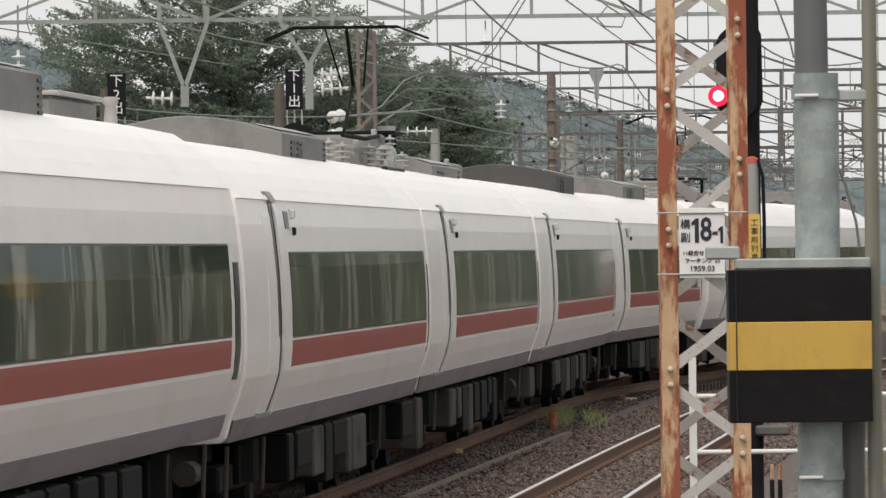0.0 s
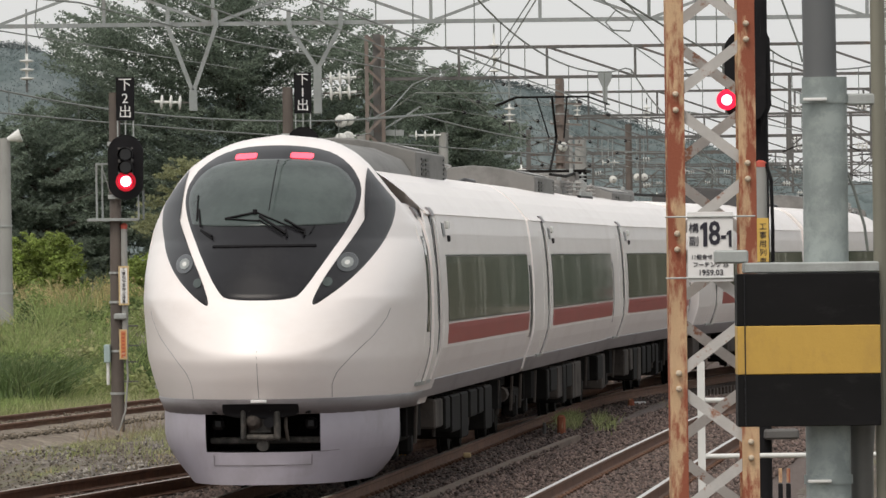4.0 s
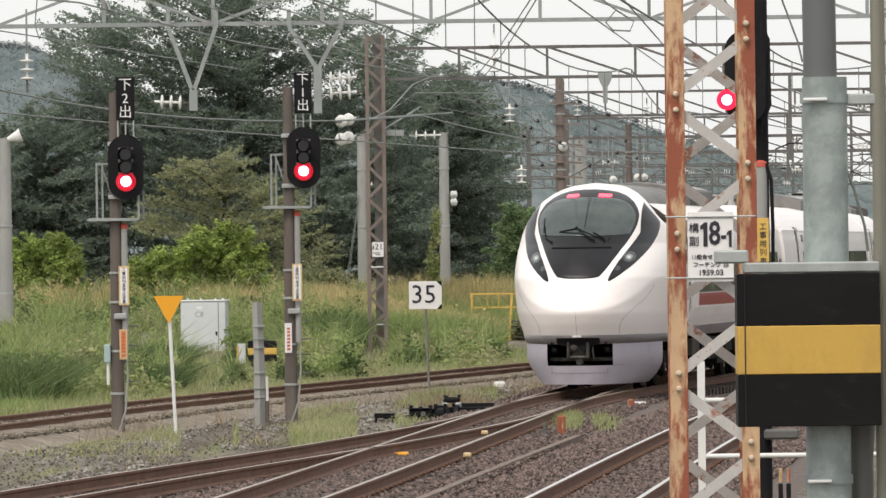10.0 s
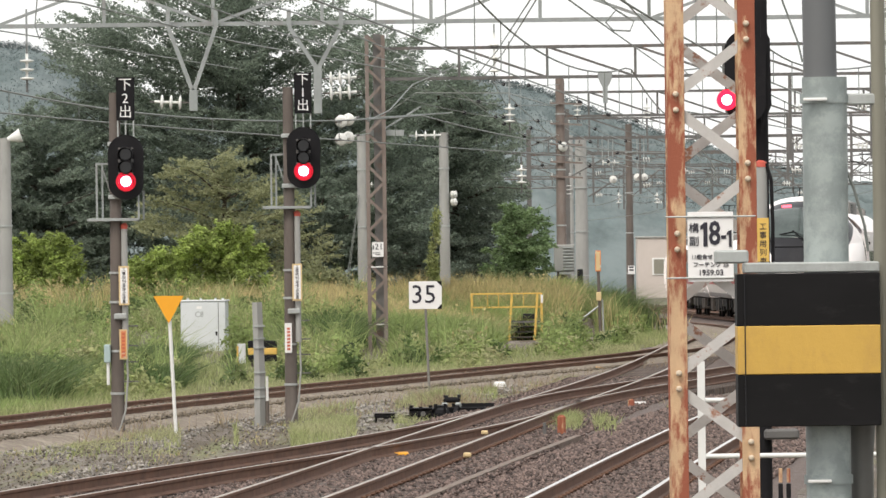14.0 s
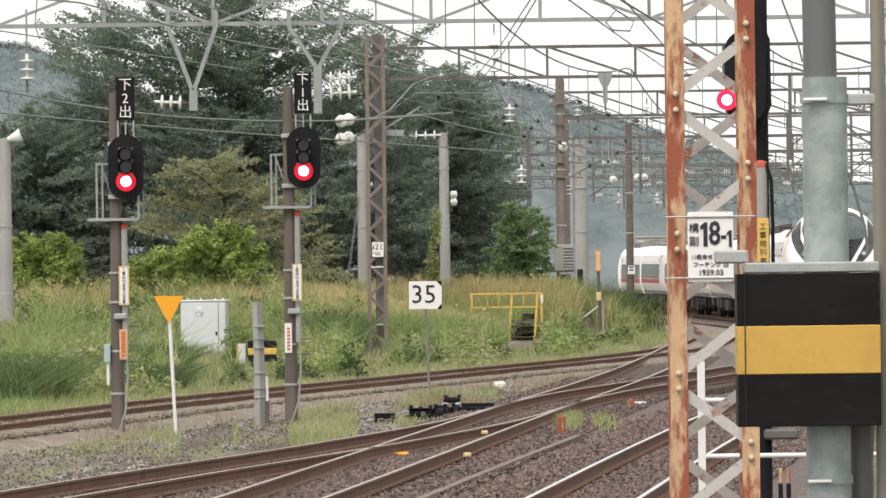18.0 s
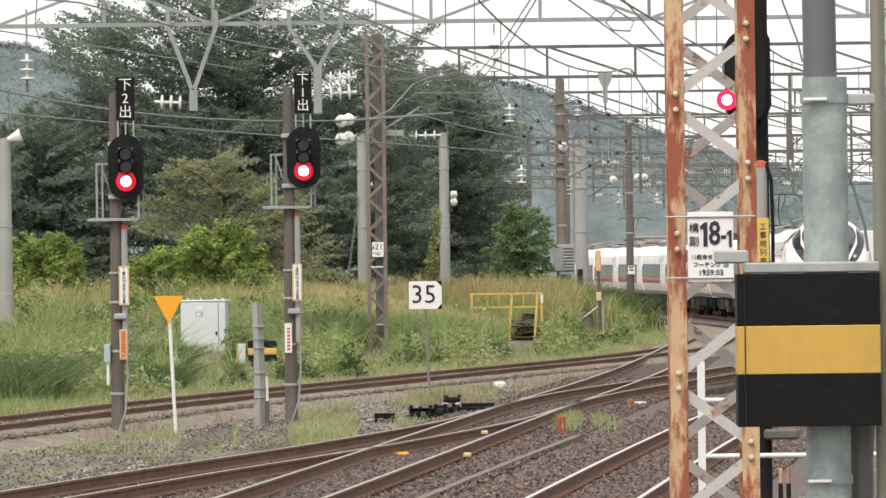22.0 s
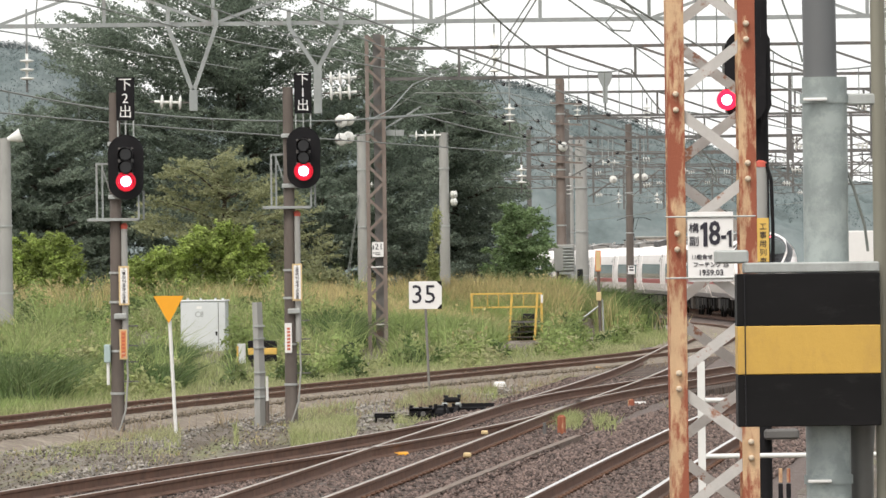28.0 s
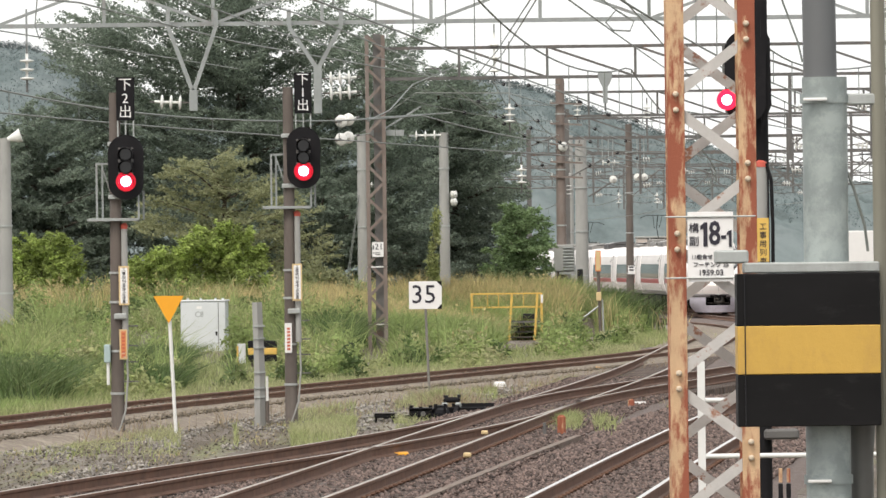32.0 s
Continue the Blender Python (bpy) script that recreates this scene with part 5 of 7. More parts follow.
for s_ in (-1, 1):
    part("crank_arm", Geo().bar((s_ * 0.05, 0.0, -0.24), (s_ * 0.12, 0.2, -0.03), 0.07, 0.05), BLACK, t)
    part("arm_clamp", Geo().bar((s_ * 0.105, 0.14, -0.075), (s_ * 0.125, 0.18, -0.045), 0.085, 0.065), STEELW, t, "worn steel clamp")
for i in range(7):
    part("slide_chair", Geo().box((0.62 + i * 0.11, -0.3 + i * 0.16, -0.17), (0.07, 0.10, 0.06), 0.012), BLACK, t)
part("cable", Geo().tube([(-0.66, -0.3, -0.22), (-0.85, -0.5, -0.25), (-1.0, -1.2, -0.24), (-1.02, -2.0, -0.2)], 0.018, 8), BLACK, t, "black cable", True)
t = thing("junction_box", (-0.98, 124.0, 0), "low dark junction box on short legs", "junction box")
part("case", Geo().box((0, 0, -0.17), (0.34, 0.2, 0.07), 0.015), BLACK, t)
part("box_lid", Geo().box((0, 0, -0.125), (0.38, 0.24, 0.02), 0.006), DARKST, t)
for dx in (-0.14, 0.14):
    part("leg", Geo().bar((dx, 0, -0.34), (dx, 0, -0.19), 0.04, 0.04), BLACK, t)
for at, s, mt, lab, nm in (((0.55, 106.5, -0.06), (0.1, 0.16, 0.06), CREAM, "cream-coloured rail brace beside the turnout", "rail_brace"),
                           ((0.27, 94.6, -0.06), (0.1, 0.16, 0.06), CREAM, "cream-coloured rail brace beside the turnout", "rail_brace"),
                           ((3.35, 131.0, -0.15), (0.2, 0.1, 0.05), SIGNW, "scrap of white litter on the ballast", "white_litter"),
                           ((-0.58, 98.6, -0.15), (0.21, 0.5, 0.07), SIGNY, "yellow and white track beacon between the rails", "track_beacon"),
                           ((3.47, 171.5, -0.15), (0.2, 0.5, 0.07), SIGNY, "yellow track beacon between the rails", "track_beacon"),
                           ((1.67, 109.5, -0.1), (0.12, 0.12, 0.42), RUSTD, "short rusty red marker stub in the ballast", "marker_stub"),
                           ((1.42, 109.0, -0.14), (0.05, 0.05, 0.32), DARKST, "thin dark stub in the ballast", "marker_stub"),
                           ((3.15, 129.0, -0.16), (0.11, 0.11, 0.24), RUSTR, "short orange marker stub in the ballast", "marker_stub"),
                           ((1.11, 154.0, -0.2), (0.24, 0.2, 0.14), SIGNW, "whitish stone beside the track", "white_stone"),
                           ((4.1, 262.0, 0.0), (0.2, 0.1, 0.5), SIGNW, "small white marker in the grass", "white_marker")):
    ob = part(nm, Geo().box((0, 0, 0), s, min(s) * 0.25), mt, None, lab)
    ob.location = at
    tagged(ob, category=nm.split("_")[-1])

# cable trough beside the track
g = Geo()
pts = [(x, y, -0.13) for x, y, _ in rail_points(line_right, 79, 108, -1.98)]
rows = []
for x, y, z in pts:
    rows.append([(x - 0.05, y, z - 0.1), (x - 0.05, y, z), (x + 0.05, y, z), (x + 0.05, y, z - 0.1)])
g.grid(rows)
tagged(part("point_rod_beam", g, mat("dusty_steel_rod", (0.17, 0.125, 0.095), 0.65, 0.2, 0.3, 1.5, (0.11, 0.065, 0.042), (0.5, 0.65), 0.8), None, "dusty steel rod beam lying along the ballast"), category="beam")

# ---- the rusty lattice tower close by ----
TD = 48.0
t = thing("rusty_tower", (1.699, TD, 0), "rusty riveted lattice tower with flaking grey-white paint", "tower")
hw = 0.224
tz0, tz1 = -0.3, 4.3
for sy in (0, 0.44):
    for sx in (-1, 1):
        leg = Geo()
        w = 0.110
        leg.box((sx * hw, sy, (tz0 + tz1) / 2), (w, 0.012, tz1 - tz0), 0.003)
        leg.box((sx * (hw + w / 2 - 0.006), sy + (0.05 if sy == 0 else -0.05), (tz0 + tz1) / 2), (0.012, 0.1, tz1 - tz0), 0.003)
        lg = part("leg", leg, RUSTR, t, "rusty angle leg")
        if sy == 0:
            for z in [3.356 + k * 0.878 for k in range(-2, 4)] if sx < 0 else [3.796 + k * 0.878 for k in range(-3, 2)]:
                for dz in (-0.05, 0.05):
                    part("rivet", Geo().tube([(sx * hw, -0.006, z + dz), (sx * hw, -0.04, z + dz), (sx * hw, -0.048, z + dz)], [0.020, 0.017, 0.008], 10), BOLT, lg, "pale painted rivet head", True)
for k in range(-6, 10):
    z = 3.356 + k * 0.439
    if tz0 < z < tz1 - 0.5:
        s = -1 if k % 2 else 1
        part("lacing_bar", Geo().bar((-s * hw, 0.014 + 0.014 * (k % 2), z + 0.05), (s * hw, 0.014 + 0.014 * (k % 2), z + 0.39), 0.066, 0.012, up=(0, 1, 0)), LACING, t, "flat lacing bar")
        part("lacing_bar", Geo().bar((s * hw, 0.45 + 0.014 * (k % 2), z + 0.05), (-s * hw, 0.45 + 0.014 * (k % 2), z + 0.39), 0.064, 0.012, up=(0, 1, 0)), LACING, t)
for sx in (-1, 1):
    for k in range(-4, 8, 2):
        z = 3.356 + k * 0.439
        part("side_lacing", Geo().bar((sx * hw, 0.02, z), (sx * hw, 0.42, z + 0.44), 0.07, 0.012, up=(1, 0, 0)), LACING, t)
def figure_one(x, z, h, m, parent, y=-0.006):
    """A bold 1 with a slanted flag, h high, centred at x and z."""
    w, t = h * 0.30, h * 0.17
    a, b = z - h / 2, z + h / 2
    poly = [(x + w / 2 - t, a), (x + w / 2, a), (x + w / 2, b), (x + w / 2 - t * 0.75, b), (x - w / 2, b - h * 0.16), (x - w / 2, b - h * 0.31), (x + w / 2 - t, b - h * 0.24)]
    return part("lettering", Geo().prism(poly, y - 0.002, y), m, parent)


# number board wired to the tower
t = thing("number_board", (1.682, 47.945, 0), "white enamel board wired to the rusty tower", "sign")
bz = 2.443
bw, bh = 0.287, 0.440
part("board", Geo().box((0, 0, bz), (bw, 0.006, bh), 0.003), SIGNW, t)
figure_one(-0.042, bz + 0.078, 0.152, INK, t)
lettering("8", 0.208, INK, t, pose(0.026, -0.006, bz + 0.078), bold=0.02, narrow=0.74)
part("dash", Geo().box((0.082, -0.005, bz + 0.06), (0.032, 0.004, 0.022), 0), INK, t)
figure_one(0.117, bz + 0.05, 0.105, INK, t)
lettering("構", 0.066, INK, t, pose(-0.104, -0.007, bz + 0.115), bold=0.004)
lettering("副", 0.066, INK, t, pose(-0.104, -0.007, bz + 0.032), bold=0.004)
lettering("11組合せ", 0.034, INK, t, pose(-0.055, -0.006, bz - 0.065))
lettering("フーチング 25", 0.036, INK, t, pose(0.0, -0.006, bz - 0.113))
lettering("1959.03", 0.05, INK, t, pose(0.0, -0.006, bz - 0.163))
for z in (bz + bh / 2 - 0.03, bz - bh / 2 + 0.025):
    part("wire_slot", Geo().box((0, -0.004, z), (0.23, 0.004, 0.006), 0), DARKST, t)
    part("tie_wire", Geo().tube([(-0.284, -0.01, z), (0.284, -0.01, z)], 0.006, 6), STEELW, t)

# the post and signal behind the tower
t = thing("railway_signal", (3.139, 75.0, 0), "red-lit signal on a dark post behind the rusty tower", "signal", "starting signals")
part("post", Geo().tube([(0, 0, -0.3), (0, 0, 5.2)], 0.075, 14), BLACK, t, "dark post", True)
sx, sz = -0.156, 4.130
out = []
for k in range(24):
    a = k * math.pi / 12
    out.append((sx + 0.205 * math.cos(a), sz + 0.25 * (1 if math.sin(a) >= 0 else -1) + 0.205 * math.sin(a)))
bd = part("backboard", Geo().prism(out, -0.25, -0.22), BLACK, t, "black oval backboard")
# Glowing disc stands in for the bloom round this lamp.
part("lens_housing", Geo().tube([(sx - 0.185, -0.25, 3.904), (sx - 0.185, -0.29, 3.904)], 0.10, 20), HALO_IN, bd)
part("lamp_lens", Geo().tube([(sx - 0.185, -0.29, 3.904), (sx - 0.185, -0.30, 3.904)], 0.052, 20), LAMPR, bd, "lit red lamp")
part("side_board", Geo().prism([(0.0, 4.7), (0.09, 4.5), (0.10, 3.85), (0.0, 3.6)], -0.2, -0.18), BLACK, t)
part("conduit", Geo().tube([(-0.01, -0.12, 0.95), (-0.01, -0.12, 3.245)], 0.06, 12), CONC, t, "grey conduit", True)
part("cap", Geo().tube([(-0.01, -0.12, 3.245), (-0.01, -0.12, 3.289), (-0.01, -0.12, 3.312)], [0.065, 0.06, 0.02], 12), REDCAP, t, "red cap")
part("hose", Geo().tube([(0.04, -0.15, 3.278), (0.09, -0.15, 3.110), (0.10, -0.15, 2.666), (0.09, -0.15, 1.2)], 0.018, 8), BLACK, t, "black hose", True)
pl = plate("notice_plate", -0.0, 2.528, 0.115, 0.43, YELLOW, t, -0.2, "yellow notice plate")
column("工事用列車", 0.075, 0.085, INK, pl, -0.0, -0.206, 2.656, "notice_sign")
for dx in (0.139, 0.217):
    part("marker_stake", Geo().box((dx, -0.3, 0.22), (0.036, 0.03, 0.14), 0.005), RUSTR, t)
    part("stake_foot", Geo().box((dx, -0.3, -0.08), (0.045, 0.03, 0.44), 0.005), BLACK, t)

part("relay_case", Geo().box((0.16, -0.1, 0.62), (0.34, 0.3, 0.10), 0.02), DARKST, t, "dark grey relay case")
# white pipe fence
t = thing("pipe_fence", (2.084, 62.0, 0), "white pipe fence beside the track", "fence")
part("fence_post", Geo().bar((0, 0, -0.3), (0, 0, 1.525), 0.06, 0.06), WPAINT, t)
part("fence_post", Geo().bar((1.8, 0, -0.3), (1.8, 0, 1.525), 0.06, 0.06), WPAINT, t)
for z in (1.209, 0.754):
    part("fence_rail", Geo().tube([(0, 0, z), (2.2, 0, z)], 0.02, 8), WPAINT, t, smooth=True)

# ---- near galvanised pole with the striped guard box ----
ND = 20.0
t = thing("galvanised_pole", (0.997, ND, 0), "galvanised steel pole with clamps and a darker upper tube", "pole")
part("sleeve", Geo().tube([(0.006, 0, -0.3), (0.008, 0, 2.859)], 0.059, 28), GALV, t, "galvanised sleeve", True)
part("upper_tube", Geo().tube([(-0.003, 0, 2.857), (-0.006, 0, 3.3)], 0.044, 28), mat("grey_painted_tube", (0.14, 0.145, 0.15), 0.55, 0.2, 0.05, 3.0), t, "dark grey upper tube", True)
for z in (2.803, 1.805):
    c = part("clamp", Geo().tube([(0.007, 0, z - 0.012), (0.007, 0, z + 0.012)], 0.064, 28), GALV, t, "pipe clamp", True)
    part("clamp_lug", Geo().box((-0.02, -0.068, z - 0.003), (0.062, 0.02, 0.008), 0.002), SIGNW, c)
part("clamp_arm", Geo().box((0.104, 0.0, 2.800), (0.104, 0.03, 0.03), 0.004), STEELW, t)
t = thing("striped_guard_box", (0.949, 19.92, 0), "black and yellow striped guard box strapped to the pole", "guard")
gx = 0.186
zz = [2.346, 2.210, 2.084, 1.948]
for i, mt in enumerate((GUARDB, GUARDY, GUARDB)):
    part("stripe_panel", Geo().box((0, 0, (zz[i] + zz[i + 1]) / 2), (gx * 2, 0.16 + 0.004 * (i == 1), zz[i] - zz[i + 1]), 0.002), mt, t)
part("top_cap", Geo().box((0.01, 0, zz[0] + 0.015), (gx * 2 - 0.02, 0.15, 0.028), 0.004), STEELW, t, "pale metal cap")
part("cap_arm", Geo().box((-gx - 0.011, 0.0, zz[0] + 0.045), (0.090, 0.04, 0.035), 0.005), STEELW, t)
part("seam", Geo().box((-gx + 0.02, -0.082, (zz[0] + zz[3]) / 2), (0.003, 0.004, zz[0] - zz[3]), 0), BLACKP, t)
t = thing("ribbed_conduit", (1.150, ND, 0), "beige ribbed conduit running up beside the pole", "conduit")
part("pipe", Geo().tube([(0.005, 0, -0.3), (-0.005, 0, 3.3)], 0.019, 16), BEIGE, t, smooth=True)
rib = Geo()
for k in range(330):
    z = 1.2 + k * 0.006
    rib.tube([(0, 0, z), (0, 0, z + 0.003)], 0.021, 12, caps=False)
tagged(part("ribs", rib, BEIGE, t), kind="stuff")
part("lower_sleeve", Geo().tube([(-0.055, 0.06, 1.2), (-0.055, 0.06, 1.86), (-0.055, 0.06, 1.95)], [0.030, 0.030, 0.037], 20), mat("dull_grey_cable_sleeve", (0.16, 0.155, 0.145), 0.6, 0.1, 0.15, 6.0), t, "dull grey cable sleeve below the guard", True)


# ---- catenary gantries ----
def gantry(y, x0, x1, zl, zu, panel, x_ref, label):
    """A trussed portal beam from x0 to x1 with verticals, diagonals and end posts."""
    t = thing("catenary_gantry", (0, y, 0), label, "gantry", "catenary gantries")
    far = y > 280
    for z in (zl, zu):
        part("chord", Geo().bar((x0, 0, z), (x1, 0, z), 0.09, 0.085), GANTRY if y < 180 else DARKST, t)
    k0, k1 = math.ceil((x0 - x_ref) / panel), math.floor((x1 - x_ref) / panel)
    for k in range(k0, k1 + 1):
        x = x_ref + k * panel
        part("vertical", Geo().bar((x, 0, zl), (x, 0, zu), 0.07, 0.07), GANTRY if y < 180 else DARKST, t)
        if x + panel <= x1:
            a, b = ((x, 0, zu), (x + panel, 0, zl)) if k % 2 == 0 or y > 180 else ((x, 0, zl), (x + panel, 0, zu))
            part("diagonal", Geo().bar(a, b, 0.06, 0.06), GANTRY if y < 180 else DARKST, t)
    for x in (x0, x1):
        part("end_post", Geo().bar((x, 0, -1.0), (x, 0, zu + 0.4), 0.22, 0.22), DARKST, t)
    return t


g1 = gantry(156.0, -13.0, 26.0, 7.22, 8.04, 2.230, -2.416, "grey painted lattice gantry beam over the tracks")
gantry(206.0, -1.719, 30.0, 7.22, 8.04, 2.380, 2.874, "dark lattice gantry beam over the tracks")
for y, xr in ((264.0, 4.0), (315.0, 5.0), (365.0, 4.0), (420.0, 3.0), (480.0, 2.0), (545.0, 2.0)):
    gantry(y, xr + 0.156, xr + 34.0, 7.22, 8.04, 2.38, xr + 1.1, "dark lattice gantry beam over the far tracks")


def dropper(g_y, x_a, x_b, x_c, z_top, z_join, z_low, label, n_ins, side, rows):
    """A V-shaped hanger under the gantry, with its insulators."""
    t = thing("catenary_hanger", (x_c, g_y, 0), label, "hanger", "catenary hangers")
    for x in (x_a, x_b):
        part("arm", Geo().bar((x - x_c, 0, z_top), (0.0, 0, z_join), 0.085, 0.085), GANTRY, t)
        part("tie", Geo().bar((x - x_c, 0, z_top), (x - x_c, 0, z_top + 0.35), 0.085, 0.085), GANTRY, t)
        part("clamp", Geo().box((x - x_c, (156.0 - g_y) / 2, 7.22), (0.12, 156.08 - g_y, 0.10), 0.01), GANTRY, t)
    part("stem", Geo().box((0, 0, (z_join + z_low) / 2), (0.17, 0.1, z_join - z_low + 0.1), 0.008), GANTRY, t, "perforated grey stem")
    for dz in rows:
        part("insulator_string", insulator(Geo(), (side * 0.24, -0.02, z_low + dz), (side, 0, 0.05), 3, 0.15, 0.185), PORC, t, "string of three white porcelain discs", True)
        part("pin", Geo().bar((0, 0, z_low + dz), (side * 0.9, 0, z_low + dz + 0.03), 0.03, 0.03), DARKST, t)
    return t


dropper(155.7, -5.560, -4.578, -5.057, 7.165, 5.813, 5.490, "grey V-shaped hanger with white insulators under the gantry", 3, -1, (0.12,))
dropper(155.6, -3.088, -2.025, -2.513, 7.134, 6.256, 5.401, "grey V-shaped hanger with white insulators under the gantry", 3, 1, (0.66, 0.36))
t = thing("catenary_hanger", (4.43, 205.93, 0), "small grey tapered hanger plate under the far gantry", "hanger", "catenary hangers")
part("plate", Geo().prism([(-0.19, 7.36), (0.19, 7.36), (0.19, 7.18), (0.07, 6.92), (0.06, 6.5), (-0.06, 6.5), (-0.07, 6.92), (-0.19, 7.18)], -0.06, 0.03), GANTRY, t)
part("pin", Geo().tube([(0, -0.02, 6.3), (0, -0.02, 6.52)], 0.025, 8), DARKST, t)


def insulators(at, axis, n, r, pitch, label, hang=None, name="insulator_string"):
    t = thing(name, at, label, "insulator", "insulator strings")
    part("insulator_body", insulator(Geo(), (0, 0, 0), axis, n, r, pitch), PORC, t, "", True)
    a = Vector(axis).normalized()
    part("pin", Geo().tube([-a * 0.25, a * (n * pitch + 0.2)], 0.025, 6), DARKST, t)
    if hang is not None:
        part("hanger", Geo().bar((0, 0, 0), (0, 0, hang), 0.04 if hang < 2.3 else 0.012, 0.04 if hang < 2.3 else 0.012), GANTRY, t)
    return t


LAB = "string of white porcelain insulator discs on the wires"
insulators((-8.462, 156.00, 6.121), (0, 0, 1), 3, 0.145, 0.18, LAB, 1.45)
insulators((1.447, 206.00, 7.372), (0, 0, 1), 3, 0.15, 0.35, LAB, 1.3)
insulators((1.842, 206.00, 6.009), (0, 0, 1), 3, 0.15, 0.17, LAB, 2.2)
for p in ((-1.985, 150.00, 4.736), (-1.980, 150.00, 5.091)):
    insulators(p, (0.35, 1, 0.1), 2, 0.125, 0.42, LAB)
insulators((-0.868, 251.90, 6.423), (1, 0, 0), 3, 0.16, 0.3, LAB)
insulators((4.122, 259.82, 6.103), (0.1, -1, 0), 1, 0.17, 0.2, LAB)
for px_ in ((6.623, 315.00, 6.216), (6.880, 315.00, 6.213)):
    insulators(px_, (1, 0, 0), 2, 0.13, 0.22, LAB, 7.3 - px_[2])
for p in ((7.058, 315.00, 5.511), (8.062, 315.00, 5.592), (8.342, 315.00, 5.588)):
    insulators(p, (0.1, -1, 0), 1, 0.16, 0.2, LAB, 7.3 - p[2])
for p in ((10.273, 365.00, 4.843), (2.143, 206.00, 4.358), (4.710, 264.00, 7.212), (7.114, 264.00, 7.105), (5.207, 315.00, 4.903), (8.435, 365.00, 4.866)):
    insulators(p, (0, 0, 1), 3, 0.14, 0.17, LAB, 7.3 - p[2])


# ---- wires ----
def catenary(line, y0, y1, label, off=0.0, span=50.0, start=156.0, low=5.2, rise=1.05, dip=0.55):
    t = thing("overhead_line", (0, 0, 0), label, "overhead wire", "overhead lines")
    ys = np.arange(y0, y1, 3.0)
    base = rail_points(line, y0, y1, off, 3.0)

    def sag(y):
        k = ((y - start) / span) % 1.0
        return 4 * k * (1 - k)
    part("contact_wire", Geo().tube([(x, y, low + w) for x, y, w in base], 0.013, 5), WIRE, t)
    part("messenger_wire", Geo().tube([(x, y, low + rise - dip * sag(y)) for x, y, _ in base], 0.015, 5), WIRE, t)
    for x, y, _ in base[1::2]:
        part("dropper_wire", Geo().tube([(x, y, low), (x, y, low + rise - dip * sag(y))], 0.008, 4), WIRE, t)
    return t


catenary(line_straight, 70, 226, "copper overhead line above the main track")
catenary(line_side, 90, 420, "copper overhead line above the side track", low=4.68, rise=0.62, dip=0.42)
catenary(line_right, 75, 420, "copper overhead line above the platform track")
catenary(line_curve, 150, 430, "copper overhead line above the curving track")


def wire(points, r, label="thin overhead feeder wire", name="feeder_wire"):
    a = points
    g = Geo().tube(a, r, 5)
    return tagged(part(name, g, WIRE, None, label), category="wire", group="feeder wires")


wire([(-8.391, 140.00, 6.703), (-7.299, 170.00, 7.124), (-5.494, 206.00, 7.549)], 0.014)
wire([(-7.689, 130.00, 6.972), (-6.623, 140.00, 7.148), (-4.394, 165.00, 7.098), (-0.309, 206.00, 7.287)], 0.018)
wire([(-4.430, 120.00, 6.677), (-2.897, 140.00, 6.532), (-0.688, 206.00, 7.521)], 0.014)
wire([(-3.541, 120.00, 6.666), (-2.271, 140.00, 6.784), (0.150, 206.00, 7.358)], 0.014)
wire([(1.603, 130.00, 6.859), (1.337, 180.00, 7.251), (0.844, 230.00, 7.586)], 0.014)
wire([(1.700, 130.00, 6.857), (1.470, 180.00, 7.182), (1.100, 230.00, 7.583)], 0.014)
wire([(1.968, 120.00, 6.465), (3.451, 150.00, 6.747), (6.071, 200.00, 7.141)], 0.014)
wire([(2.857, 120.00, 6.454), (4.338, 150.00, 6.570), (6.806, 200.00, 6.688)], 0.014)
wire([(-2.159, 206.00, 5.784), (-0.696, 206.00, 6.834), (1.821, 206.00, 6.803), (3.990, 264.00, 7.534)], 0.016)
wire([(0.289, 206.00, 6.288), (-1.516, 156.00, 5.250)], 0.02)
wire([(2.502, 120.00, 6.459), (2.766, 120.00, 6.251), (2.603, 120.00, 6.057), (2.717, 120.00, 5.932), (2.984, 120.00, 5.919), (3.048, 120.00, 6.070), (2.766, 120.00, 6.251)], 0.015)
wire([(-7.917, 150.00, 7.608), (-7.968, 150.00, 7.053), (-7.882, 150.00, 6.774), (-7.836, 150.00, 6.907)], 0.012)
wire([(4.010, 90.00, 5.451), (4.216, 90.00, 4.882), (4.267, 90.00, 4.648)], 0.012)
wire([(1.049, 20.00, 2.639), (1.077, 20.00, 2.572), (1.106, 20.00, 2.468), (1.114, 20.00, 2.401)], 0.004)
wire([(-1.458, 150.00, 5.085), (-1.078, 160.00, 5.495), (-0.710, 190.00, 6.702), (0.304, 206.00, 7.509)], 0.016)

def knobbed(p, q, sag, knobs, r=0.012):
    """A feeder wire between two points with dark knob insulators on it."""
    w = thing("feeder_wire", p, "feeder wire with small dark insulators", "wire", "feeder wires")
    v = Vector(q) - Vector(p)
    pts = [v * (k / 10) + Vector((0, 0, -sag * 4 * (k / 10) * (1 - k / 10))) for k in range(11)]
    part("strand", Geo().tube(pts, r, 5), WIRE, w)
    for k in knobs:
        c = v * k + Vector((0, 0, -sag * 4 * k * (1 - k)))
        part("knob", Geo().tube([c - v.normalized() * 0.07, c - v.normalized() * 0.05, c + v.normalized() * 0.05, c + v.normalized() * 0.07], [0.02, 0.065, 0.065, 0.02], 8), BLACKP, w)


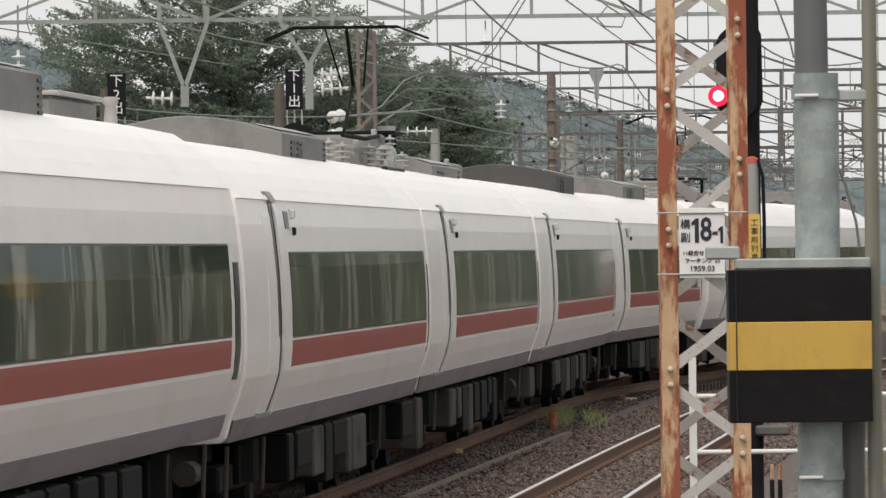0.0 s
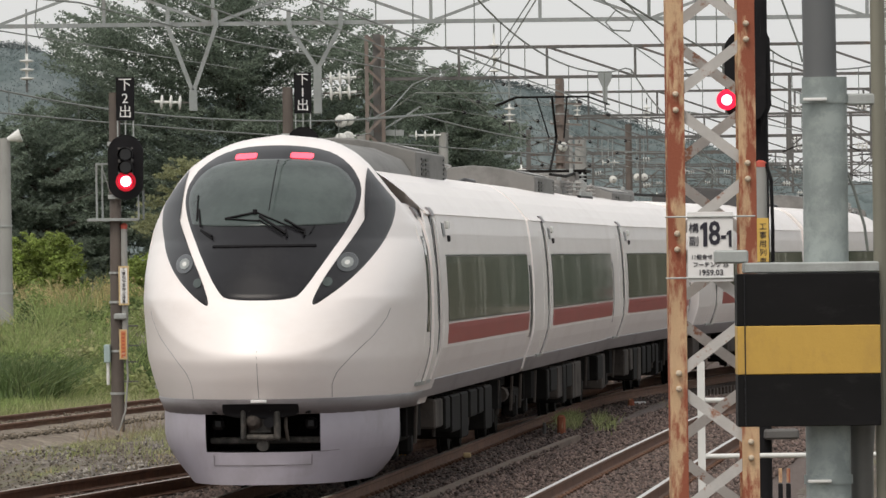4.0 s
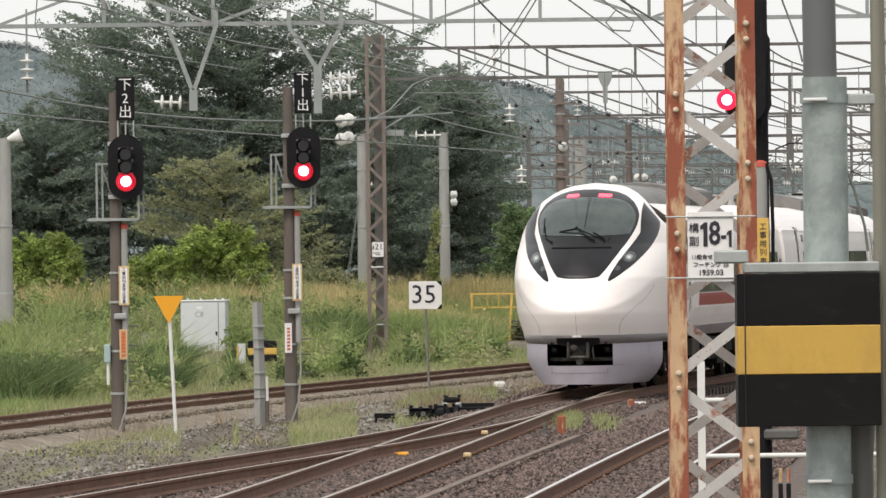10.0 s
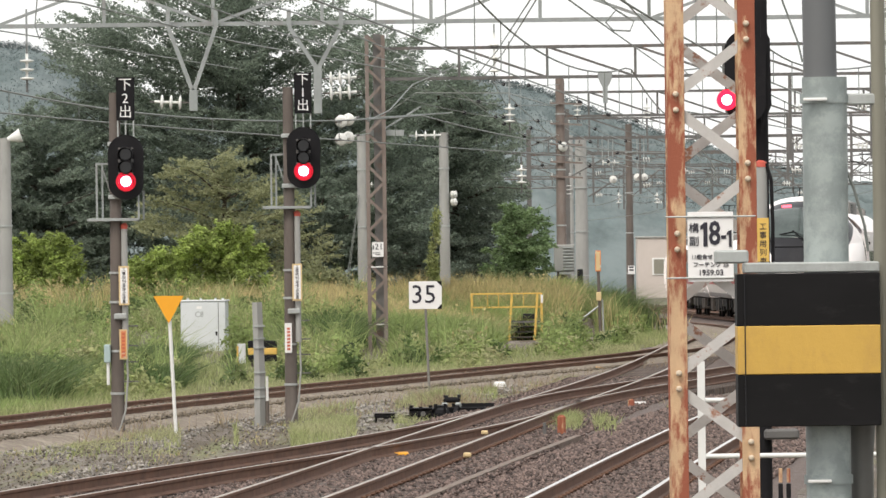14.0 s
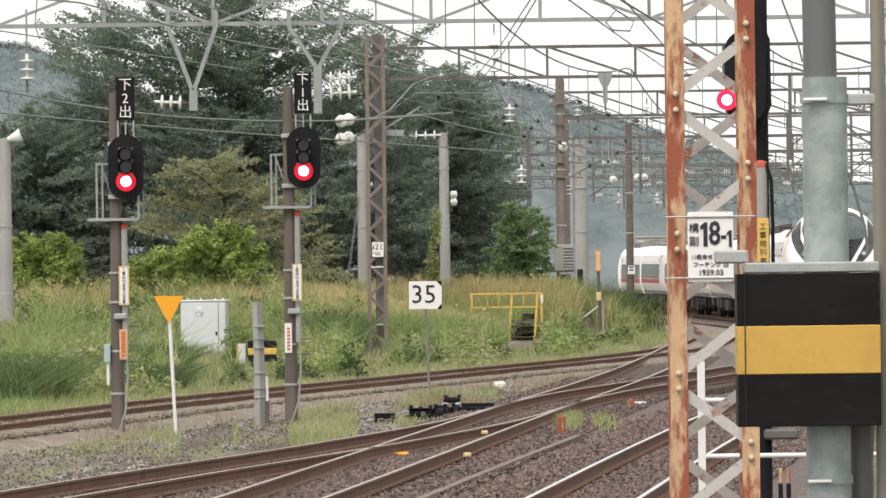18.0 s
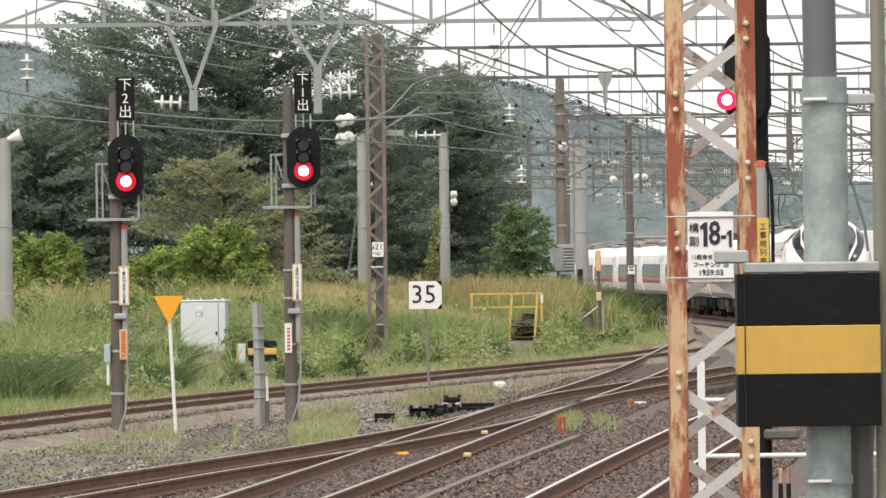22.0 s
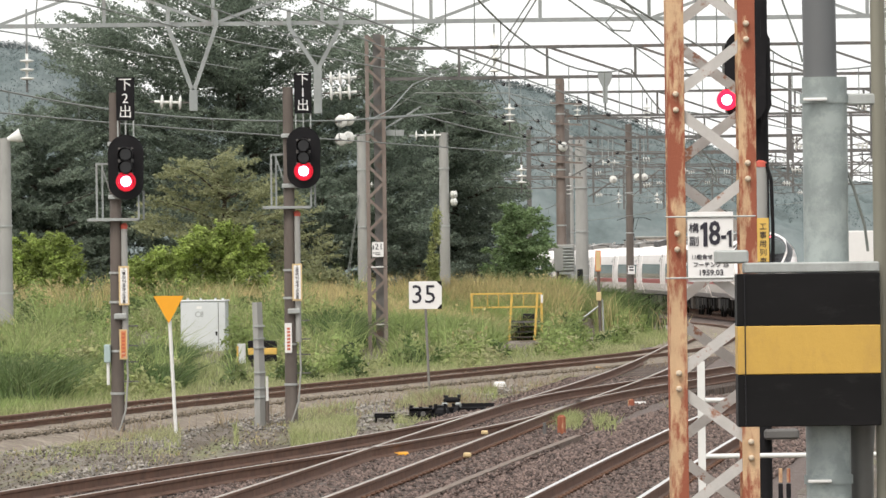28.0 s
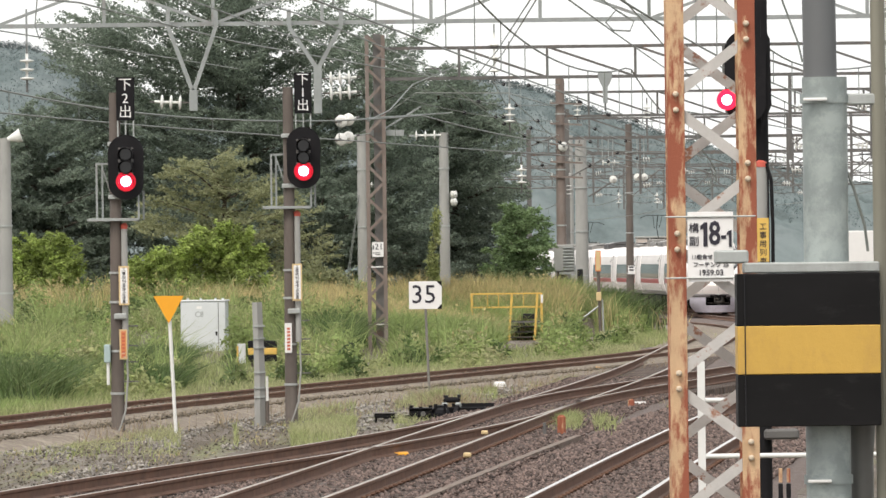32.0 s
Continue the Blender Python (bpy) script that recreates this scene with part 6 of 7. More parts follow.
for k, (p, q, sag, knobs) in enumerate((((4.036, 260.00, 8.225), (-1.829, 206.00, 7.763), 0.25, (0.2, 0.35, 0.62)), ((4.027, 260.00, 7.551), (-1.759, 206.00, 7.305), 0.3, (0.28, 0.5)), ((4.020, 260.00, 6.973), (-1.535, 206.00, 6.844), 0.2, (0.15, 0.42, 0.6)),
                                        ((4.014, 260.00, 6.492), (0.146, 206.00, 7.053), 0.2, (0.3, 0.55)), ((4.009, 260.00, 6.011), (0.449, 206.00, 6.896), 0.2, (0.25, 0.6)), ((4.072, 260.00, 8.032), (7.406, 264.00, 7.003), 0.3, (0.2, 0.5, 0.8)),
                                        ((4.065, 260.00, 7.454), (9.059, 315.00, 6.956), 0.4, (0.3, 0.6)), ((4.057, 260.00, 6.838), (9.167, 315.00, 6.255), 0.3, (0.25, 0.5, 0.7)), ((4.051, 260.00, 6.299), (9.280, 315.00, 5.904), 0.3, (0.4,)),
                                        ((1.368, 206.00, 7.190), (4.721, 315.00, 5.259), 0.1, (0.4, 0.7)), ((1.820, 206.00, 6.727), (8.850, 365.00, 5.672), 0.3, (0.3, 0.55)), ((-2.662, 252.00, 4.766), (4.675, 315.00, 5.260), 0.15, (0.7,)))):
    knobbed(p, q, sag, knobs)

wire([(-2.038, 149.80, 4.722), (-1.892, 150.60, 4.766), (-1.930, 206.00, 5.766)], 0.016)
wire([(-2.033, 149.80, 5.077), (-1.888, 150.60, 5.123), (-1.925, 206.00, 6.162)], 0.016)

# cantilever arms by the concrete pole
t = thing("cantilever_bracket", (-1.930, 206.00, 5.781), "grey steel bracket arm with braces on the mast", "bracket")
part("arm", Geo().bar((0, 0, 0), (0.916, 0, -0.02), 0.12, 0.16), GANTRY, t)
part("brace", Geo().bar((0.305, 0, 0.05), (1.373, 0, 0.687), 0.05, 0.05), GANTRY, t)
part("stay", Geo().bar((-0.122, 0, -0.1), (0.076, 0, 0.732), 0.05, 0.05), GANTRY, t)
for (a, b) in (((5.155, 320.00, 5.585), (7.183, 320.00, 6.650)), ((6.142, 320.00, 4.861), (7.766, 320.00, 5.861)), ((3.094, 264.00, 6.215), (4.076, 264.00, 6.555))):
    t = thing("registration_arm", a, "steel registration arm holding the overhead wire", "bracket", "registration arms")
    part("tube", Geo().tube([(0, 0, 0), (b[0] - a[0], 0, b[2] - a[2])], 0.035, 6), DARKST, t)


def cantilever(line, y, side):
    """A hanging bracket under a gantry with its arm, brace and insulators above a track."""
    x = float(line(y))
    t = thing("cantilever_bracket", (x + side * 1.1, y - 0.1, 0), "dark steel drop bracket with porcelain insulators over the track", "bracket", "drop brackets")
    part("drop_post", Geo().bar((0, 0, 4.9), (0, 0, 7.25), 0.09, 0.09), DARKST, t)
    part("arm", Geo().bar((0, 0, 6.3), (-side * 1.35, 0, 6.45), 0.05, 0.05), DARKST, t)
    part("brace", Geo().bar((0, 0, 5.25), (-side * 1.3, 0, 6.3), 0.05, 0.05), DARKST, t)
    part("steady_arm", Geo().bar((0, 0, 5.35), (-side * 1.2, 0, 5.22), 0.03, 0.03), DARKST, t)
    for z in (5.25, 6.3):
        part("insulator", insulator(Geo(), (-side * 0.12, 0, z), (-side, 0, 0.1), 3, 0.11, 0.11), PORC, t, "white porcelain insulator", True)


for y in (206, 264, 315, 365, 420):
    for ln, sd in ((line_right, 1), (line_right, -1), (line_curve, 1), (line_curve, -1)):
        cantilever(ln, y, sd)
for y in (264, 315, 365):
    cantilever(line_side, y, -1)

# far buildings
t = thing("small_house", (17.378, 600.00, -0.701), "pale rendered building with a flat roof and one window", "building")
part("wall", Geo().box((0.4, 2.5, 1.7), (5.0, 5.0, 5.4), 0.05), BWALL, t)
part("roof", Geo().box((0.4, 2.5, 4.45), (5.2, 5.2, 0.15), 0.03), CONC, t)
w = part("window", Geo().box((0.0, -0.03, 2.133), (1.9, 0.08, 1.35), 0.02), WPAINT, t)
for dx in (-0.42, 0.42):
    part("pane", Geo().box((dx, -0.085, 2.133), (0.78, 0.02, 1.15), 0), BEIGE, w)
t = thing("white_shed", (28.153, 520.00, 2.441), "white shed with a dark base far along the line", "building")
part("wall", Geo().box((0, 2, 0.3), (2.6, 4.0, 2.2), 0.05), SIGNW, t)
part("base", Geo().box((0, 2, -1.5), (2.7, 4.1, 1.5), 0.05), DARKST, t)

# ---- wooded hills ----
def hill(name, ridge, y_foot, y_top, material, label, bump):
    g = Geo()
    rows = []
    px = np.concatenate([np.linspace(ridge[0][0], -80, 40)[:-1], np.linspace(-80, 90, 260), np.linspace(90, ridge[-1][0], 60)[1:]])
    pz = np.interp(px, [r[0] for r in ridge], [r[1] for r in ridge])
    for k in range(91):
        f = k / 90
        row = []
        for x, z in zip(px, pz):
            wx, wy = x * (0.7 + 0.3 * f), y_foot + (y_top - y_foot) * f
            lump = 0.7 * noise.noise((wx * 0.35, k * 0.16, 2)) + 0.5 * noise.noise((wx * 0.9, k * 0.5, 5)) + 0.22 * noise.noise((wx * 2.3, k * 1.1, 8))
            row.append((wx, wy, z * f ** 0.8 - 0.5 + min(1, f * 4) * bump * lump - (4.0 if k == 0 else 0)))
        rows.append(row)
    g.grid(rows)
    return tagged(part(name, g, material, None, label, True), category="hill", kind="structure")


# The ridge right of x 76 is unseen, added for windows to mirror.
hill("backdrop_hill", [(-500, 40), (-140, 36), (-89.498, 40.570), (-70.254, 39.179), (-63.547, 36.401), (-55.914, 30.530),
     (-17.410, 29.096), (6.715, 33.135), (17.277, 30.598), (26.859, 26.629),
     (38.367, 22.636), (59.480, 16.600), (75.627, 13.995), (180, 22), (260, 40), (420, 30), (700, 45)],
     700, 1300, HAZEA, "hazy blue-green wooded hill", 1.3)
# tree tops along the ridge and crowns down the slope
rng = np.random.default_rng(3)
x = rng.uniform(-78, 62, 11000)
f = np.where(np.arange(11000) < 4200, 1.0, 0.25 + 0.75 * rng.uniform(0, 1, 11000))
z = np.interp(x, [-89.498, -70.254, -63.547, -55.914, -17.410, 6.715, 17.277, 26.859, 38.367, 59.480],
              [40.570, 39.179, 36.401, 30.530, 29.096, 33.135, 30.598, 26.629, 22.636, 16.600])
tops = np.stack([x * (0.7 + 0.3 * f), 700 + 600 * f - 4, z * f ** 0.8 - 0.6 + rng.uniform(-0.3, 1.1, 11000) * rng.uniform(0.2, 1, 11000)], 1)


# ---- trees and bushes ----
def leaf_cloud(rng, centres, per, spread, size, flat=0.5):
    """Leaves as small folded rhombs round the given points."""
    c = np.repeat(np.array(centres), per, axis=0)
    n = len(c)
    p = c + rng.normal(0, 1, (n, 3)) * np.array(spread)
    u = rng.normal(0, 1, (n, 3))
    u[:, 2] *= flat
    u /= np.linalg.norm(u, axis=1)[:, None]
    v = np.cross(u, rng.normal(0, 1, (n, 3)))
    v /= np.linalg.norm(v, axis=1)[:, None]
    s = (size * rng.uniform(0.6, 1.4, n))[:, None]
    quad = np.stack([p - u * s, p + v * s * 0.45, p + u * s, p - v * s * 0.45], 1)
    return quad.reshape(-1, 3), n


def foliage(name, quads, material, parent, label=""):
    verts, n = quads
    me = bpy.data.meshes.new(name)
    me.vertices.add(n * 4)
    me.vertices.foreach_set("co", verts.astype(np.float32).ravel())
    me.loops.add(n * 4)
    me.loops.foreach_set("vertex_index", np.arange(n * 4, dtype=np.int32))
    me.polygons.add(n)
    me.polygons.foreach_set("loop_start", np.arange(0, n * 4, 4, dtype=np.int32))
    me.materials.append(material)
    me.update(calc_edges=True)
    ob = new(name, me)
    ob.parent = parent
    if label:
        tagged(ob, label)
    return ob


def tree(at, height, lobes, material, label, seed, leaf=0.095, sprays=34, per=20, trunk=0.3, category="tree", spread=(0.2, 0.2, 0.09)):
    """A tree with a tapered trunk, limbs towards each lobe, and a crown of leafy sprays; lobes are (x, y, z, rx, ry, rz) about its base."""
    rng = np.random.default_rng(seed)
    t = thing("tree" if category == "tree" else category, at, label, category)
    part("trunk", Geo().tube([(0, 0, -0.4), (0.1, 0, height * 0.3), (-0.05, 0.1, height * 0.6), (0.1, 0, height * 0.85)], [trunk, trunk * 0.8, trunk * 0.5, trunk * 0.15], 10), BARK, t, smooth=True)
    pts = []
    for i, (x, y, z, rx, ry, rz) in enumerate(lobes):
        k = max(0.3, min(0.8, 0.6 * z / height))
        part("limb", Geo().tube([(0, 0, height * k * 0.8), (x * 0.5, y * 0.5, z * 0.75), (x, y, z)], [trunk * 0.4, trunk * 0.25, trunk * 0.08], 6), BARK, t)
        n = int(sprays * (rx * ry * rz) ** 0.6)
        d = rng.normal(0, 1, (n, 3))
        d /= np.linalg.norm(d, axis=1)[:, None]
        r = np.array((rx, ry, rz))
        end = d * r * rng.uniform(0.6, 1.18, n)[:, None]
        for f in np.linspace(0.25, 1.0, 7):
            q = end * f
            q[:, 2] += -0.25 * rz * (1 - f) + 0.10 * np.sin(f * 3.1) - 0.12 * f ** 3
            pts.append(np.array((x, y, z)) + q + rng.normal(0, 0.06, (n, 3)))
    pts = np.concatenate(pts)
    foliage("crown", leaf_cloud(rng, pts, per, spread, leaf, 0.35), material, t, "uneven leafy crown")
    return t


def inside(hull, x, z):
    k = np.zeros(len(x), bool)
    for (x0, z0), (x1, z1) in zip(hull, hull[1:] + hull[:1]):
        if z0 != z1:
            k ^= ((z0 > z) != (z1 > z)) & (x < (x1 - x0) * (z - z0) / (z1 - z0) + x0)
    return k


def sprayed_tree(at, hull, n, material, label, seed, reach=2.3, twig=0.75, rise=0.55, leaf=0.06, trunk=0.3, depth=1.6, category="tree", more=None, layer=1.0, thin=99.0):
    """A trunk, rising boughs and feathery sprays of leaves on side twigs, their tips spread inside an outline (x, z)."""
    rng = np.random.default_rng(seed)
    t = thing(category, at, label, category)
    hx, hz = [p[0] for p in hull], [p[1] for p in hull]
    x, z = rng.uniform(min(hx), max(hx), n * 4), rng.uniform(min(hz), max(hz), n * 4)
    k = inside(hull, x, z) & np.array([noise.noise((float(a) * 0.42, float(b) * 0.75, seed)) > -layer for a, b in zip(x, z)]) & ((z < thin) | (rng.uniform(0, 1, n * 4) < 0.5))
    x, z = x[k][:n], z[k][:n]
    if more:
        mx, mz = rng.uniform(more[0], more[1], more[4]), rng.uniform(more[2], more[3], more[4])
        x, z = np.concatenate([x, mx]), np.concatenate([z, mz])
    x = x - at[0]
    n = len(x)
    y = rng.normal(0, depth, n)
    high = max(hz)
    part("trunk", Geo().tube([(0, 0, -0.4), (0.1, 0, high * 0.35), (-0.05, 0.1, high * 0.65), (0.1, 0, high * 0.85)], [trunk, trunk * 0.8, trunk * 0.5, trunk * 0.15], 10), BARK, t, smooth=True)
    tip = np.stack([x, y, z], 1)
    out = np.stack([np.sign(x) * (0.35 + np.abs(x) / (1 + np.abs(x))), y * 0.25, rise * (0.15 + z / high) + rng.normal(0, 0.18, n)], 1)
    out[:, 0] += rng.normal(0, 0.25, n)
    out /= np.linalg.norm(out, axis=1)[:, None]
    length = reach * rng.uniform(0.6, 1.2, n)
    for i in range(0, n, max(1, n // 26)):
        a = tip[i] - out[i] * length[i]
        part("bough", Geo().tube([(0, 0, max(0.5, min(a[2] - 0.4 * abs(a[0]), high * 0.7))), tuple(a * (0.7, 0.7, 0.96)), tuple(a), tuple(tip[i] - out[i] * 0.1)], [trunk * 0.3, trunk * 0.16, trunk * 0.1, 0.01], 6), BARK, t)
    cs = []
    for f in np.arange(0.0, 1.0, 0.13 / reach):
        for sd in (-1, 1):
            p = tip - out * ((1 - f) * length)[:, None]
            p[:, 2] -= 0.25 * (1 - f) * f * length
            side = np.cross(out, (0, 0, 1.0)) * sd
            side += rng.normal(0, 0.35, (n, 3))
            side[:, 2] -= 0.15
            dr = out * 0.7 + side
            dr /= np.linalg.norm(dr, axis=1)[:, None]
            ln = twig * (1.05 - f ** 1.6) * rng.uniform(0.5, 1.1, n)
            for q in np.linspace(0.1, 1.0, 9):
                w = p + dr * (ln * q)[:, None]
                w[:, 2] -= 0.12 * q * q * ln
                cs.append(w[ln * q > 0.02 + 0.03 * q])
    cs = np.concatenate(cs)
    foliage("crown", leaf_cloud(rng, cs, 2 if leaf > 0.055 else 1, (0.05, 0.05, 0.035), leaf, 0.5), material, t, "feathery uneven leafy crown")
    return t


sprayed_tree((-6.870, 262.0, 0), [(-13.5, 10.9), (-11.9, 12.3), (-10.4, 13.2), (-6.947, 13.6), (-4.2, 13.0), (-2.9, 11.6), (-1.730, 10.7),
              (0.700, 11.0), (-0.574, 9.685), (0.384, 8.703), (0.311, 2.6), (-14.050, 2.6), (-14.249, 5.582), (-13.829, 8.198),
              (-12.6, 8.8), (-13.5, 9.5), (-12.6, 10.1)],
             1180, LEAFD, "large dark green spreading tree beyond the grass", 11, leaf=0.054, depth=2.2, more=(-13.7, -11.243, 9.0, 11.2, 40), layer=0.26, thin=10.2)
sprayed_tree((0.318, 268.0, 0), [(-2.781, 9.085), (0.002, 9.349), (1.584, 8.833), (2.534, 8.583), (2.067, 7.735), (3.250, 7.066), (2.836, 5.641),
              (3.416, 4.443), (3.087, 1.6), (-2.868, 1.6)],
             600, LEAFD, "dark green tree with drooping branches beside poles", 12, 1.8, 0.65, 0.15, 0.055, layer=0.22)
sprayed_tree((-13.835, 258.0, 0), [(-16.273, 6.708), (-14.643, 7.166), (-13.484, 8.107), (-11.104, 7.409), (-10.596, 1.6), (-16.711, 1.6)],
             300, LEAFD, "dark green tree at the edge of the field", 13, 1.5, 0.6, 0.4)
sprayed_tree((-4.297, 259.0, 0), [(-5.806, 4.869), (-2.729, 5.407), (-0.051, 4.799), (1.439, 1.0), (-12.181, 1.0), (-11.573, 3.980)],
             340, LEAFD, "dark green undergrowth below taller trees", 18, 1.5, 0.6, 0.4, category="undergrowth")
sprayed_tree((-6.997, 246.0, 0), [(-9.742, 4.797), (-8.963, 5.844), (-7.865, 6.232), (-6.225, 6.212), (-5.326, 5.290), (-3.878, 4.452),
              (-2.990, 2.528), (-2.822, 1.0), (-10.111, 1.0), (-10.174, 3.709)],
             210, LEAFM, "olive green broadleaf tree in front of a darker one", 14, 1.2, 0.5, 0.35, 0.055, 0.15, 0.7)
sprayed_tree((2.494, 257.0, 0), [(1.261, 3.051), (1.846, 4.186), (2.896, 4.402), (3.838, 3.591), (3.905, 0.9), (1.145, 0.9)],
             120, LEAFG, "fresh green small tree beside the tall grass", 15, 0.9, 0.5, 0.4, 0.06, 0.12, 0.6)
for hull, n, mt, s in (([(-13.963, 3.095), (-13.173, 3.383), (-11.773, 3.470), (-11.082, 2.798), (-10.837, 0.8), (-14.158, 0.8)], 190, LEAFB, 21),
                       ([(-10.303, 2.085), (-9.412, 2.868), (-8.264, 3.030), (-8.020, 0.8), (-10.400, 0.8)], 130, LEAFB, 24),
                       ([(-8.496, 2.767), (-7.872, 3.550), (-6.992, 3.714), (-5.941, 3.526), (-5.422, 2.905), (-5.002, 0.8), (-8.513, 0.8)], 260, LEAFB, 22),
                       ([(-4.395, 2.454), (-3.318, 2.171), (-2.515, 1.621), (-2.430, 0.8), (-4.500, 0.8)], 90, LEAFM, 26)):
    sprayed_tree((sum(p[0] for p in hull) / len(hull), 238.0 + (s - 22) * 0.4, 0), hull, n, mt, "bright green leafy bush at the edge of the field" if mt is LEAFB else "dull olive bush at the edge of the field", s, 0.6, 0.3, 0.9, 0.058, 0.06, 0.4, "bush")
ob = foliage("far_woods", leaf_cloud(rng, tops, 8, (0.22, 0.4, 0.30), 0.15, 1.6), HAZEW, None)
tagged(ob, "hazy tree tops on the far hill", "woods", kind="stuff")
p = (-0.333, 250.00, 2.682)
tree((p[0], p[1], 0), 4.4, [(0.13, 0, p[2] + 0.6, 0.05, 0.10, 1.0), (-0.02, 0, p[2] - 0.3, 0.11, 0.15, 0.5), (0.04, 0, p[2] - 0.9, 0.08, 0.12, 0.6)], GRASSB, "climbing vine on a thin stake", 31, 0.05, 190, 14, 0.045, "vine", (0.05, 0.05, 0.05))
# added out of view: trees and walls to reflect in the train's side
for i, (x, y) in enumerate(((34, 190), (46, 240), (40, 300), (60, 330), (52, 400), (70, 450), (30, 140))):
    tree((x, y, 0), 9.0, [(0, 0, 6.5, 3.6, 3.4, 2.6), (1.5, 1, 4.0, 4.0, 3.4, 2.2), (-2.0, 0, 3.2, 3.6, 3.4, 2.4)], LEAFM if i % 2 else LEAFD, "broad green tree added out of view to be reflected", 60 + i, 0.3, 12, 12, 0.3, "tree", (0.4, 0.4, 0.25))
# Unseen wall that tones the light and reflections on the train's side.
g = Geo()
g.box((26, 150, 1.95), (0.4, 260, 4.5), 0.02)
# Plain block out of view, added to replace sky in the window reflections.
g2 = Geo()
g2.box((41.5, 455, 4.4), (0.5, 350, 9.4), 0.05)
tagged(part("wall_far_east", g2, REFLFAR, None, "unseen dark green wall with pale streaks, for the windows to reflect"), category="wall", kind="structure")
tagged(part("wall_east", g, REFLNEAR, None, "unseen mottled wall, placed to tone and reflect in the train's side"), category="wall", kind="structure")


# ---- grass ----
def blades(name, rng, n, area, h0, h1, width, material, label, lean=0.35, mound=False):
    """Bent grass blades; area(rng, n) gives roots as x, y."""
    x, y = area(rng, n)
    n = len(x)
    h = rng.uniform(h0, h1, n)
    if mound:
        h *= np.array([min(1.7, max(0.35, 0.95 + 1.5 * noise.noise((float(p) * 0.7, float(q) * 0.13, 3)) + 0.6 * noise.noise((float(p) * 2.0, float(q) * 0.4, 6)))) for p, q in zip(x, y)])
    a = rng.uniform(0, 2 * math.pi, n)
    b = rng.uniform(0, 2 * math.pi, n)
    ln = rng.uniform(0.1, lean, n) * h
    w = width * rng.uniform(0.6, 1.4, n)
    z = -0.32 + np.array([bank(float(p), float(q)) for p, q in zip(x, y)])
    root = np.stack([x, y, z], 1)
    side = np.stack([np.cos(a) * w / 2, np.sin(a) * w / 2, 0 * w], 1)
    mid = root + np.stack([np.cos(b) * ln * 0.3, np.sin(b) * ln * 0.3, h * 0.6], 1)
    tip = root + np.stack([np.cos(b) * ln, np.sin(b) * ln, h], 1)
    v = np.stack([root - side, root + side, mid + side * 0.8, mid - side * 0.8, tip], 1).reshape(-1, 3)
    me = bpy.data.meshes.new(name)
    me.vertices.add(n * 5)
    me.vertices.foreach_set("co", v.astype(np.float32).ravel())
    k = np.arange(n)[:, None] * 5
    loops = (k + np.array([0, 1, 2, 3, 3, 2, 4])).astype(np.int32)
    me.loops.add(n * 7)
    me.loops.foreach_set("vertex_index", loops.ravel())
    me.polygons.add(n * 2)
    starts = (np.arange(n)[:, None] * 7 + np.array([0, 4])).astype(np.int32)
    me.polygons.foreach_set("loop_start", starts.ravel())
    me.materials.append(material)
    me.update(calc_edges=True)
    return tagged(new(name, me), label, "grass", kind="stuff")


def clear(x, y):
    """True but for the trodden ground before the cabinet, the guard, the mast and the steps."""
    q = x / y
    return ~(((np.abs(q + 0.0312) < 0.0036) & (y < 206)) | ((np.abs(q + 0.0238) < 0.0036) & (y < 190)) | ((np.abs(q + 0.0091) < 0.0026) & (y < 208)) | ((np.abs(q - 0.0104) < 0.0036) & (y < 244.5)) | ((np.abs(q - 0.0187) < 0.0011) & (y < 256)))


def field(y0, y1, x0, inset, rough=0.35, keep_out=True):
    """Roots between the side track and the field's far edge, in clumps; kept low in front of the cabinet."""
    def f(rng, n):
        y = rng.uniform(y0, y1, n)
        e = line_side(y) - inset
        x = e - (e - np.maximum(x0, -0.062 * y)) * rng.uniform(0, 1, n)
        clump = np.array([noise.noise((float(a) * 0.55, float(b) * 0.22, 7)) + 0.5 * noise.noise((float(a) * 1.7, float(b) * 0.7, 1)) for a, b in zip(x, y)])
        keep = clump > -rough + 0.35 * rng.uniform(0, 1, n)
        if keep_out:
            keep &= clear(x, y)
        return x[keep], y[keep]
    return f


def patch(cx, cy, rx, ry):
    def f(rng, n):
        x, y = cx + rng.normal(0, rx * 0.5, n), cy + rng.normal(0, ry * 0.5, n)
        k = clear(x, y)
        return x[k], y[k]
    return f


rng = np.random.default_rng(5)
blades("tall_grass", rng, 46000, field(150, 256, -16, 4.4, 0.12), 0.4, 1.1, 0.024, GRASS, "tall green grass in the field beyond the side track", 1.3, True)
blades("mid_grass", rng, 56000, field(122, 250, -16, 2.6, 0.6), 0.15, 0.42, 0.022, GRASS, "green grass in the field beyond the side track", 0.8)
blades("bright_grass", rng, 36000, field(120, 215, -15, 1.9, 0.4, False), 0.12, 0.34, 0.02, GRASSB, "bright short grass along the side track", 0.6)
for px_, d_, rx, ry, n in ((-0.523, 232, 2.2, 16, 9000), (-3.242, 236, 1.3, 8, 3500), (-6.786, 238, 1.4, 6, 2600), (-10.132, 240, 0.7, 5, 1200), (-12.325, 236, 1.5, 6, 2200), (3.263, 252, 1.2, 8, 2600), (1.368, 247, 2.0, 7, 5000)):
    blades("dry_grass", rng, n, patch(px_, d_, rx, ry), 0.5, 1.0, 0.028, STRAW, "straw-coloured seeding grass in the field", 0.5)


blades("high_grass", rng, 5000, patch(1.361, 247, 2.4, 4), 0.7, 1.35, 0.026, GRASS, "high yellowing grass before the trees", 0.7)
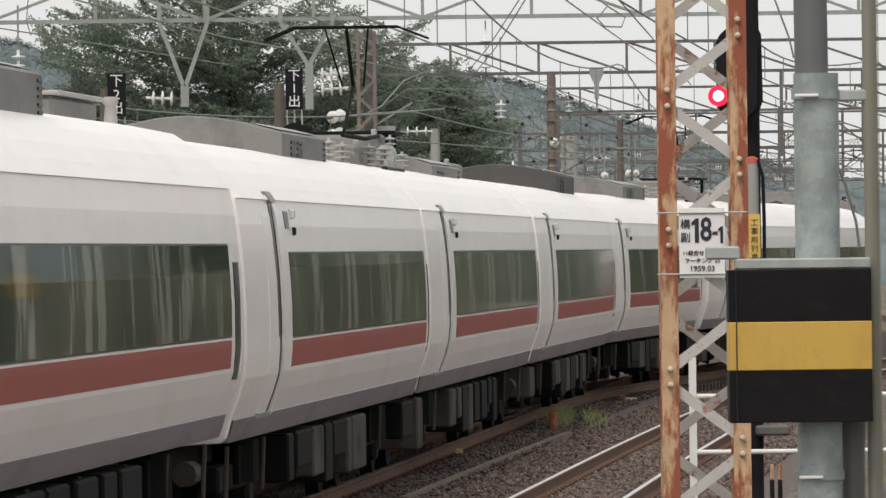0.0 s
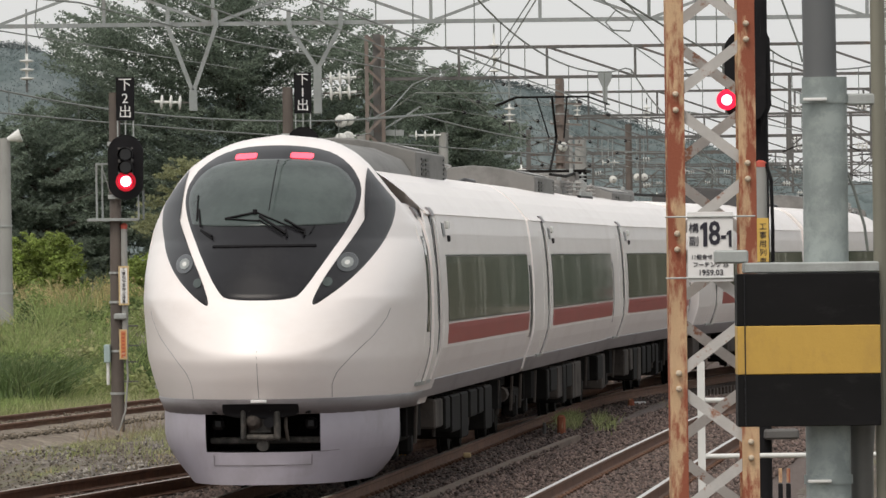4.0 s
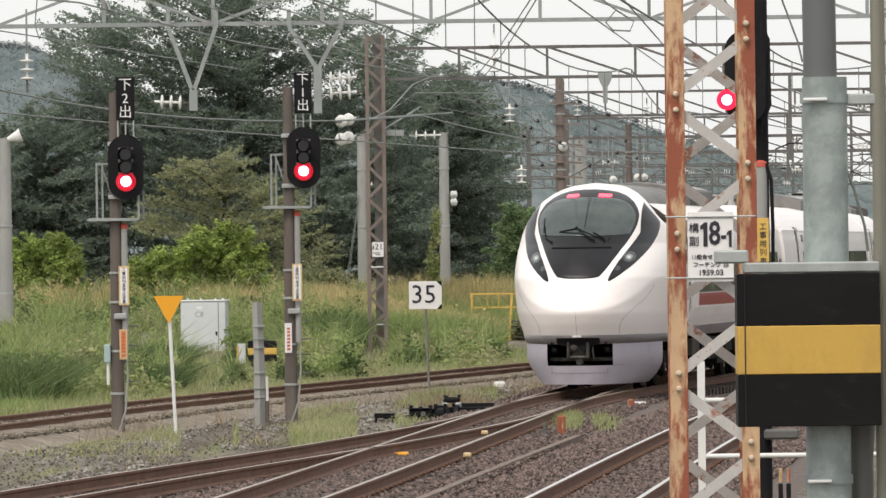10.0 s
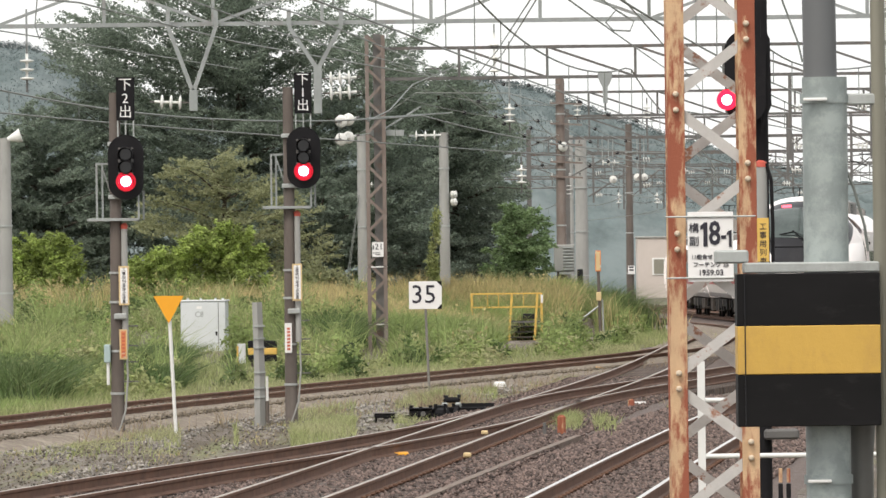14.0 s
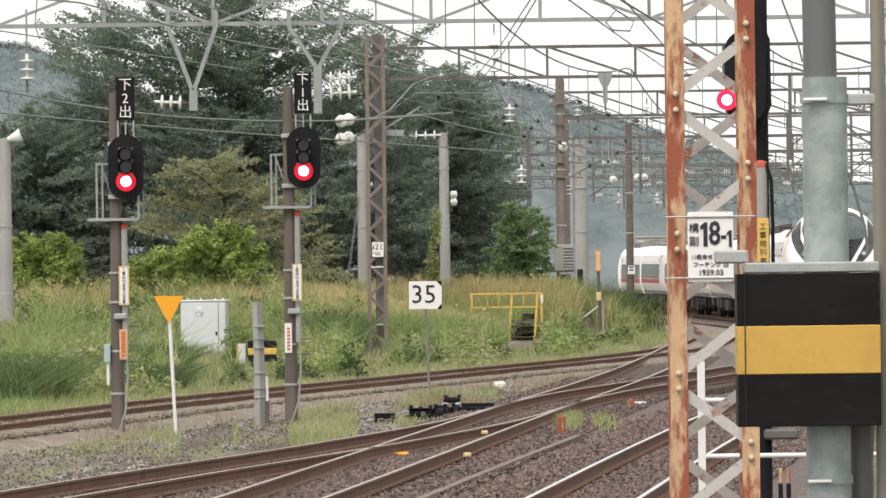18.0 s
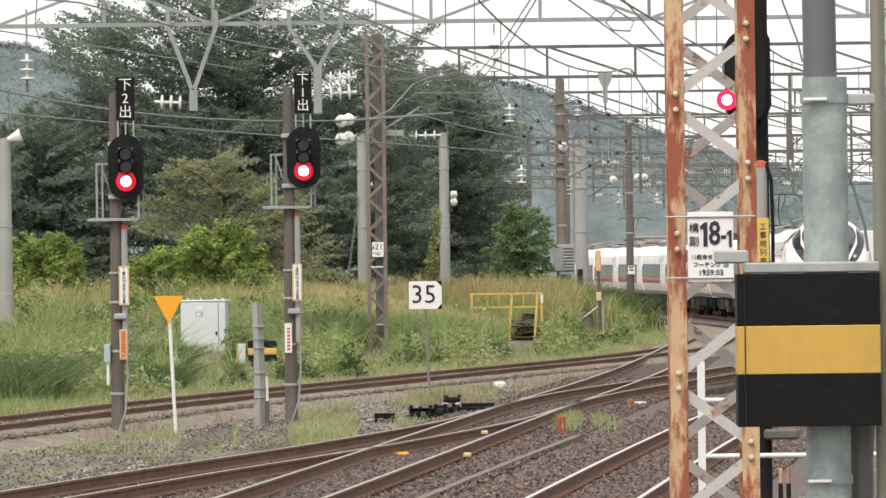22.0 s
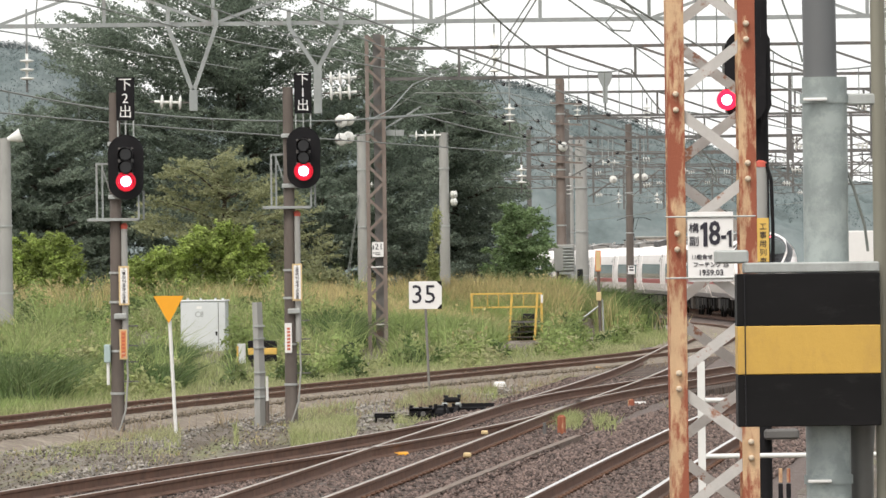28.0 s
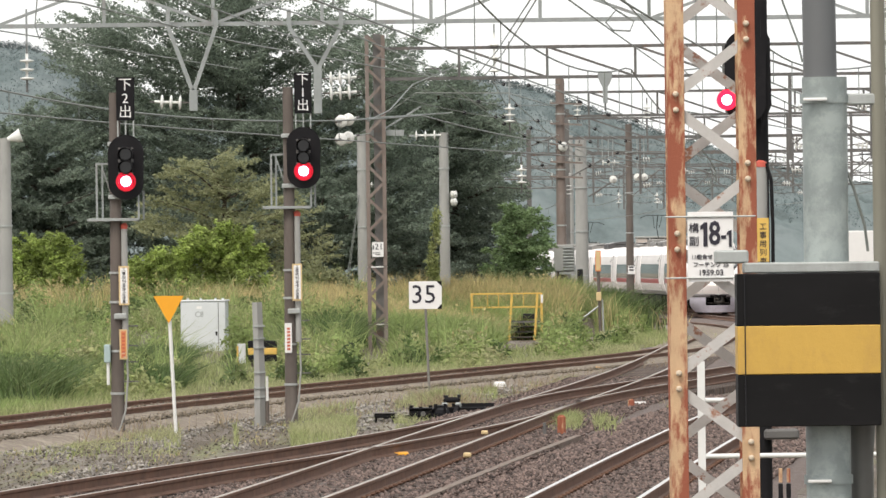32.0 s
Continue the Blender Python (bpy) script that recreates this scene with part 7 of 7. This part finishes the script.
blades("high_grass", rng, 4000, patch(0.254, 236, 2.0, 8), 0.5, 1.1, 0.026, STRAW, "high yellowing grass before the trees", 0.7)


blades("high_grass", rng, 9000, patch(2.8, 251.5, 2.8, 3), 0.6, 1.15, 0.028, GRASS, "high yellowing grass before the trees", 0.7)
blades("high_grass", rng, 9000, patch(1.6, 250.5, 3.2, 3), 0.7, 1.4, 0.028, STRAW, "high yellowing grass before the trees", 0.7)


def beside(line, y0, y1, near, far):
    """Roots along one side of a track, from near to far off its middle."""
    def f(rng, n):
        y = rng.uniform(y0, y1, n)
        x = line(y) - near - (far - near) * rng.uniform(0, 1, n) ** 1.4
        k = np.array([noise.noise((float(a) * 0.8, float(b) * 0.10, 12)) for a, b in zip(x, y)]) > -0.25
        return x[k], y[k]
    return f


blades("verge_grass", rng, 16000, beside(line_side, 128, 225, 1.7, 3.6), 0.10, 0.36, 0.016, PALEG, "pale soft grass along the side track", 1.0)
blades("verge_grass", rng, 12000, beside(line_side, 128, 225, 1.6, 3.2), 0.08, 0.30, 0.016, GRASSB, "bright soft grass along the side track", 0.9)


def seed_heads(name, rng, n, y0, y1, h0, h1, label):
    """Feathery seed heads above the grass."""
    x, y = field(y0, y1, -16, 4.5, 0.05)(rng, n)
    z = np.array([bank(float(p), float(q)) for p, q in zip(x, y)]) - 0.3 + rng.uniform(h0, h1, len(x))
    ob = foliage(name, leaf_cloud(rng, np.stack([x, y, z], 1), 7, (0.05, 0.05, 0.10), 0.05, 1.6), STRAW, None)
    return tagged(ob, label, "grass", kind="stuff")


seed_heads("seed_heads", rng, 1500, 226, 258, 0.6, 1.05, "feathery straw-coloured seed heads in the field")
seed_heads("seed_heads", rng, 260, 170, 220, 0.45, 0.8, "feathery straw-coloured seed heads in the field")
for cx, cy, rx, ry, n, h in ((-2.722, 112.0, 1.1, 6, 4500, 0.24), (-1.515, 122, 1.0, 6, 3000, 0.2), (2.014, 117, 0.45, 4, 6500, 0.34), (-2.323, 138, 1.2, 8, 1800, 0.2),
                             (2.609, 165, 1.6, 10, 2500, 0.2), (6.165, 240, 1.6, 22, 7000, 0.4), (-4.226, 122, 1.0, 5, 500, 0.2), (1.256, 150, 1.0, 6, 2000, 0.2),
                             (-5.506, 108, 1.6, 6, 300, 0.14), (-0.073, 140, 0.35, 3, 700, 0.4), (-3.232, 120, 0.8, 5, 1500, 0.2)):
    blades("weed_patch", rng, n, patch(cx, cy, rx, ry), 0.06, h, 0.014, GRASSB, "patch of bright green weeds between the tracks", 0.7)
def scatter(x0, x1, y0, y1):
    def f(rng, n):
        y = rng.uniform(y0, y1, n * 5)
        x = rng.uniform(x0, x1, n * 5)
        k = np.array([noise.noise((float(a) * 0.9, float(b) * 0.35, 4)) for a, b in zip(x, y)]) > 0.18
        return x[k], y[k]
    return f


def track_bed(rng, n):
    """Roots over the side track's bed, in drifts."""
    y = rng.uniform(112, 200, n)
    x = line_side(y) + rng.uniform(-0.4, 2.4, n)
    k = np.array([noise.noise((float(a) * 0.7, float(b) * 0.25, 17)) for a, b in zip(x, y)]) > -0.1
    return x[k], y[k]


blades("sparse_weeds", rng, 420, scatter(-8.5, -1.0, 92, 140), 0.04, 0.14, 0.014, GRASSB, "sparse weeds on the gravelly ground", 0.8)
for cx, cy, rx, ry, n, h in ((-2.685, 114.0, 1.3, 5, 5000, 0.22), (-3.934, 116, 0.9, 4, 2200, 0.18), (-1.355, 124, 0.8, 4, 2200, 0.2), (-1.974, 117, 0.6, 3, 2000, 0.24), (-0.488, 140, 0.3, 2.5, 500, 0.35), (-5.2, 112, 0.9, 3, 2200, 0.10), (-6.4, 106, 1.0, 3, 1800, 0.08), (-3.4, 107, 0.9, 2.5, 2000, 0.09), (-4.5, 118, 0.7, 3, 1500, 0.12), (0.9, 150, 0.9, 5, 1500, 0.14), (2.3, 160, 0.8, 6, 1400, 0.14), (-2.4, 132, 0.8, 5, 3000, 0.14), (-1.5, 138, 0.9, 5, 2600, 0.12), (-0.6, 146, 0.9, 5, 2000, 0.12)):
    blades("pale_grass", rng, n, patch(cx, cy, rx, ry), 0.05, h, 0.009, PALEG, "fluffy pale grass on the trodden ground", 1.2)
blades("dry_weeds", rng, 1500, scatter(-9.5, -1.0, 90, 140), 0.03, 0.12, 0.012, STRAW, "low dry weeds on the brown ground", 1.2)
blades("dry_weeds", rng, 2600, scatter(-3.2, 4.0, 127, 176), 0.08, 0.24, 0.012, DEADW, "low dry weeds between the tracks", 1.3)
blades("dry_weeds", rng, 520, patch(0.05, 129.5, 0.45, 1.2), 0.15, 0.58, 0.009, DEADW, "brittle dead weed behind the point machine", 1.6)
blades("dry_weeds", rng, 5200, track_bed, 0.14, 0.36, 0.010, DEADW, "thin dry weeds growing in the side track", 1.2)
blades("sparse_weeds", rng, 900, scatter(-3.0, 4.0, 128, 175), 0.05, 0.2, 0.014, GRASSB, "sparse weeds between the tracks", 0.8)
for cx, cy, rx, ry, n, h in ((5.813, 262, 1.1, 3, 4000, 1.5), (4.066, 256, 1.5, 4, 5000, 1.2), (3.068, 238, 0.9, 5, 3000, 0.9), (-0.878, 212, 0.7, 5, 3500, 1.15), (0.221, 212, 0.9, 5, 4500, 1.15),
                             (1.491, 214, 0.8, 5, 3500, 1.0), (-2.823, 205, 0.9, 6, 4500, 1.1), (-3.571, 200, 0.7, 5, 2500, 0.8), (-6.488, 168, 0.8, 4, 4500, 0.95), (-5.886, 176, 0.6, 4, 3500, 0.9), (-8.408, 150, 0.9, 6, 5000, 1.0),
                             (-7.6, 138, 0.5, 3, 4500, 0.95), (-5.55, 150, 0.35, 2.5, 2600, 0.75), (-4.2, 165, 0.35, 2.5, 1800, 0.65), (-4.927, 172, 0.5, 3, 1500, 0.55), (-9.513, 190, 0.9, 6, 2500, 0.7), (-1.398, 196, 0.5, 3, 1500, 0.7)):
    if -2 < cx < 5:
        blades("grass_clump", rng, n, patch(cx, cy, rx, ry), 0.3, h, 0.03, GRASS, "tall clump of arching green grass", 1.3)
    else:
        blades("reed_clump", rng, n, patch(cx, cy, rx, ry), 0.35, h, 0.034, REED, "tall clump of arching dark green reeds", 1.6)


def weeds(name, rng, n, y0, y1, material, label, low, high):
    """Mounds of leafy weeds over the field."""
    x, y = field(y0, y1, -16, 2.4, 0.25)(rng, n)
    r = rng.uniform(0.25, 0.6, len(x))
    h = rng.uniform(low, high, len(x))
    c = []
    for a, b, q, k in zip(x, y, r, h):
        m = int(18 + 55 * q)
        th, rr = rng.uniform(0, 6.283, m), q * np.sqrt(rng.uniform(0, 1, m))
        c.append(np.stack([a + rr * np.cos(th), b + rr * np.sin(th), -0.3 + bank(a, b) + k * (1 - 0.75 * (rr / q) ** 2) * rng.uniform(0.35, 1.0, m)], 1))
    ob = foliage(name, leaf_cloud(rng, np.concatenate(c), 7, (0.07, 0.07, 0.06), 0.065, 0.7), material, None)
    return tagged(ob, label, "weeds", kind="stuff")


weeds("field_weeds", rng, 420, 150, 252, GRASS, "mounds of soft green weeds in the field", 0.4, 1.15)
weeds("field_weeds", rng, 200, 140, 225, GRASSB, "mounds of bright green weeds in the field", 0.3, 0.8)
weeds("dark_weeds", rng, 150, 145, 240, REED, "mounds of dark green weeds in the field", 0.35, 0.95)
weeds("pale_weeds", rng, 130, 150, 250, PALEG, "mounds of pale flowering weeds in the field", 0.4, 1.0)

# ---- loose ballast stones ----
def stones(name, rng, n, area, size, material, label):
    x, y = area(rng, n)
    n = len(x)
    octa = np.array([(1, 0, 0), (0, 1, 0), (-1, 0, 0), (0, -1, 0), (0, 0, 0.8), (0.2, 0.1, -0.6)])
    s = (size * rng.uniform(0.6, 1.5, n))[:, None, None]
    a = rng.uniform(0, 2 * math.pi, n)
    v = octa[None] * rng.uniform(0.6, 1.25, (n, 6, 1)) * s
    c, d = np.cos(a)[:, None], np.sin(a)[:, None]
    v = np.stack([v[..., 0] * c - v[..., 1] * d, v[..., 0] * d + v[..., 1] * c, v[..., 2]], -1)
    z = STONE_Z + rng.uniform(-0.01, 0.02, n)
    v += np.stack([x, y, z], 1)[:, None]
    tri = np.array([(0, 1, 4), (1, 2, 4), (2, 3, 4), (3, 0, 4), (1, 0, 5), (2, 1, 5), (3, 2, 5), (0, 3, 5)])
    me = bpy.data.meshes.new(name)
    me.vertices.add(n * 6)
    me.vertices.foreach_set("co", v.astype(np.float32).ravel())
    f = (np.arange(n)[:, None, None] * 6 + tri).astype(np.int32)
    me.loops.add(n * 24)
    me.loops.foreach_set("vertex_index", f.ravel())
    me.polygons.add(n * 8)
    me.polygons.foreach_set("loop_start", np.arange(0, n * 24, 3, dtype=np.int32))
    me.materials.append(material)
    me.update(calc_edges=True)
    return tagged(new(name, me), label, "gravel", kind="stuff")


STONE_Z = -0.17


def along(line, y0, y1, half, off=0.0):
    def f(rng, n):
        y = y0 * (y1 / y0) ** rng.uniform(0, 1, n)
        u = rng.uniform(-half, half, n)
        u = u[(np.abs(np.abs(u + off) - 0.566) > 0.06)]
        return line(y[:len(u)]) + u + off, y[:len(u)]
    return f


stones("ballast_stones", rng, 42000, along(line_right, 73, 150, 1.5), 0.026, STONE, "loose brown ballast stones")
stones("ballast_stones", rng, 30000, along(line_straight, 73, 160, 1.5), 0.026, STONE, "loose brown ballast stones")
stones("ballast_stones", rng, 14000, along(line_curve, 73, 112, 1.5), 0.026, STONE, "loose brown ballast stones")
STONE_Z = -0.22
stones("ballast_stones", rng, 9000, along(line_right, 73, 140, 0.35, -1.7), 0.034, STONE, "loose brown ballast stones")
STONE_Z = -0.095
stones("ballast_stones", rng, 4500, along(line_side, 106, 175, 0.5), 0.024, GSTONE, "loose grey ballast stones")
STONE_Z = -0.135
stones("ballast_stones", rng, 5000, along(line_side, 106, 175, 0.30, 1.12), 0.026, GSTONE, "loose grey ballast stones")
STONE_Z = -0.27
def drift(x0, x1, y0, y1, seed):
    """Roots in uneven drifts, long in depth."""
    def f(rng, n):
        x, y = rng.uniform(x0, x1, n * 3), rng.uniform(y0, y1, n * 3)
        k = np.array([noise.noise((float(a) * 1.1, float(b) * 0.09, seed)) for a, b in zip(x, y)]) > 0.12
        return x[k], y[k]
    return f


stones("pale_stones", rng, 3000, drift(-8.5, -0.6, 92, 140, 3), 0.028, PSTONE, "loose pale grey stones on the trodden ground")
stones("pale_stones", rng, 900, drift(-3.6, -1.0, 118, 148, 9), 0.030, PSTONE, "loose pale grey stones round the signal post")
stones("pale_stones", rng, 1600, drift(-2.0, 3.2, 126, 170, 6), 0.036, PSTONE, "loose pale grey stones between the tracks")
stones("gravel_stones", rng, 6000, along(line_curve, 76, 150, 2.8, -3.0), 0.019, GSTONE, "loose grey gravel on the ground")


# ---- what moves: the train draws away along its line ----
LEAD_T = [0, 1, 2, 4, 6, 8, 10, 11, 12, 13, 14, 17, 20, 22, 25, 28, 30, 32]
LEAD_S = [0.75, 0.37, 0, -0.1, -0.2, -0.35, -1.3, -1.7, -1.8, -1.7, -1.4, -0.6, 0.4, 1.35, 3.0, 5.1, 6.8, 8.6]


def motions():
    ys = np.arange(25.0, 620.0, 0.5)
    xs = train_line(ys)
    arc = np.concatenate([[0], np.cumsum(np.hypot(np.diff(xs), np.diff(ys)))])
    start = float(np.interp(38.9, ys, arc))

    def at(s):
        y = float(np.interp(s, arc, ys))
        return Vector((float(train_line(y)), y, float(fall(y))))
    for i, car in enumerate(train):
        rows = []
        for k in range(65):
            t = k * 0.5
            mid = start + 9.78 * t + float(np.interp(t, LEAD_T, LEAD_S)) + 10.6 + 20.72 * i + (0.6 if i == 9 else 0)
            a, b = at(mid - 6.9), at(mid + 6.9)
            if i == 9:
                a, b = b, a
            d = b - a
            m = (a + b) / 2
            rows.append((t, pose(m.x, m.y, m.z, 0, 0, math.degrees(math.atan2(d.y, d.x)))))
        walk(car, rows)


motions()
